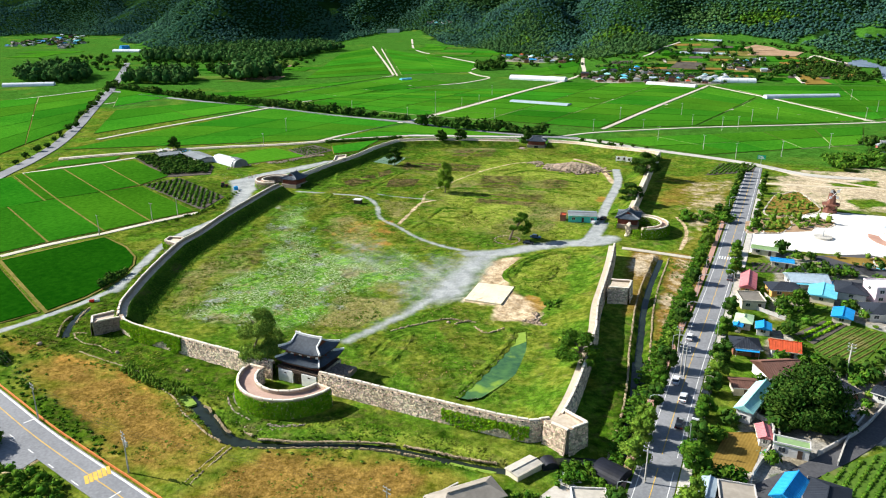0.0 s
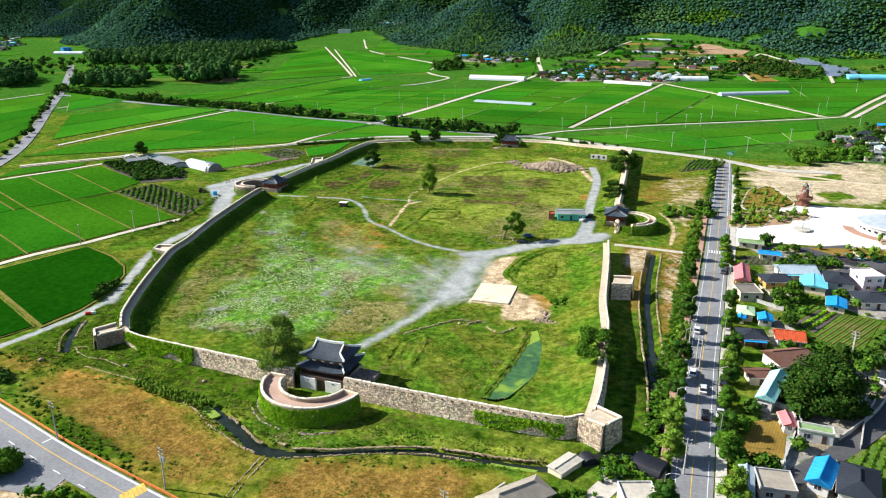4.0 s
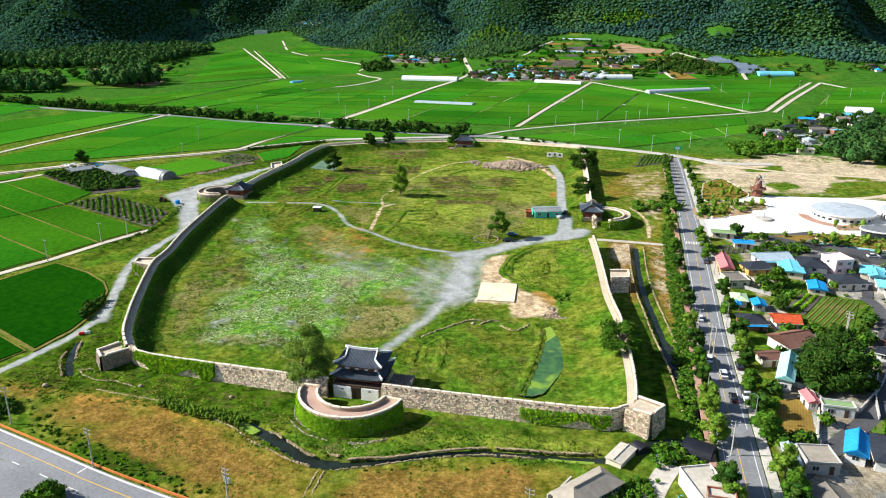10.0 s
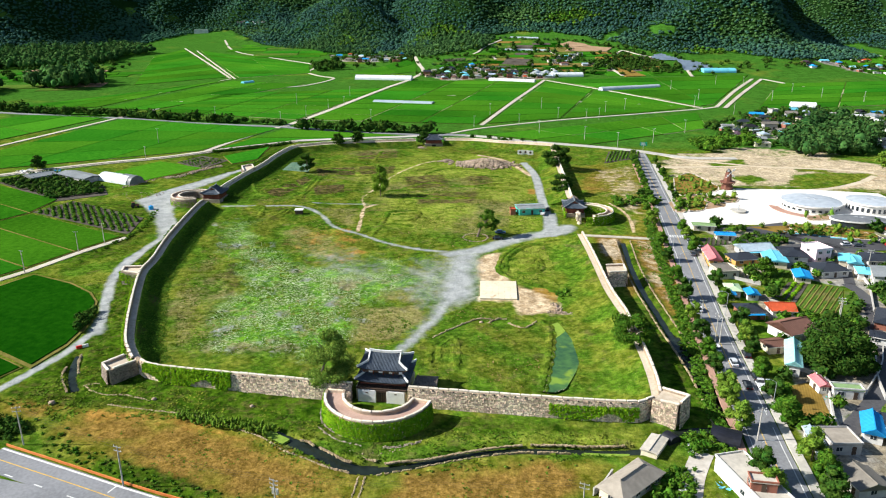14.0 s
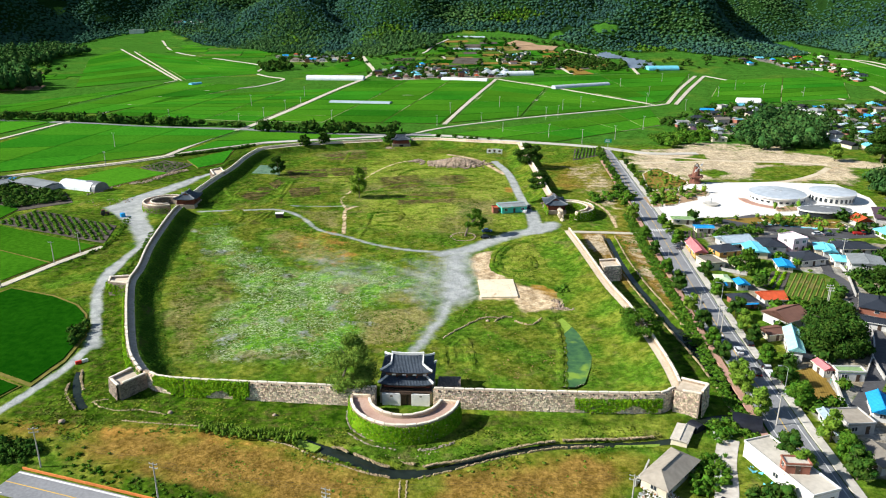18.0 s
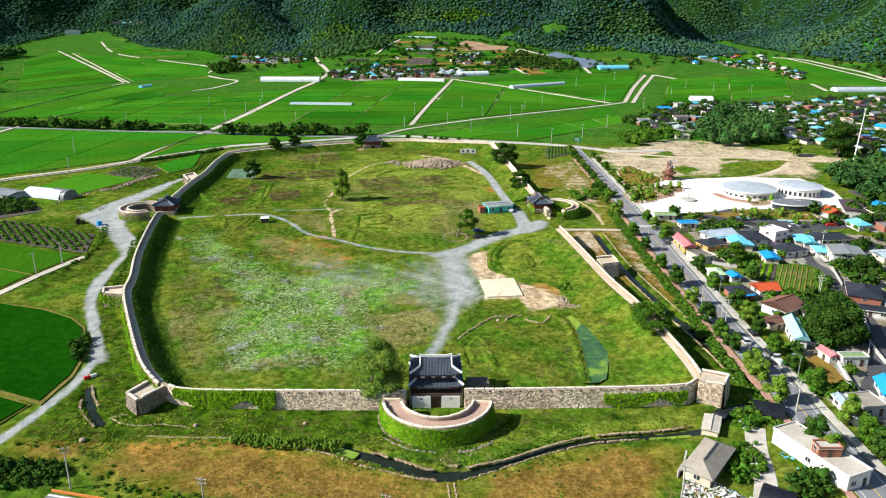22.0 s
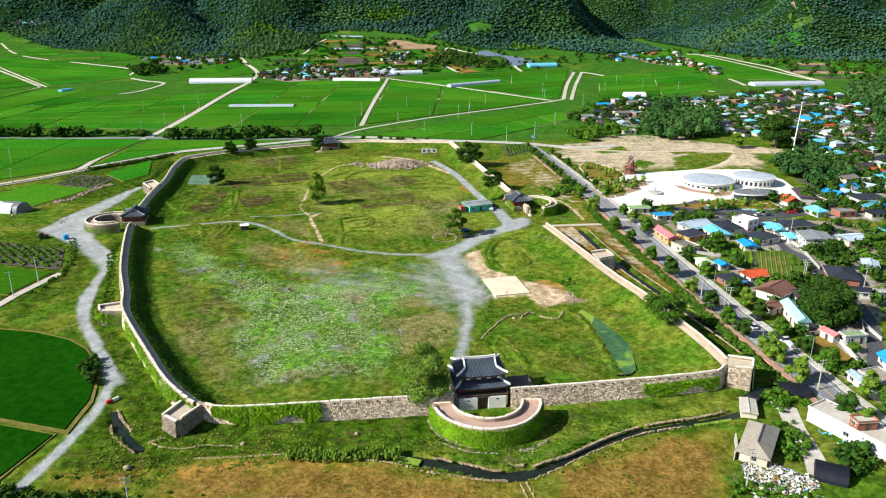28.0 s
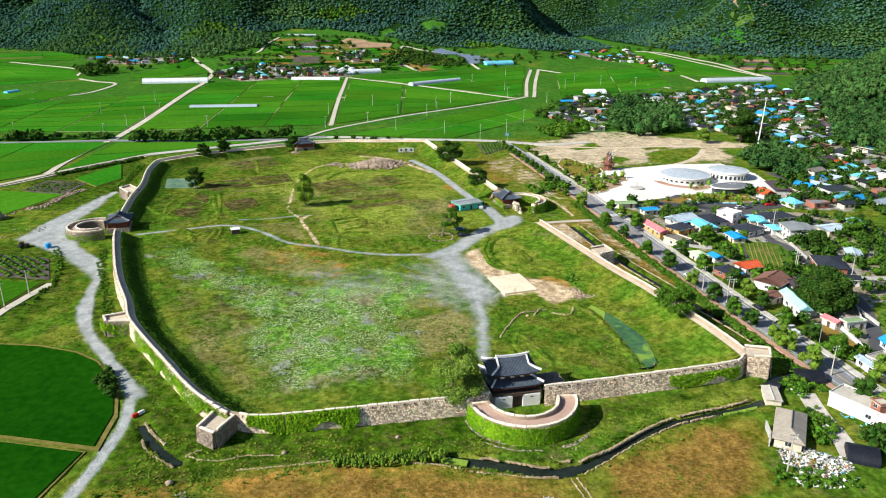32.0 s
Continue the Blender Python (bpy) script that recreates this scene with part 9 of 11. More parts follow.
for k, line in enumerate(([(-112.8, 790.4), (-51.9, 784.2)], [(-68.6, 856.6), (-36.4, 823.7), (31.3, 824.5)], [(32.1, 902.3), (65.9, 897.7), (119.0, 848.7), (146.3, 812.6)], [(-52.8, 914.4), (-1.6, 910.9), (30.0, 905.0)], [(99.3, 820.9), (150.4, 788.2)], [(-130.0, 735.0), (-100.0, 728.0), (-20.0, 706.0), (60.0, 690.0)], [(20.0, 770.0), (60.0, 768.0), (95.0, 765.0)], [(-120.0, 760.0), (-60.0, 752.0)])):
    row(line, 5.5, 3.6, 5.4, ("leaf_dark", "hillwood")[k % 2], "hedge and small trees between hill fields", 440 + k, 2.5, "hedge", 5)
patchwork([(-455.8, 852.1), (-338.1, 825.4), (-293.5, 913.4), (-404.7, 1021.3), (-542.0, 1074.4)], 46, 30, 12, 403, 0.75, RICEMIX)
patchwork([(58.2, 649.1), (183.2, 679.3), (242.2, 722.3), (198.4, 749.9), (107.1, 712.4)], 50, 26, 8, 404, 0.8, RICEMIX)
patchwork([(590.6, 875.5), (756.0, 945.1), (702.3, 689.1), (572.7, 520.7), (531.3, 590.5)], 40, 26, -10, 407, 0.7)
patchwork([(-1181.9, 666.2), (-1167.3, 721.8), (-1060.3, 707.0), (-999.4, 595.0), (-1012.7, 547.3)], 70, 45, 20, 409, 0.8, RICEMIX)
patchwork([(-657.5, 590.2), (-610.0, 721.0), (-525.5, 687.4), (-460.3, 631.1), (-446.8, 479.8), (-501.2, 429.0)], 40, 30, 20, 410, 0.6)


# ---- planted rows ----
def rows_of(poly, turn, gap, pitch, height, width, material, label, seed, name="crop_rows"):
    c, s = math.cos(radians(turn)), math.sin(radians(turn))
    rng = np.random.default_rng(seed)
    loc = [(x * c + y * s, -x * s + y * c) for x, y in poly]
    U, V = np.meshgrid(np.arange(min(p[0] for p in loc), max(p[0] for p in loc), pitch), np.arange(min(p[1] for p in loc), max(p[1] for p in loc), gap))
    U = U + rng.uniform(-.3, .3, U.shape) * pitch
    x, y = U * c - V * s, U * s + V * c
    keep = inside(x, y, poly) > 0.2
    return wood(name, x[keep], y[keep], rng, height, width, material, label, seed, 2)


def ridges(poly, turn, gap, width, height, material, label):
    """Long low tilled ridges, side by side, inside an outline."""
    c, s = math.cos(radians(turn)), math.sin(radians(turn))
    loc = [(x * c + y * s, -x * s + y * c) for x, y in poly]
    us = np.arange(min(p[0] for p in loc), max(p[0] for p in loc), 0.5)
    v, f = [], []
    for w in np.arange(min(p[1] for p in loc) + gap / 2, max(p[1] for p in loc), gap):
        x, y = us * c - w * s, us * s + w * c
        ok = np.nonzero(inside(x, y, poly) > 0.3)[0]
        if len(ok) < 4:
            continue
        b = len(v)
        ends = [us[ok[0]], us[ok[-1]]]
        for u in np.linspace(ends[0], ends[1], 6):
            for o, h in ((-width / 2, 0.1), (0.0, 0.16 + height), (width / 2, 0.1)):
                px, py = u * c - (w + o) * s, u * s + (w + o) * c
                v.append((px, py, float(base_z(px, py)) + h))
        for k in range(5):
            a = b + 3 * k
            f += [(a, a + 1, a + 4, a + 3), (a + 1, a + 2, a + 5, a + 4)]
    return tagged(link("tilled_ridges", mesh_from("tilled_ridges", v, f, M[material])), label, "crop rows", kind="stuff")


VEG = 60.0     # way of the vegetable rows, degrees
slab("orchard_plot", [(-265.1, 109.9), (-254.6, 136.8), (-206.6, 112.4), (-194.4, 96.4), (-213.2, 81.5)], M["soil"], 0.2, 0.5, "dark soil of a bushy orchard plot", "orchard")
rows_of([(-264.0, 110.1), (-252.8, 134.3), (-207.1, 111.1), (-197.3, 98.0), (-215.1, 84.1)], 35, 3.6, 1.8, 2.2, 3.6, "leaf_dark", "rows of green orchard bushes", 421, "orchard_rows")
slab("orchard_plot", [(-212.2, 65.1), (-204.5, 83.8), (-157.3, 64.3), (-151.8, 42.6)], M["soil"], 0.2, 0.5, "grey mulched soil of a young orchard", "orchard")
rows_of([(-211.4, 65.2), (-203.3, 82.1), (-158.3, 64.2), (-152.9, 43.9)], 128, 2.6, 1.15, 1.1, 2.0, "leaf", "rows of low green bushes on mulch", 422, "orchard_rows")
slab("vegetable_plot", [(-195.3, 168.9), (-188.4, 187.8), (-167.3, 178.3), (-173.8, 154.7)], M["soil"], 0.2, 0.5, "dark vegetable plot by the farm track", "vegetable plot")
rows_of([(-194.3, 169.1), (-186.9, 184.7), (-169.0, 178.1), (-175.1, 157.4)], 30, 2.5, 1.8, 0.7, 1.6, "leaf", "rows of dark green vegetables", 423)
slab("vegetable_plot", [(96.7, 22.9), (102.3, 38.2), (110.5, 38.4), (106.8, 28.2), (98.2, 14.4)], M["verge"], 0.15, 0.5, "leafy green vegetable plot among the houses", "vegetable plot")
rows_of([(96.7, 22.9), (102.3, 38.2), (110.5, 38.4), (106.8, 28.2), (98.2, 14.4)], VEG, 1.9, 0.7, 0.5, 1.3, "leaf", "green vegetable rows", 430)
slab("vegetable_plot", [(123.3, 21.4), (127.1, 20.6), (122.1, 4.1), (115.7, -0.3)], M["verge"], 0.15, 0.5, "overgrown green plot beside the lane", "vegetable plot")
rows_of([(123.3, 21.4), (127.1, 20.6), (122.1, 4.1), (115.7, -0.3)], VEG, 2.6, 1.4, 0.9, 1.6, "leaf", "leafy plants beside the lane", 431)
slab("vegetable_plot", [(98.7, 13.6), (106.9, 27.1), (113.4, 26.7), (103.8, 8.9)], M["soil"], 0.15, 0.5, "tilled vegetable plot among the houses", "vegetable plot")
rows_of([(98.7, 13.6), (106.9, 27.1), (113.4, 26.7), (103.8, 8.9)], VEG, 2.2, 0.45, 0.6, 1.5, "ivy", "bright green vegetable rows", 424)
slab("vegetable_plot", [(103.0, 6.5), (113.8, 26.8), (123.8, 23.9), (114.5, -1.3), (106.0, 0.6)], M["verge"], 0.15, 0.5, "brown-green tilled plot among the houses", "vegetable plot")
ridges([(103.0, 6.5), (113.8, 26.8), (123.8, 23.9), (114.5, -1.3), (106.0, 0.6)], VEG, 1.7, 0.8, 0.22, "bund", "narrow brown-green crop ridges")
rows_of([(103.0, 6.5), (113.8, 26.8), (123.8, 23.9), (114.5, -1.3), (106.0, 0.6)], VEG, 1.7, 0.9, 0.3, 0.6, "verge", "thin rows of green seedlings", 425)
slab("vegetable_plot", [(84.4, 70.7), (94.8, 73.1), (95.3, 64.4), (85.6, 61.0)], M["soil"], 0.15, 0.5, "small vegetable plot beside the road", "vegetable plot")
rows_of([(84.4, 70.7), (94.8, 73.1), (95.3, 64.4), (85.6, 61.0)], 75, 1.8, 1.0, 0.5, 0.9, "leaf", "green vegetable rows", 426)
slab("vegetable_plot", [(103.4, -55.8), (116.8, -41.0), (123.1, -50.8), (113.5, -67.7), (108.0, -65.2)], M["verge"], 0.15, 0.5, "brown garden with vegetable rows", "vegetable plot")
rows_of([(103.9, -55.6), (116.8, -41.7), (122.5, -51.1), (113.6, -66.9)], 70, 1.9, 0.55, 0.5, 1.1, "leaf", "green vegetable rows", 427)
slab("vegetable_plot", [(60.0, 237.9), (79.5, 245.0), (78.4, 222.9), (54.9, 203.2)], M["soil"], 0.15, 0.5, "dark green bean plot north of the dirt field", "vegetable plot")
rows_of([(60.4, 237.9), (79.1, 243.1), (77.7, 222.9), (55.5, 204.8)], 80, 2.0, 1.4, 0.9, 1.6, "leaf", "dark green bean rows", 428)
slab("lawn", [(84.5, -47.7), (92.9, -43.5), (90.8, -60.6), (81.8, -64.7)], M["straw"], 0.12, 0.4, "yellow-brown mown plot beside the road", "lawn")

# ---- remains and stones inside the fort ----
FOUNDATIONS = [[(-123.0, 75.1), (-121.4, 80.6), (-108.9, 80.7), (-106.8, 72.3), (-120.2, 71.8)],
               [(-105.3, 71.9), (-97.2, 75.3), (-96.0, 90.5)],
               [(-120.9, 99.3), (-120.9, 133.0), (-106.4, 150.6)],
               [(-123.2, 123.1), (-105.0, 123.7), (-103.0, 145.3)],
               [(-98.5, 97.4), (-98.2, 121.8), (-99.8, 145.3)],
               [(-106.1, 164.8), (-86.0, 164.7), (-67.7, 170.5)],
               [(-98.7, 152.1), (-82.5, 151.8), (-67.5, 155.7)],
               [(-110.9, 202.1), (-89.2, 202.1), (-70.3, 214.0)],
               [(-80.8, 183.1), (-82.6, 219.6)],
               [(-119.7, 185.1), (-98.5, 184.5), (-83.2, 179.3)],
               [(-51.5, 88.2), (-37.5, 91.3), (-36.0, 79.8), (-45.9, 75.4)]]
MORE_FOUNDATIONS = [[(-50.5, 53.5), (-47.4, 70.7), (-34.7, 70.4)],
                    [(-52.1, 128.6), (-39.8, 142.6), (-18.4, 139.5), (-1.4, 148.3)],
                    [(-18.3, 164.4), (-8.7, 162.2), (7.0, 158.1)],
                    [(-45.6, 118.3), (-26.8, 116.4), (-7.3, 116.7)],
                    [(8.4, 21.4), (7.8, 35.3), (17.9, 37.9), (18.4, 25.1), (11.4, 22.7)],
                    [(11.7, 52.7), (26.3, 54.0), (26.8, 45.5)],
                    [(23.5, 24.1), (30.6, 28.2)],
                    [(9.7, 17.1), (5.1, 24.3), (5.9, 39.4), (12.7, 54.8)],
                    [(-6.5, -48.2), (-7.4, -38.1), (-4.2, -31.9), (-2.1, -40.6), (-1.0, -53.0)],
                    [(-46.1, 160.3), (-35.8, 175.6), (-16.3, 176.0)],
                    [(-132.6, 222.8), (-113.1, 221.7), (-84.9, 229.5)],
                    [(-135.5, 133.5), (-118.3, 107.2), (-98.4, 105.2)]]


def turf_ridge(line, width=2.6, height=0.46):
    p = spline(line, 0.9)
    z = ground_z(p[:, 0], p[:, 1])
    k = np.arange(len(p))
    ends = np.minimum(1.0, np.minimum(k, len(p) - 1 - k) / 3.0)
    wob = (0.75 + 0.3 * np.sin(k * 0.8 + p[0, 0]) * np.sin(k * 0.37 + p[0, 1]) + 0.2 * np.sin(k * 1.9)) * ends
    pts = np.column_stack([p, z])
    n = sides(pts)
    v, f = [], []
    for q, s, w, i in zip(pts, n, wob, k):
        for u, h in ((-1.1, -0.12), (-0.6, 0.45), (-0.2, 1.0), (0.3, 0.9), (0.6, 0.3), (1.1, -0.12)):
            u += 0.16 * math.sin(i * 1.3 + 5 * u)
            v.append((q[0] + s[0] * u * width * 0.6, q[1] + s[1] * u * width * 0.6, q[2] + h * height * w - 0.04 * (w < 0.1)))
    for i in range(len(pts) - 1):
        for j in range(5):
            a = i * 6 + j
            f.append((a, a + 1, a + 7, a + 6))
    return tagged(link("turf_ridge", mesh_from("turf_ridge", v, f, M["turf"])), "low turf-covered ridge over buried foundations", "turf ridge", "turf ridges")


turf_ridge([(-10.4, -37.7), (-9.6, -44.3), (-8.9, -51.4)])
turf_ridge([(-3.6, -35.5), (-3.0, -41.5), (-2.3, -48.4)])
turf_ridge([(-10.9, -36.0), (-7.9, -31.8), (-4.6, -28.9)])
turf_ridge([(-125.9, 81.3), (-117.9, 85.3), (-110.4, 88.3), (-106.0, 72.4)])
turf_ridge([(-120.0, 66.1), (-111.5, 67.4), (-106.0, 72.4)])
turf_ridge([(-102.1, 68.1), (-99.5, 77.6), (-97.2, 87.6)])
turf_ridge([(-49.8, 88.9), (-49.5, 77.2), (-49.7, 64.6)])
turf_ridge([(-113.5, 166.3), (-95.9, 175.1), (-67.9, 178.3)])
turf_ridge([(-121.6, 108.3), (-117.0, 122.7), (-109.4, 150.3)])
turf_ridge([(-129.6, 135.2), (-120.9, 149.7), (-109.9, 155.6)])
turf_ridge([(-97.2, 101.7), (-100.8, 125.4), (-103.4, 150.0)])
turf_ridge([(-47.9, 84.1), (-38.1, 87.3), (-35.1, 82.7)])
turf_ridge([(6.0, 25.2), (7.7, 38.6), (14.0, 51.6), (28.4, 61.2)])
turf_ridge([(15.2, 31.3), (19.0, 38.0), (20.8, 27.6), (16.5, 23.5)])
turf_ridge([(18.5, 50.3), (27.4, 50.5), (28.6, 40.8)])
turf_ridge([(-72.0, 113.4), (-57.0, 123.6), (-40.6, 129.8)])
turf_ridge([(-33.0, 136.8), (-15.3, 137.5), (8.2, 134.6)])
turf_ridge([(-48.7, 112.0), (-26.4, 113.6), (-4.8, 119.3)])
turf_ridge([(-105.6, 143.1), (-93.1, 143.9), (-79.0, 138.7)])
turf_ridge([(-106.2, 210.4), (-95.8, 226.9), (-74.1, 230.7)])
turf_ridge([(14.7, -13.6), (21.0, -16.7), (23.6, -22.2), (23.8, -30.2), (23.3, -40.1), (22.3, -51.1), (21.5, -58.9)])
turf_ridge([(34.8, 34.6), (40.9, 29.8)])
for line in FOUNDATIONS + MORE_FOUNDATIONS:
    turf_ridge(line, 2.2, 0.42)


def rocks(name, line, half, per_m, size, label, seed, material="rock", flat=0.7):
    rng = np.random.default_rng(seed)
    p = spline(line, 0.5)
    n = sides(p)
    k = rng.integers(0, len(p), max(4, int(len(p) * 0.75 * per_m)))
    q = p[k, :2] + n[k] * rng.uniform(-half, half, (len(k), 1))
    r = 0.68 * size * rng.uniform(0.5, 1.3, len(k))
    z = ground_z(q[:, 0], q[:, 1]) + r * 0.2
    return lumps(name, np.column_stack([q, z]), r, np.full(len(k), flat), seed, M[material], None, ICO1, "stuff", label, "stones", 0.3)


def beside(line, off):
    n = sides(line)
    return [tuple(a) for a in (line[:, :2] + n * off)[::2]]


def kerb(name, line, rows, label, seed, block=0.42, height=0.10, material="bankstone"):
    """Rough blocks laid end to end in one or more rows, as a low stone edging."""
    rnd = random.Random(seed)
    p = spline(line, 0.4)
    d = np.r_[0, np.cumsum(np.hypot(*np.diff(p[:, :2], axis=0).T))]
    n = sides(p)
    v, f = [], []
    for row_no in range(rows):
        off = (row_no - (rows - 1) / 2) * block * 0.72
        s = rnd.uniform(0, 0.4)
        while s < d[-1]:
            e = min(s + block * rnd.uniform(0.6, 1.6), d[-1])
            b, w, h = len(v), block * rnd.uniform(0.28, 0.44), height * rnd.uniform(0.5, 1.35)
            if rnd.random() < 0.93 and e - s > 0.15:
                shift = off + rnd.uniform(-.1, .1)
                for inset, z in ((0.0, -0.25), (0.0, h * 0.55), (0.12, h)):
                    for q, side in ((s + 0.03 + inset * 0.6, -1), (e - 0.03 - inset * 0.6, -1), (e - 0.03 - inset * 0.6, 1), (s + 0.03 + inset * 0.6, 1)):
                        x, y = np.interp(q, d, p[:, 0]), np.interp(q, d, p[:, 1])
                        nx, ny = np.interp(q, d, n[:, 0]), np.interp(q, d, n[:, 1])
                        u = shift + side * (w - inset * 0.6) + rnd.uniform(-.05, .05)
                        v.append((x + nx * u, y + ny * u, float(base_z(x, y)) - 0.1 + z + rnd.uniform(-.04, .04)))
                for k in (0, 4):
                    f += [(b + k + i, b + k + (i + 1) % 4, b + k + 4 + (i + 1) % 4, b + k + 4 + i) for i in range(4)]
                f.append((b + 8, b + 9, b + 10, b + 11))
            s = e
    return tagged(link(name, mesh_from(name, v, f, M[material])), label, "stones", kind="stuff")


LEDGE = "piled brownish stone ledge along the stream"
kerb("stone_ledge", [(-32.9, -87.8), (-30.7, -88.2), (-28.7, -89.7)], 2, LEDGE, 531)
kerb("stone_ledge", [(-27.6, -89.9), (-24.4, -91.7), (-21.1, -93.7), (-18.8, -94.4)], 2, LEDGE, 532)
kerb("stone_ledge", [(-17.4, -92.3), (-15.2, -92.9), (-13.4, -93.2)], 2, LEDGE, 533)
kerb("stone_ledge", [(-11.7, -94.0), (-9.6, -93.0), (-6.0, -92.0), (-2.7, -91.0), (1.3, -89.0), (5.1, -87.2), (11.0, -84.6), (17.7, -82.4)], 2, LEDGE, 534)
kerb("stone_ledge", [(19.4, -82.1), (25.9, -81.4), (32.8, -80.8), (40.7, -79.4)], 2, LEDGE, 535)
kerb("stone_kerb", [(-52.9, -84.2), (-46.2, -86.7), (-42.0, -88.2), (-37.3, -91.0), (-34.5, -92.8), (-29.9, -94.5), (-24.2, -96.9), (-18.2, -98.3)], 1, "thin pale stone kerb along the stream", 536, 0.55, 0.3)
kerb("stone_kerb", [(-12.7, -98.4), (-7.5, -96.2), (-3.0, -93.9), (2.7, -91.2), (7.8, -89.0), (15.1, -86.2), (20.6, -85.0), (28.5, -84.3)], 1, "thin pale stone kerb along the stream", 537, 0.55, 0.3)
kerb("drain_kerb", [(-16.1, -99.1), (-15.9, -101.9), (-15.6, -107.0), (-15.0, -113.0)], 1, "stone edge of a drain across the dry field", 538, 0.5, 0.25)
kerb("drain_kerb", [(-14.7, -99.1), (-14.5, -101.9), (-14.2, -107.0), (-13.6, -113.0)], 1, "stone edge of a drain across the dry field", 539, 0.5, 0.25)
kerb("old_footing", [(-30.4, -81.9), (-27.0, -85.0), (-23.5, -87.1), (-18.0, -88.4)], 1, "half-buried footing stones below the horseshoe bastion", 540, 0.6, 0.22, "stone_dark")
kerb("old_footing", [(-13.4, -88.3), (-10.7, -87.8), (-7.5, -86.2), (-5.0, -84.4)], 2, "half-buried footing stones below the horseshoe bastion", 541, 0.6, 0.26, "stone_dark")
kerb("old_footing", [(-32.0, -72.4), (-31.4, -76.3), (-29.8, -80.2), (-26.7, -83.4), (-23.2, -85.4)], 1, "footing stones at the base of the horseshoe bastion", 542, 0.6, 0.26, "stone_dark")
kerb("ditch_wall", [(-106.0, -65.1), (-104.6, -69.6), (-101.9, -72.9), (-98.0, -77.0)], 2, "rough stone edge of the ditch", 543)
kerb("ditch_wall", [(-106.5, -58.0), (-103.9, -63.3), (-100.6, -68.3)], 2, "rough stone edge of the ditch", 544)
kerb("old_footing", [(-96.4, -72.4), (-93.8, -74.4), (-89.9, -75.7), (-86.2, -75.9), (-83.2, -75.3), (-75.4, -77.0)], 1, "broken stone kerb of the old moat", 545, 0.6, 0.25)
kerb("old_footing", [(-95.8, -73.5), (-94.3, -72.0), (-92.5, -71.4)], 1, "broken stone kerb of the old moat", 546, 0.6, 0.25)
kerb("stone_kerb", [(-84.9, -80.3), (-72.8, -81.2), (-62.0, -81.8), (-53.0, -84.2)], 1, "pale stone kerb along the dry field", 547, 0.55, 0.26)
kerb("stone_kerb", beside(EAST_STREAM, 2.9), 1, "stone edge of the east stream", 505, 0.7, 0.34)
kerb("stone_kerb", beside(EAST_STREAM, -2.7), 1, "stone edge of the east stream", 506, 0.7, 0.34)
kerb("stone_row", [(-10.6, -33.0), (-5.0, -25.1), (1.3, -18.3), (6.5, -17.8)], 1, "line of pale stones on the grass", 512, 0.6, 0.45)
kerb("stone_row", [(10.8, -20.0), (16.1, -22.3), (19.7, -16.9)], 1, "line of pale stones on the grass", 513, 0.6, 0.45)
kerb("stone_row", [(4.4, -21.0), (7.5, -17.4), (10.4, -17.0)], 1, "line of pale stones on the grass", 548, 0.6, 0.45)
rocks("spoil_row", [(23.1, -9.7), (28.8, -10.0), (35.8, -11.0)], 0.9, 4.0, 0.55, "row of pale earth clods and stones", 514)
rocks("spoil_row", [(24.2, -3.3), (27.0, -5.5), (26.1, -8.3)], 1.2, 3.0, 0.7, "heap of pale earth clods", 515)
rocks("field_rubble", [(-183.9, 133.1), (-177.5, 136.2), (-173.8, 148.1), (-169.6, 160.0), (-165.3, 164.3)], 2.2, 4.0, 0.8, "bank of tumbled pale stones beside the field", 518)
rocks("tree_ring", [(-7.0 + 5.0 * math.cos(a * 0.262), 58.9 + 5.0 * math.sin(a * 0.262)) for a in range(25)], 0.25, 3.4, 0.42, "ring of pale stones round the old tree", 516)
rocks("footing_stones", [(-20.7, -90.6), (-14.1, -91.0), (-8.3, -88.4)], 0.6, 0.8, 0.3, "loose stones below the horseshoe bastion", 511)
rocks("pond_edge", [tuple(p) for p in POND[6:]], 0.4, 1.2, 0.22, "dark stones on the pond edge", 517, "stone_dark")
rocks("field_stones", [(-187.7, 135.8), (-185.1, 149.9), (-188.4, 125.3), (-195.2, 109.6)], 1.5, 1.5, 0.6, "boulders along the barn field", 518)
rocks("gravel_stones", [(-180.4, 90.5), (-169.1, 102.6), (-188.8, 99.3)], 3.0, 0.8, 0.5, "loose boulders beside the track", 519)


def heap(x, y, w, d, h, n, size, label, seed):
    rng = np.random.default_rng(seed)
    u, v = rng.normal(0, 0.42, n), rng.normal(0, 0.42, n)
    r = np.hypot(u, v).clip(0, 1)
    zz = h * np.exp(-2.2 * r * r) * rng.uniform(0.75, 1.0, n)
    g = gz(x, y)
    return lumps("stone_heap", np.column_stack([x + u * w / 2 * 1.2, y + v * d / 2 * 1.2, g + zz - 0.2]), size * rng.uniform(0.6, 1.4, n), np.full(n, 0.75), seed, M["rock"], None, ICO1, "stuff", label, "stone heap", 0.3)


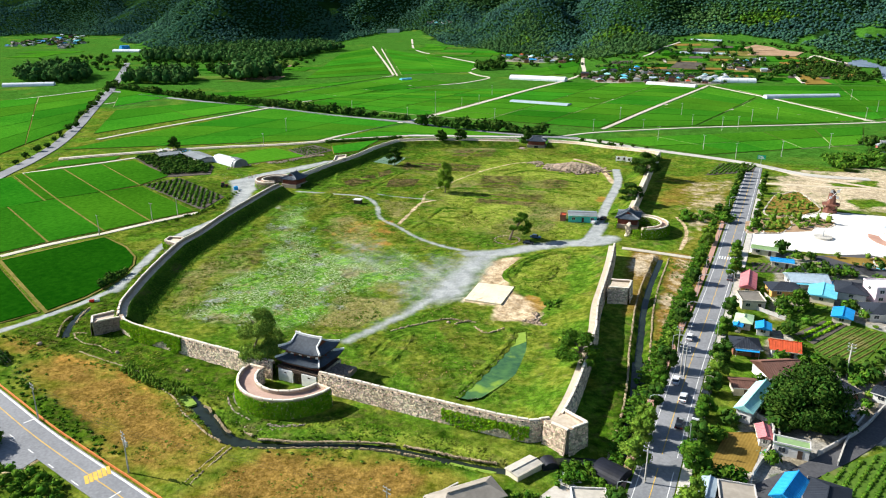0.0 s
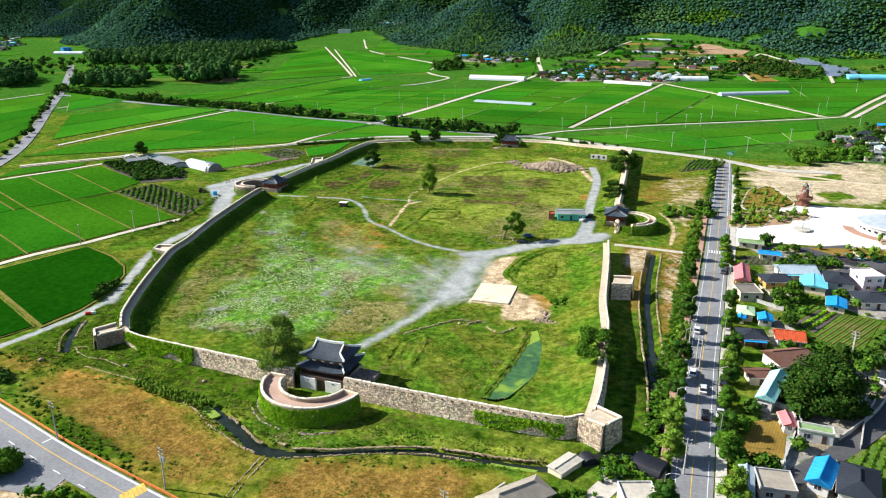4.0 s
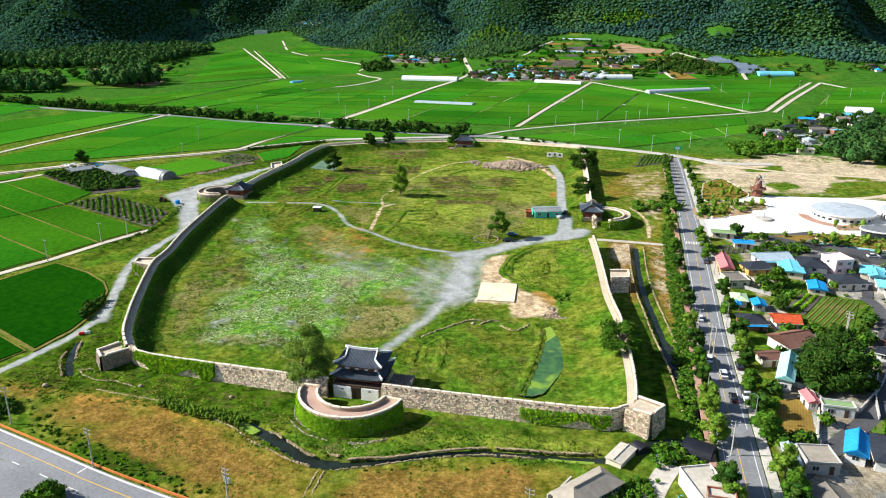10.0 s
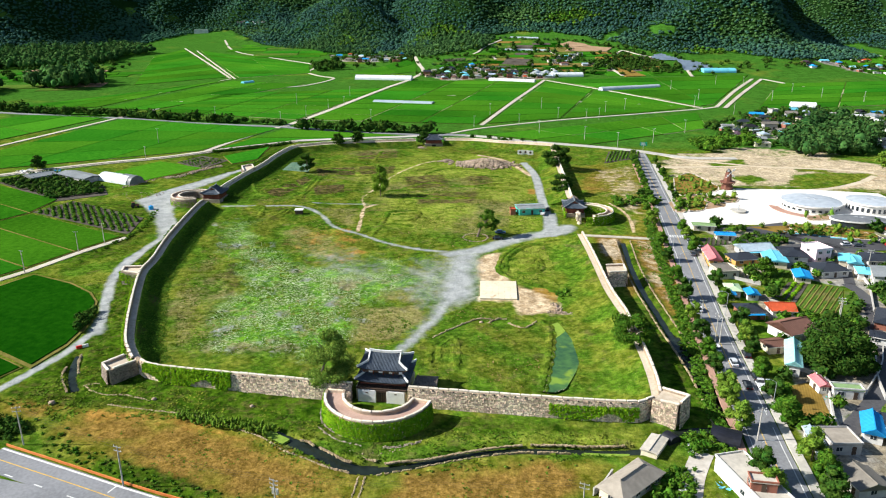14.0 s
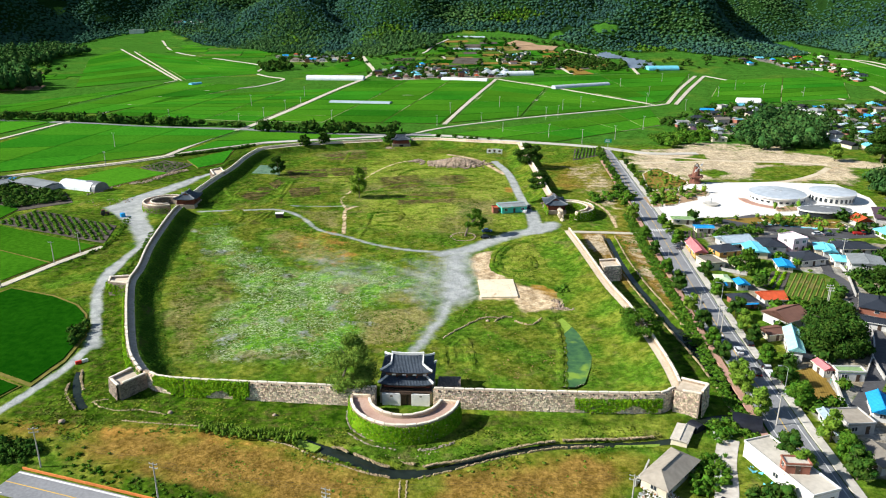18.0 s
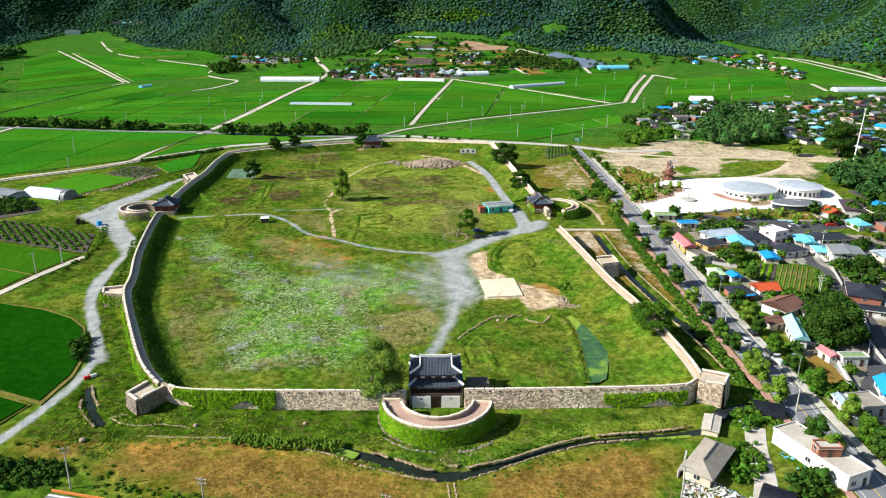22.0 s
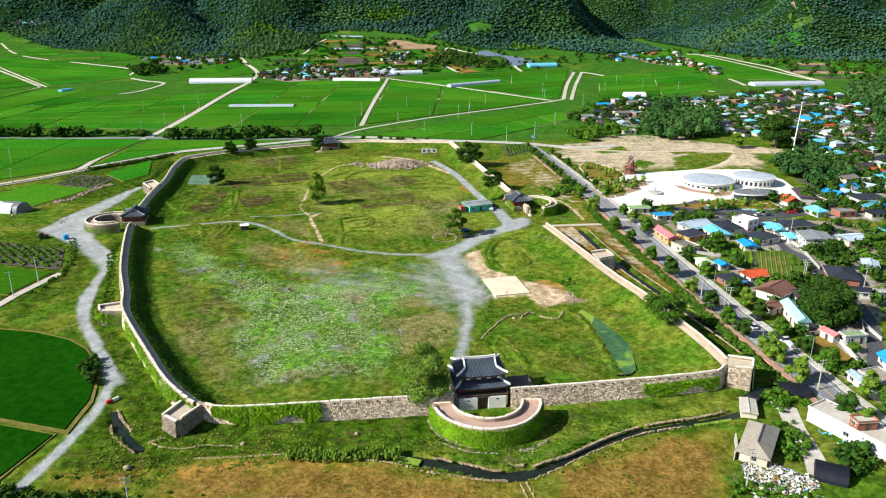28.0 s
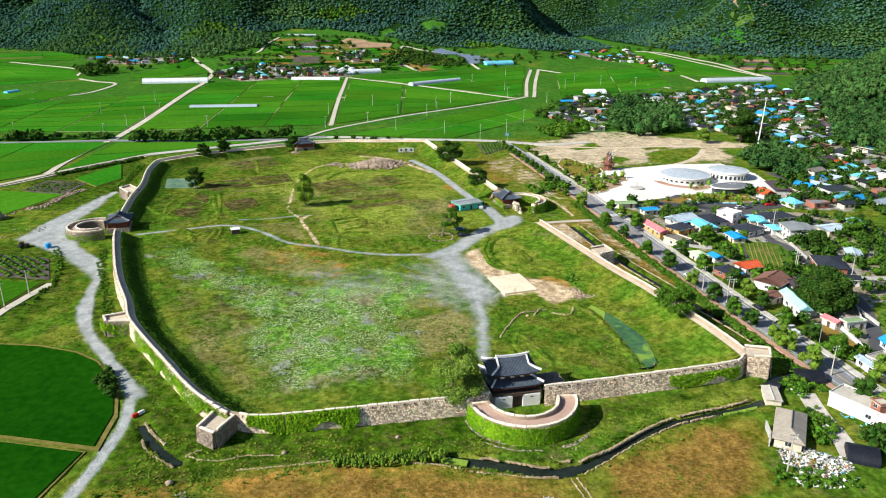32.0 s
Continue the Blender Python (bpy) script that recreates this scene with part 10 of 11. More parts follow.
heap(*(-14.0, 190.4), 27, 17, 3.4, 1500, 0.75, "large heap of pale salvaged wall stones", 521)
heap(*(-37.9, 195.5), 8, 6, 1.2, 90, 0.6, "small heap of pale salvaged stones", 522)
heap(*(-59.6, 233.2), 5, 4, 0.8, 30, 0.6, "few loose boulders near the north gate", 523)
heap(*(34.3, 110.6), 8, 8, 4.5, 160, 0.7, "broken stone wall end beside the east gate", 524)
for x, y, r in ((*(-49.1, -76.0), 0.55), (*(-74.7, -76.3), 0.6), (*(-98.2, -82.6), 0.8), (*(-8.1, -74.7), 0.5), (*(2.6, -20.5), 0.6)):
    lumps("boulder", [(x, y, gz(x, y) + r * 0.3)], [r], [0.7], int(abs(x) * 7), M["rock"], None, ICO2, "", "single pale grey boulder on the grass", "boulder", 0.18)

# platform
PLAT = [(0.6, -3.1), (-0.7, 12.6), (11.8, 14.1), (12.9, -2.0)]
deck = slab("stage_platform", PLAT, M["cream"], 0.45, 0.8, "large square cream-coloured timber platform", "platform", flat=0.45)
for k in range(1, 6):
    a, b = Vector(PLAT[0]).lerp(Vector(PLAT[3]), k / 6), Vector(PLAT[1]).lerp(Vector(PLAT[2]), k / 6)
    part("joint", tube((*a, 0.9), (*b, 0.9), 0.012, None, 4), M["earth"], deck)
slab("algae_patch", [(-42.1, -88.0), (-41.0, -84.7), (-38.4, -85.9), (-35.3, -87.5), (-37.0, -91.0), (-39.6, -89.6)], M["algae"], -0.45, 0.5, "bright yellow-green algae on the stream", "algae", "stuff")
slab("algae_patch", [(31.4, -82.9), (35.3, -82.7), (41.5, -81.9), (41.2, -82.8), (35.3, -84.0), (31.0, -84.5)], M["algae"], -0.50, 0.4, "bright yellow-green algae on the stream", "algae", "stuff")
slab("algae_patch", [POND[0], POND[1], POND[2], POND[-1]], M["algae"], -0.09, 0.02, "yellow-green algae at the pond end", "algae", "stuff")
slab("lily_pond", [(-127.2, 159.7), (-128.4, 179.5), (-115.0, 177.5), (-111.2, 157.0)], M["lily"], 0.1, 0.3, "small pond covered with pale green lily leaves", "pond", "structure")

# prefab office, hut, boards
house([(7.4, 98.9), (19.7, 102.8), (20.7, 94.0), (9.0, 90.4)], "teal", "grey", "long turquoise prefabricated site office", rise=0.4, h=2.9, over=0.3)
house([(5.4, 95.7), (7.2, 96.0), (7.7, 90.9), (6.0, 90.6)], "brick", "red", "small red portable toilet cabin", "flat", h=2.1, near=False)
hut = thing("wooden_hut", *(-90.0, 80.0), gz(*(-90.0, 80.0)), 8, "small dark hut with a white tilted roof", "hut")
part("cabin", box(-1.6, -1.4, 0, 1.6, 1.4, 1.9, 0.04), M["darkwood"], hut)
part("roof", box(-1.9, -1.7, 1.9, 1.9, 1.7, 2.1, 0.04), M["white"], hut, "white flat roof")
for k, p in enumerate([(5.0, 217.5), (8.1, 218.1), (11.2, 216.9)]):
    b = thing("sign_board", *p, gz(*p), 0, "square white sign board with a dark emblem", "sign", "sign boards")
    for s in (-1.2, 1.2):
        part("post", tube((s, 0, 0), (s, 0, 1.2), 0.06), M["steel"], b)
    part("panel", box(-1.7, -0.06, 0.9, 1.7, 0.06, 3.6, 0.02), M["white"], b)
    part("emblem", tube((0, -0.09, 2.3), (0, -0.06, 2.3), 0.75, None, 16), M["darkwood"], b)
road_sign = thing("road_sign", *(81.3, 239.4), gz(*(81.3, 239.4)), 0, "green road direction sign on a steel post", "sign")
part("post", tube((0, 0, 0), (0, 0, 6.0), 0.12), M["steel"], road_sign)
part("panel", box(-2.2, -0.1, 4.2, 2.2, 0.0, 6.6, 0.03), paint("signgreen", (0.01, 0.30, 0.16)), road_sign)
for k in range(3):
    part("lettering_bar", box(-1.7, -0.13, 4.7 + 0.6 * k, 1.5 - 0.4 * k, -0.1, 4.95 + 0.6 * k), M["white"], road_sign)

# ---- vehicles ----
def car(p, heading, colour, label, kind="car"):
    x, y = p
    g = thing(kind, x, y, gz(x, y) + (0.12 if 66 < x < 82 else 0.03), heading, label, "car" if kind == "car" else "truck", "parked vehicles")
    L, Wd = (4.4, 1.8) if kind == "car" else (5.0, 1.8)
    pt = paint("car_" + colour, {"white": (0.75, 0.76, 0.78), "black": (0.015, 0.016, 0.02), "silver": (0.45, 0.47, 0.5), "blue": (0.05, 0.12, 0.25), "red": (0.45, 0.03, 0.03), "grey": (0.12, 0.13, 0.15)}[colour], 0.3, 0.2)
    bm = bmesh.new()
    bm_box(bm, -L / 2, -Wd / 2, 0.28, L / 2, Wd / 2, 0.85, 0.1)
    part("body", bm, pt, g)
    bm = bmesh.new()
    if kind == "car":
        v = [bm.verts.new(c) for c in ((-1.7, -0.85, 0.82), (1.15, -0.85, 0.82), (1.15, 0.85, 0.82), (-1.7, 0.85, 0.82), (-1.3, -0.68, 1.45), (0.45, -0.68, 1.45), (0.45, 0.68, 1.45), (-1.3, 0.68, 1.45))]
    else:
        v = [bm.verts.new(c) for c in ((0.9, -0.85, 0.82), (2.4, -0.85, 0.82), (2.4, 0.85, 0.82), (0.9, 0.85, 0.82), (0.9, -0.78, 1.9), (1.9, -0.78, 1.9), (1.9, 0.78, 1.9), (0.9, 0.78, 1.9))]
    for f in ((0, 1, 5, 4), (1, 2, 6, 5), (2, 3, 7, 6), (3, 0, 4, 7)):
        bm.faces.new([v[i] for i in f])
    part("glazing", bm, M["glass"], g, "dark tinted glass")
    t = (-1.32, -0.7, 1.43, 0.47, 0.7, 1.5) if kind == "car" else (0.88, -0.8, 1.88, 1.92, 0.8, 1.96)
    part("roof", box(*t, 0.02), pt, g)
    if kind == "truck":
        part("load_bed", box(-2.5, -0.9, 0.8, 0.8, 0.9, 1.15, 0.03), pt, g)
    for sx in (-1.35, 1.35):
        for sy in (-1, 1):
            wl = part("wheel", tube((sx, sy * 0.72, 0.32), (sx, sy * 0.92, 0.32), 0.32, None, 14), M["rubber"], g)
            part("rim", tube((sx, sy * 0.90, 0.32), (sx, sy * 0.94, 0.32), 0.19, None, 10), M["steel"], wl)
    for sy in (-0.6, 0.6):
        part("headlight", box(L / 2 - 0.04, sy - 0.18, 0.6, L / 2 + 0.02, sy + 0.18, 0.75), M["white"], g)
        part("tail_light", box(-L / 2 - 0.02, sy - 0.18, 0.6, -L / 2 + 0.04, sy + 0.18, 0.75), paint("lamp_red", (0.4, 0.01, 0.01)), g)
    return g


car((2.8, 65.6), 5, "blue", "dark blue car parked on the gravel")
car((2.3, 57.8), 8, "black", "black car parked on the gravel")
car((20.4, 94.0), 80, "white", "white van beside the site office", "truck")
car((22.6, 100.3), 80, "black", "dark car beside the site office")
for p, h, c, k, lab in (((70.9, -29.0), 88, "white", "car", "white car driving on the road"), ((78.4, -31.6), 90, "black", "car", "black car parked at the kerb"),
                        ((77.7, -44.3), 90, "black", "car", "black car parked at the kerb"), ((77.7, -49.5), 90, "white", "truck", "small white truck parked at the kerb"), 
                        ((109.3, -29.2), -15, "silver", "car", "silver car parked in the lane"), ((78.3, 50.5), 90, "grey", "car", "grey car on the road"),
                        ((71.1, -1.9), 90, "white", "car", "white car parked at the kerb"), ((141.2, 69.8), 10, "white", "car", "white car in the car park"), ((145.2, 69.1), 10, "grey", "car", "grey car in the car park"),
                        ((158.7, 70.9), 0, "red", "truck", "orange-red small truck by the car park"), ((73.7, -37.0), 90, "white", "car", "white car parked under street trees"), ((74.4, -49.3), 90, "black", "car", "dark car parked under street trees")):
    car(p, h, c, lab, k)
tractor = thing("tractor", *(-169.9, 78.9), gz(*(-169.9, 78.9)), 30, "dark red farm tractor parked on the gravel", "tractor")
part("bonnet", box(0.2, -0.5, 0.6, 2.0, 0.5, 1.4, 0.08), M["rust"], tractor)
part("cab", box(-1.2, -0.7, 0.8, 0.2, 0.7, 2.4, 0.08), M["glass"], tractor)
part("cab_roof", box(-1.3, -0.8, 2.4, 0.3, 0.8, 2.55, 0.04), M["rust"], tractor)
for sx, r in ((-0.8, 0.8), (1.5, 0.5)):
    for sy in (-0.95, 0.95):
        part("wheel", tube((sx, sy - 0.2, r), (sx, sy + 0.2, r), r, None, 16), M["rubber"], tractor)
tank = thing("water_tank", *(-160.5, 76.8), gz(*(-160.5, 76.8)), 0, "bright blue plastic water tank on the gravel", "tank")
part("barrel", tube((0, 0, 0), (0, 0, 1.7), 1.1, 1.1, 20), roofpaint("blue"), tank)
part("lid", tube((0, 0, 1.7), (0, 0, 2.0), 0.7, 0.3, 16), roofpaint("blue"), tank)
bar = thing("road_block", *(-108.2, -54.9), gz(*(-108.2, -54.9)), 42, "red and white water-filled road block", "barrier")
part("red_half", box(-1.6, -0.3, 0, -0.05, 0.3, 0.85, 0.08), paint("blockred", (0.62, 0.03, 0.02)), bar, "bright red plastic block")
part("white_half", box(0.05, -0.3, 0, 1.6, 0.3, 0.85, 0.08), M["white"], bar, "white plastic block")

# ---- poles, lamps and wires ----
def pole(p, height, label="grey concrete utility pole with crossarms", arms=2, transformer=False):
    x, y = p
    g = thing("utility_pole", x, y, gz(x, y) - 0.2, random.Random(int(x * 9 + y)).uniform(-20, 20), label, "utility pole", "utility poles")
    part("shaft", tube((0, 0, 0), (0, 0, height), 0.19, 0.11, 8), M["concrete"], g)
    for k in range(arms):
        z = height - 0.35 - 0.9 * k
        arm = part("crossarm", box(-0.95, -0.06, z, 0.95, 0.06, z + 0.12), M["steel"], g)
        for s in (-0.85, 0.0, 0.85):
            part("insulator", tube((s, 0, z + 0.12), (s, 0, z + 0.36), 0.07, 0.05, 6), M["white"], arm)
    if transformer:
        for s in (-0.45, 0.45):
            part("transformer", tube((s, 0.25, height - 3.4), (s, 0.25, height - 2.4), 0.3, None, 10), M["steel"], g, "grey drum transformer")
    return g


SOUTH_POLES = [(-93.4, -99.1), (-62.9, -109.7), (-27.9, -115.4), (29.8, -108.1)]
for k, p in enumerate(SOUTH_POLES):
    pole(p, 10.0, arms=3 if k == 2 else 2, transformer=k == 2)
line_v, line_f = [], []
for a, b in zip(SOUTH_POLES[:-1], SOUTH_POLES[1:]):
    for off in (-0.8, 0.0, 0.8):
        for k in range(12):
            q = []
            for t in (k / 12, (k + 1) / 12):
                q.append(Vector((a[0] + (b[0] - a[0]) * t, a[1] + (b[1] - a[1]) * t + off * 0.9, 9.2 - 4 * 0.9 * t * (1 - t))))
            n0 = len(line_v)
            for v in q:
                line_v += [v + Vector((0, 0, 0.012)), v + Vector((0, 0.014, -0.01)), v + Vector((0, -0.014, -0.01))]
            line_f += [(n0, n0 + 1, n0 + 4, n0 + 3), (n0 + 1, n0 + 2, n0 + 5, n0 + 4), (n0 + 2, n0, n0 + 3, n0 + 5)]
tagged(link("power_lines", mesh_from("power_lines", line_v, line_f, M["rubber"])), "thin sagging power lines between poles", "power line", kind="stuff")
for p in [(-164.1, -4.4), (-159.1, 19.5), (-155.0, 30.5), (-215.7, 170.2), (-184.5, 313.7), (-175.0, 346.6), (-168.2, 387.1), (-159.1, 405.1), (-118.0, 336.5), (-33.7, 316.4), (-0.5, 329.9), (29.3, 366.5)]:
    pole(p, 9.0, "slim pale utility pole among the fields", 1)
for p in [(51.3, 356.8), (69.2, 401.6), (86.9, 419.8), (91.8, 273.1), (66.9, 255.1), (46.5, 275.4), (15.3, 296.1), (119.5, 314.3), (201.6, 611.4), (228.3, 493.7), (281.2, 521.0), (149.8, 446.3), (174.6, 407.4)]:
    pole(p, 10.0, "slim pale utility pole among the fields", 1)
for p in [(-26.3, 374.5), (15.4, 415.0), (61.6, 364.7), (146.7, 561.8), (161.6, 491.8), (229.4, 606.4), (263.0, 550.6), (310.9, 498.5), (-204.2, 408.5), (-243.2, 324.7), (-236.2, 222.4), (-170.9, 468.6)]:
    pole(p, 10.0, "slim pale utility pole among the fields", 1)
for p in [(71.4, -24.4), (111.0, -7.1), (105.0, -33.3)]:
    pole(p, 9.5, "grey utility pole beside the lane", 2)
for p in [(69.2, -13.6), (72.4, -25.4), (111.0, -8.0), (137.9, 40.8), (129.8, -14.1), (70.7, -73.3)]:
    pole(p, 9.0, "pale utility pole beside the road", 2)
mast = thing("tall_mast", *(233.6, 184.6), gz(*(233.6, 184.6)), 0, "very tall slim white mast at the village edge", "mast")
part("shaft", tube((0, 0, 0), (1.5, 0, 33), 0.45, 0.2, 10), M["white"], mast)
part("lamp_head", tube((1.5, 0, 32.5), (1.5, 0, 33.5), 0.9, 0.9, 10), M["steel"], mast)


def lamp(p, side):
    x, y = p
    g = thing("street_lamp", x, y, gz(x, y) + 0.2, 0 if side > 0 else 180, "slim grey street lamp with a curved arm", "street lamp", "street lamps")
    part("post", tube((0, 0, 0), (0, 0, 7.6), 0.1, 0.07, 8), M["steel"], g)
    part("arm", bm_tube(tube((0, 0, 7.5), (0.9, 0, 8.1), 0.06), (0.9, 0, 8.1), (2.2, 0, 8.2), 0.05), M["steel"], g)
    part("head", box(1.7, -0.18, 8.1, 2.6, 0.18, 8.28, 0.05), M["steel"], g)


for y, side in ((-86, 1), (-60, -1), (-52, 1), (-18, 1), (6, 1), (30, 1), (48, 1), (88, 1), (130, 1), (-5, -1), (38, -1)):
    rx = float(np.interp(y, [p[1] for p in ROAD], [p[0] for p in ROAD]))
    lamp((rx - 5.0 * side, y), side)

# ---- village walls and clutter ----
def garden_wall(line, height, colour):
    p = spline(line, 2.5)
    pts = np.column_stack([p, base_z(p[:, 0], p[:, 1]) - 0.2])
    root = thing("garden_wall", 0, 0, 0, 0, "low rendered garden wall round a house yard", "wall", kind="structure")
    sweep("wall_body", pts, [(0.11, 0), (0.11, height), (-0.11, height), (-0.11, 0)], wallpaint(colour), root, closed=True)
    pts[:, 2] += height
    sweep("wall_cap", pts, [(0.18, 0), (0.18, 0.1), (-0.18, 0.1), (-0.18, 0)], M["concrete"], root, closed=True)


for line, h, c in (([(118.3, -12.5), (131.0, -17.3), (141.1, -19.6)], 1.6, "white"), ([(95.4, -42.1), (95.1, -49.7), (91.2, -59.7), (90.4, -67.5)], 1.5, "white"),
                   ([(90.5, -38.2), (93.8, -40.4), (94.1, -48.4), (90.9, -61.8)], 1.5, "white"), ([(89.7, 40.1), (93.3, 32.7), (96.3, 22.6)], 1.4, "cream"), ([(134.0, 34.1), (132.3, 24.2), (126.1, 4.7)], 1.4, "grey"), ([(106.9, -51.2), (109.5, -39.7), (113.7, -27.8)], 1.4, "grey"),
                   ([(118.3, -21.3), (112.6, -34.2), (103.1, -49.0)], 1.3, "grey"), ([(36.8, -91.5), (34.8, -95.7), (32.5, -98.6)], 2.0, "grey"), ([(87.8, 27.7), (92.9, 24.8), (96.1, 22.8)], 1.3, "grey")):
    garden_wall(line, h, c)


def debris(poly, n, size, material, label, seed):
    rng = np.random.default_rng(seed)
    xs, ys = [p[0] for p in poly], [p[1] for p in poly]
    x, y = rng.uniform(min(xs), max(xs), n * 3), rng.uniform(min(ys), max(ys), n * 3)
    k = inside(x, y, poly) > 0
    x, y = x[k][:n], y[k][:n]
    r = size * rng.uniform(0.4, 1.4, len(x))
    z = ground_z(x, y) + rng.uniform(0.0, 0.9, len(x)) * 0.7
    v, f = cards(np.column_stack([x, y, z]), np.tile([0.0, 0.0, 1.2], (len(x), 1)), r * 1.7, seed)
    tagged(link("rubbish", mesh_arrays("rubbish", v, f, material)), label, "rubbish", kind="stuff")


HEAP = [(33.9, -98.8), (39.8, -100.3), (42.6, -104.2), (46.4, -107.4), (44.7, -110.9), (37.4, -112.0), (32.4, -109.1), (31.3, -105.1)]
debris(HEAP, 700, 0.22, M["white"], "heap of pale scrap and plastic rubbish", 601)
debris(HEAP, 260, 0.25, M["concrete"], "grey rubble in a rubbish heap", 602)
debris(HEAP, 40, 0.3, M["barrier"], "orange plastic crates in a rubbish heap", 603)
debris(HEAP, 24, 0.22, roofpaint("blue"), "blue plastic drums in a rubbish heap", 604)
debris(HEAP, 60, 0.22, M["black_net"], "dark scrap in a rubbish heap", 605)
debris([(30.6, -108.8), (36.9, -112.8), (44.2, -113.0), (39.7, -115.9), (29.6, -112.6)], 60, 0.3, M["white"], "scattered white plastic in the weeds", 606)
debris([(56.3, -75.3), (59.4, -77.7), (55.8, -82.1), (53.6, -79.6)], 60, 0.3, M["white"], "scattered white plastic beside the shed", 607)
debris([(58.6, -88.9), (61.6, -92.9), (61.1, -97.5), (58.0, -95.9)], 14, 0.28, roofpaint("cyan"), "blue tarpaulin scraps beside the house", 608)
debris([(-277.1, 134.5), (-267.9, 138.8), (-255.3, 133.9), (-260.1, 126.3)], 60, 0.7, M["white"], "farm clutter and plastic sheets beside the barn", 610)
debris([(-256.2, 135.2), (-252.0, 141.5), (-241.9, 134.8), (-243.6, 126.4)], 30, 0.7, roofpaint("blue"), "blue tarpaulins beside the barn", 611)
debris([(90.4, -46.0), (96.9, -47.8), (94.7, -55.5), (90.2, -55.4)], 16, 0.2, roofpaint("teal"), "garden clutter in a shop yard", 609)
slab("white_board", [(50.5, -92.9), (52.2, -93.6), (50.9, -96.2), (49.5, -95.7)], M["white"], 0.5, 0.1, "white sheet lying in the yard", "board")

# planting on the plaza edge
BEDS = [[(90.2, 131.8), (96.3, 133.8), (97.7, 123.9), (93.9, 111.0), (87.5, 108.0), (87.8, 119.6)], [(97.9, 132.3), (107.8, 138.6), (114.5, 134.9), (111.5, 126.1), (104.5, 124.5), (97.9, 125.0)], [(89.6, 170.6), (100.5, 184.3), (109.5, 155.1), (100.9, 141.2), (86.8, 137.6)], [(81.6, 112.2), (85.7, 112.6), (85.2, 106.3), (81.0, 104.9)], [(125.6, 92.8), (133.8, 94.5), (145.6, 89.0), (158.3, 83.7), (156.1, 77.8), (138.1, 79.5), (126.2, 83.8)], [(137.1, 105.5), (147.9, 111.5), (146.2, 103.3), (137.2, 101.0)]]
for k, bed in enumerate(BEDS):
    slab("planting_bed", bed, M[("straw", "earth")[k % 2]], 0.42, 0.4, "ochre planting bed with a pale kerb on the plaza", "planting bed", "structure")
    kerb("bed_kerb", bed + [bed[0]], 1, "pale kerb of a planting bed", 650 + k, 0.9, 0.5, "granite")
    scrub(bed, 2.2, 0.8, 1.5, ("leaf_light", "leaf")[k % 2], "small ornamental shrubs in a planting bed", 660 + k)
    row([tuple((Vector(bed[i]) * 0.8 + Vector(bed[(i + 3) % len(bed)]) * 0.2)) for i in range(0, len(bed), 2)], 5.0, 4.2, 2.4, "leaf_light", "slim young trees in a planting bed", 670 + k, 0.8, "young_trees", 6)
fountain = thing("fountain", 109.1, 110.6, gz(109.1, 110.6) + 0.16, 0, "low grey round fountain basin with a column", "fountain")
part("basin", tube((0, 0, 0), (0, 0, 0.7), 3.4, 3.6, 24), M["concrete"], fountain)
part("column", tube((0, 0, 0.7), (0, 0, 3.2), 0.3, 0.2, 10), M["steel"], fountain)
for k, (poly, sp, h, w, m, lab) in enumerate((([(81.7, 125.8), (93.8, 141.5), (108.8, 136.3), (104.4, 119.6), (93.5, 112.6), (81.1, 108.9)], 4.5, 2.2, 2.6, "leaf_light", "young ornamental trees in planting beds"), ([(109.6, 88.6), (136.1, 93.9), (157.6, 88.0), (148.9, 81.5), (118.4, 84.2)], 6.0, 2.4, 2.4, "leaf_light", "young ornamental trees in planting beds"),
                                             ([(188.4, 97.9), (202.4, 91.2), (204.6, 70.3), (182.9, 73.0)], 5.0, 2.4, 3.0, "leaf", "young trees in planting beds"))):
    scrub(poly, sp, h, w, m, lab, 621 + k)
slab("planting_bed", [(79.6, 121.5), (94.6, 139.1), (108.9, 134.0), (105.2, 118.5), (92.8, 110.6), (79.9, 107.0)], M["earth"], 0.2, 0.3, "brown mulched planting bed on the plaza", "planting bed", "structure")
slab("planting_bed", [(108.7, 87.8), (136.5, 94.8), (158.9, 87.9), (148.0, 79.9), (117.7, 82.5)], M["straw"], 0.2, 0.3, "brown grassy planting bed by the car park", "planting bed", "structure")

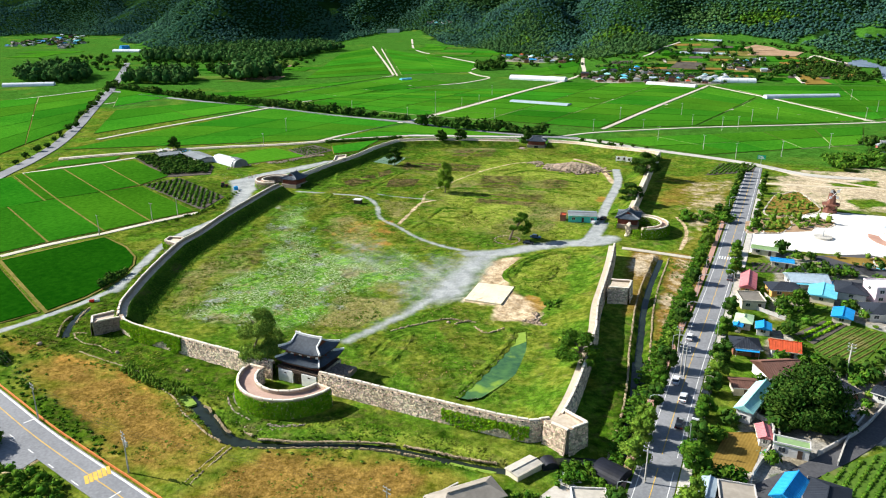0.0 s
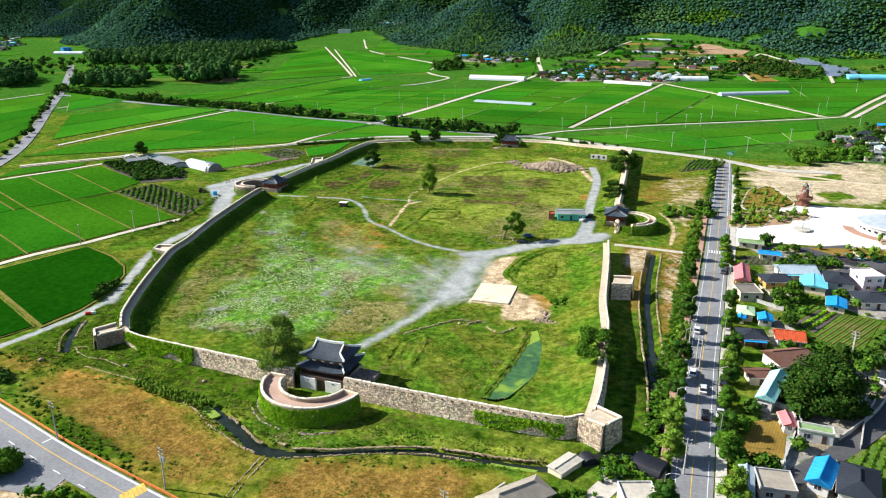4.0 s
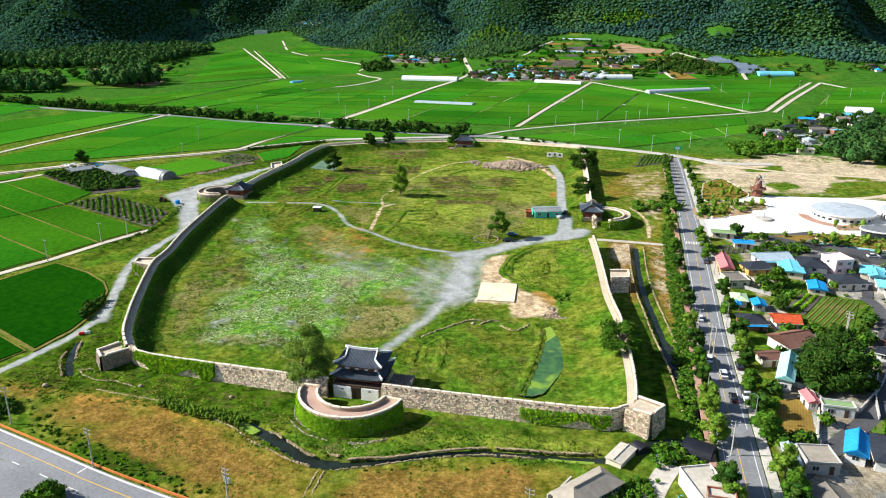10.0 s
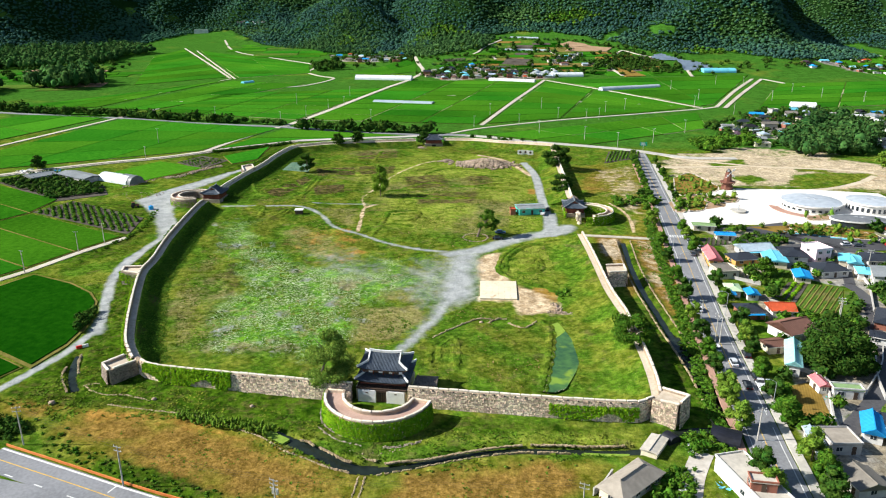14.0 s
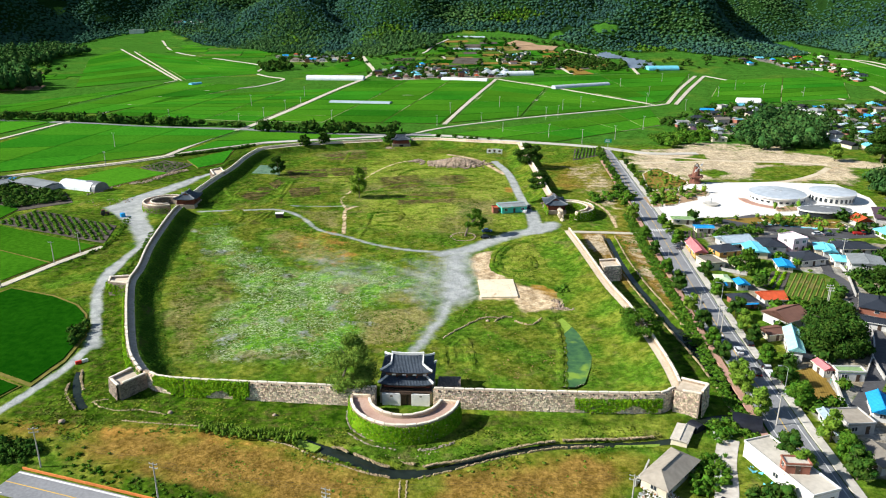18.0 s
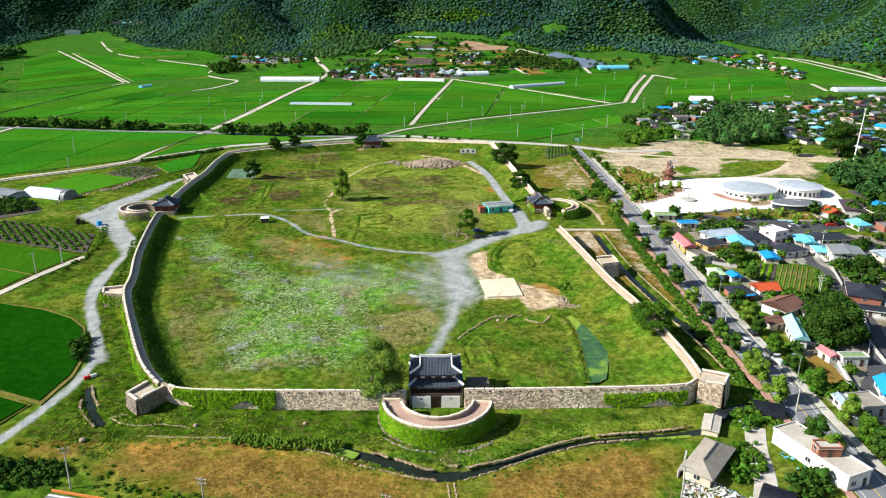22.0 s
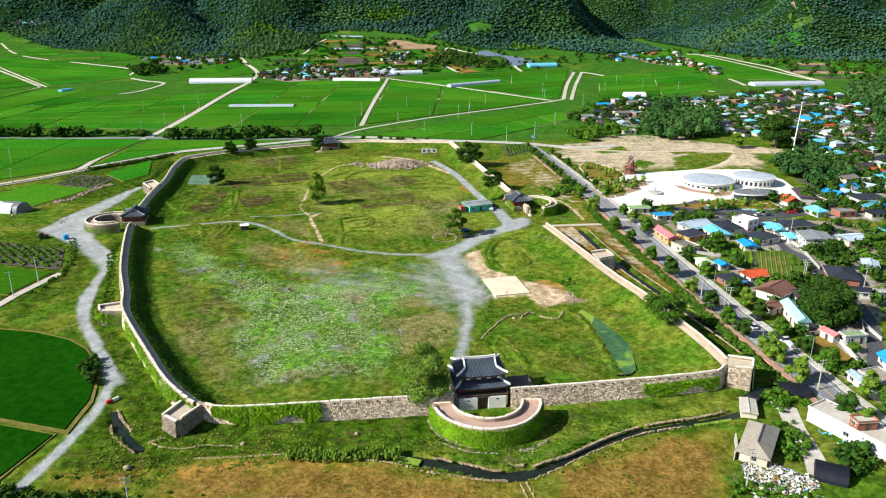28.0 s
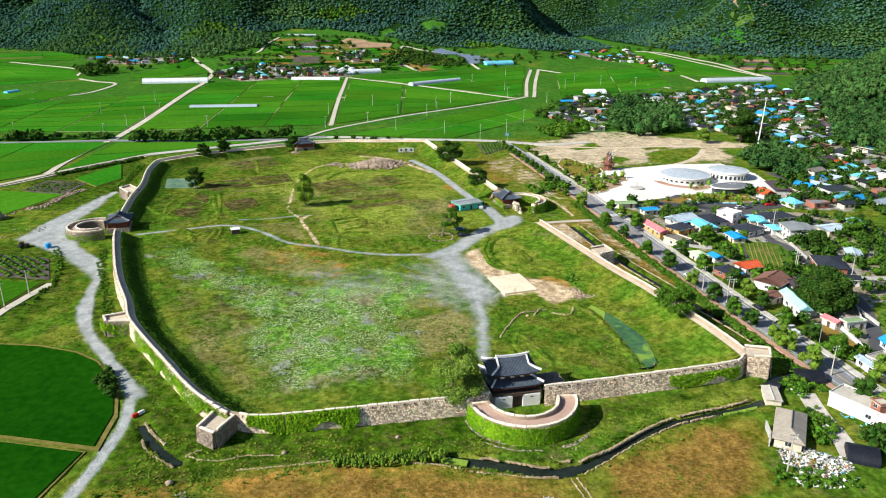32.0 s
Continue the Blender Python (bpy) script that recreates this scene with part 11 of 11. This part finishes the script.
# ---- grass and flowers ----
def tufts(name, poly, n, height, material, label, seed, cut=0.0, scale=0.09):
    rng = np.random.default_rng(seed)
    xs, ys = [p[0] for p in poly], [p[1] for p in poly]
    x, y = rng.uniform(min(xs), max(xs), n * 2), rng.uniform(min(ys), max(ys), n * 2)
    patch = np.sin(x * scale * 2.1 + 1.7 * np.sin(y * scale)) * np.sin(y * scale * 1.9 + 1.3 * np.sin(x * scale * 1.4)) + rng.normal(0, 0.35, len(x))
    k = (inside(x, y, poly) > 0) & (patch > cut) & (mask_at("gravel", x, y) < 0.2) & (mask_at("sand", x, y) < 0.2) & (inside(x, y, POND) < -0.5)
    x, y = x[k][:n], y[k][:n]
    z = ground_z(x, y)
    m = len(x)
    verts = np.zeros((m, 9, 3))
    for b in range(3):
        a = rng.uniform(0, 6.28, m)
        w, h = height * 0.8, height * rng.uniform(0.3, 0.8, m)
        dx, dy = np.cos(a), np.sin(a)
        verts[:, 3 * b] = np.stack([x - dx * w, y - dy * w, z - 0.05], 1)
        verts[:, 3 * b + 1] = np.stack([x + dx * w, y + dy * w, z - 0.05], 1)
        verts[:, 3 * b + 2] = np.stack([x - dy * w * 1.5, y + dx * w * 1.5, z + h * 0.7], 1)
    faces = (np.arange(m * 9).reshape(-1, 3))
    me = bpy.data.meshes.new(name)
    me.vertices.add(m * 9)
    me.vertices.foreach_set("co", verts.ravel())
    me.loops.add(m * 9)
    me.loops.foreach_set("vertex_index", faces.ravel().astype(np.int32))
    me.polygons.add(m * 3)
    me.polygons.foreach_set("loop_start", np.arange(0, m * 9, 3, dtype=np.int32))
    me.update(calc_edges=True)
    me.materials.append(material)
    return tagged(link(name, me), label, "grass", kind="stuff")


INNER = [(-84.3, -49.8), (-110.8, 10.0), (-122.9, 80.9), (-127.3, 206.8), (-53.0, 238.1), (13.5, 231.2), (24.9, 64.8), (36.3, 8.0), (43.3, -32.0), (47.7, -53.3), (14.7, -58.9), (-31.8, -54.6)]
tufts("grass_tufts", INNER, 52000, 0.34, M["turf"], "tufts of rank grass on the fort meadow", 701, -0.1)
tufts("dry_tufts", INNER, 9000, 0.3, M["straw_tuft"], "straw-coloured grass tufts on the fort meadow", 702, 0.3, 0.06)
tufts("flower_tufts", [(-123.8, 62.3), (-109.0, 67.8), (-89.6, 39.8), (-63.2, 18.4), (-34.0, 23.2), (-18.5, 9.1), (-36.9, -13.4), (-33.4, -41.2), (-53.2, -49.9), (-75.4, -51.8), (-82.1, -29.7), (-83.3, -1.5)], 5000, 0.2, M["petal"], "white wildflowers in the meadow", 703, 0.15, 0.12)
tufts("grass_tufts", [(-111.7, -83.3), (-101.2, -64.3), (-56.0, -72.9), (-23.1, -82.9), (3.0, -78.4), (42.0, -75.3), (68.3, -67.8), (67.6, -34.7), (55.6, 62.8), (64.6, 64.2), (69.2, -63.0), (47.8, -79.9), (17.2, -91.5), (-13.3, -98.7), (-35.2, -94.1), (-61.3, -83.2), (-91.2, -89.7)], 16000, 0.5, M["turf"], "rank grass in the old moat", 704, -0.2)
tufts("weed_tufts", [(-91.6, -97.0), (-87.6, -84.3), (-43.0, -88.7), (-16.2, -101.1), (-14.7, -109.9), (-48.5, -114.0)], 900, 0.32, M["turf"], "small green weeds on the dry field", 705, 0.3)
tufts("weed_tufts", [(-11.8, -104.1), (8.8, -92.5), (32.8, -86.7), (33.6, -101.7), (-6.8, -118.2)], 600, 0.32, M["turf"], "small green weeds on the dry field", 706, 0.3)
tufts("grass_tufts", [(-137.1, -12.2), (-151.4, 51.6), (-130.5, 33.1), (-113.3, -27.8), (-93.3, -55.3), (-96.9, -63.2), (-109.8, -51.9)], 3000, 0.4, M["turf"], "rank grass outside the west wall", 707, -0.2)


# ---- trees and shrubs between the houses ----
def between_houses(poly, n, height, width, material, label, seed):
    rng = np.random.default_rng(seed)
    xs, ys = [p[0] for p in poly], [p[1] for p in poly]
    x, y = rng.uniform(min(xs), max(xs), n * 6), rng.uniform(min(ys), max(ys), n * 6)
    ok = inside(x, y, poly) > 0
    for hx, hy, hr in HOUSES:
        ok &= np.hypot(x - hx, y - hy) > hr * 0.85 + width * 0.45
    for line, w in LANES:
        ok &= line_distance(x, y, spline(line, 3.0)) > w / 2 + width * 0.5
    ok &= line_distance(x, y, spline(ROAD, 6.0)) > 8.0
    for q in PLOTS:
        ok &= inside(x, y, q) < -width * 0.3
    x, y = x[ok][:n], y[ok][:n]
    return wood("garden_shrubs", x, y, rng, height, width, material, label, seed, 14)


PLOTS = [[(95.9, 21.8), (102.4, 39.3), (110.9, 39.6), (114.3, 28.4), (128.2, 22.2), (120.6, -0.3), (105.6, -0.7), (98.1, 12.5)], [(84.5, -47.7), (92.9, -43.5), (90.8, -60.6), (81.8, -64.7)], [(84.4, 70.7), (94.8, 73.1), (95.3, 64.4), (85.6, 61.0)], [(104.7, 86.3), (123.4, 96.0), (166.6, 80.1), (167.5, 68.2), (108.9, 74.0)]]
NEAR_VILLAGE = [(90.6, 88.1), (107.8, 82.4), (133.2, 62.5), (168.5, 53.2), (186.4, 34.3), (170.1, 3.4), (134.3, -37.3), (119.8, -35.2), (95.6, -62.0), (79.1, -93.2), (75.6, -82.4), (79.0, -59.6), (94.1, -3.0), (95.5, 57.2)]
between_houses(NEAR_VILLAGE, 120, 2.6, 3.4, "leaf", "garden shrubs and fruit trees between the houses", 801)
between_houses(NEAR_VILLAGE, 95, 3.6, 4.4, "leaf_dark", "dark garden trees between the houses", 802)
between_houses(NEAR_VILLAGE, 170, 1.0, 1.8, "leaf_light", "low green garden plants between the houses", 803)
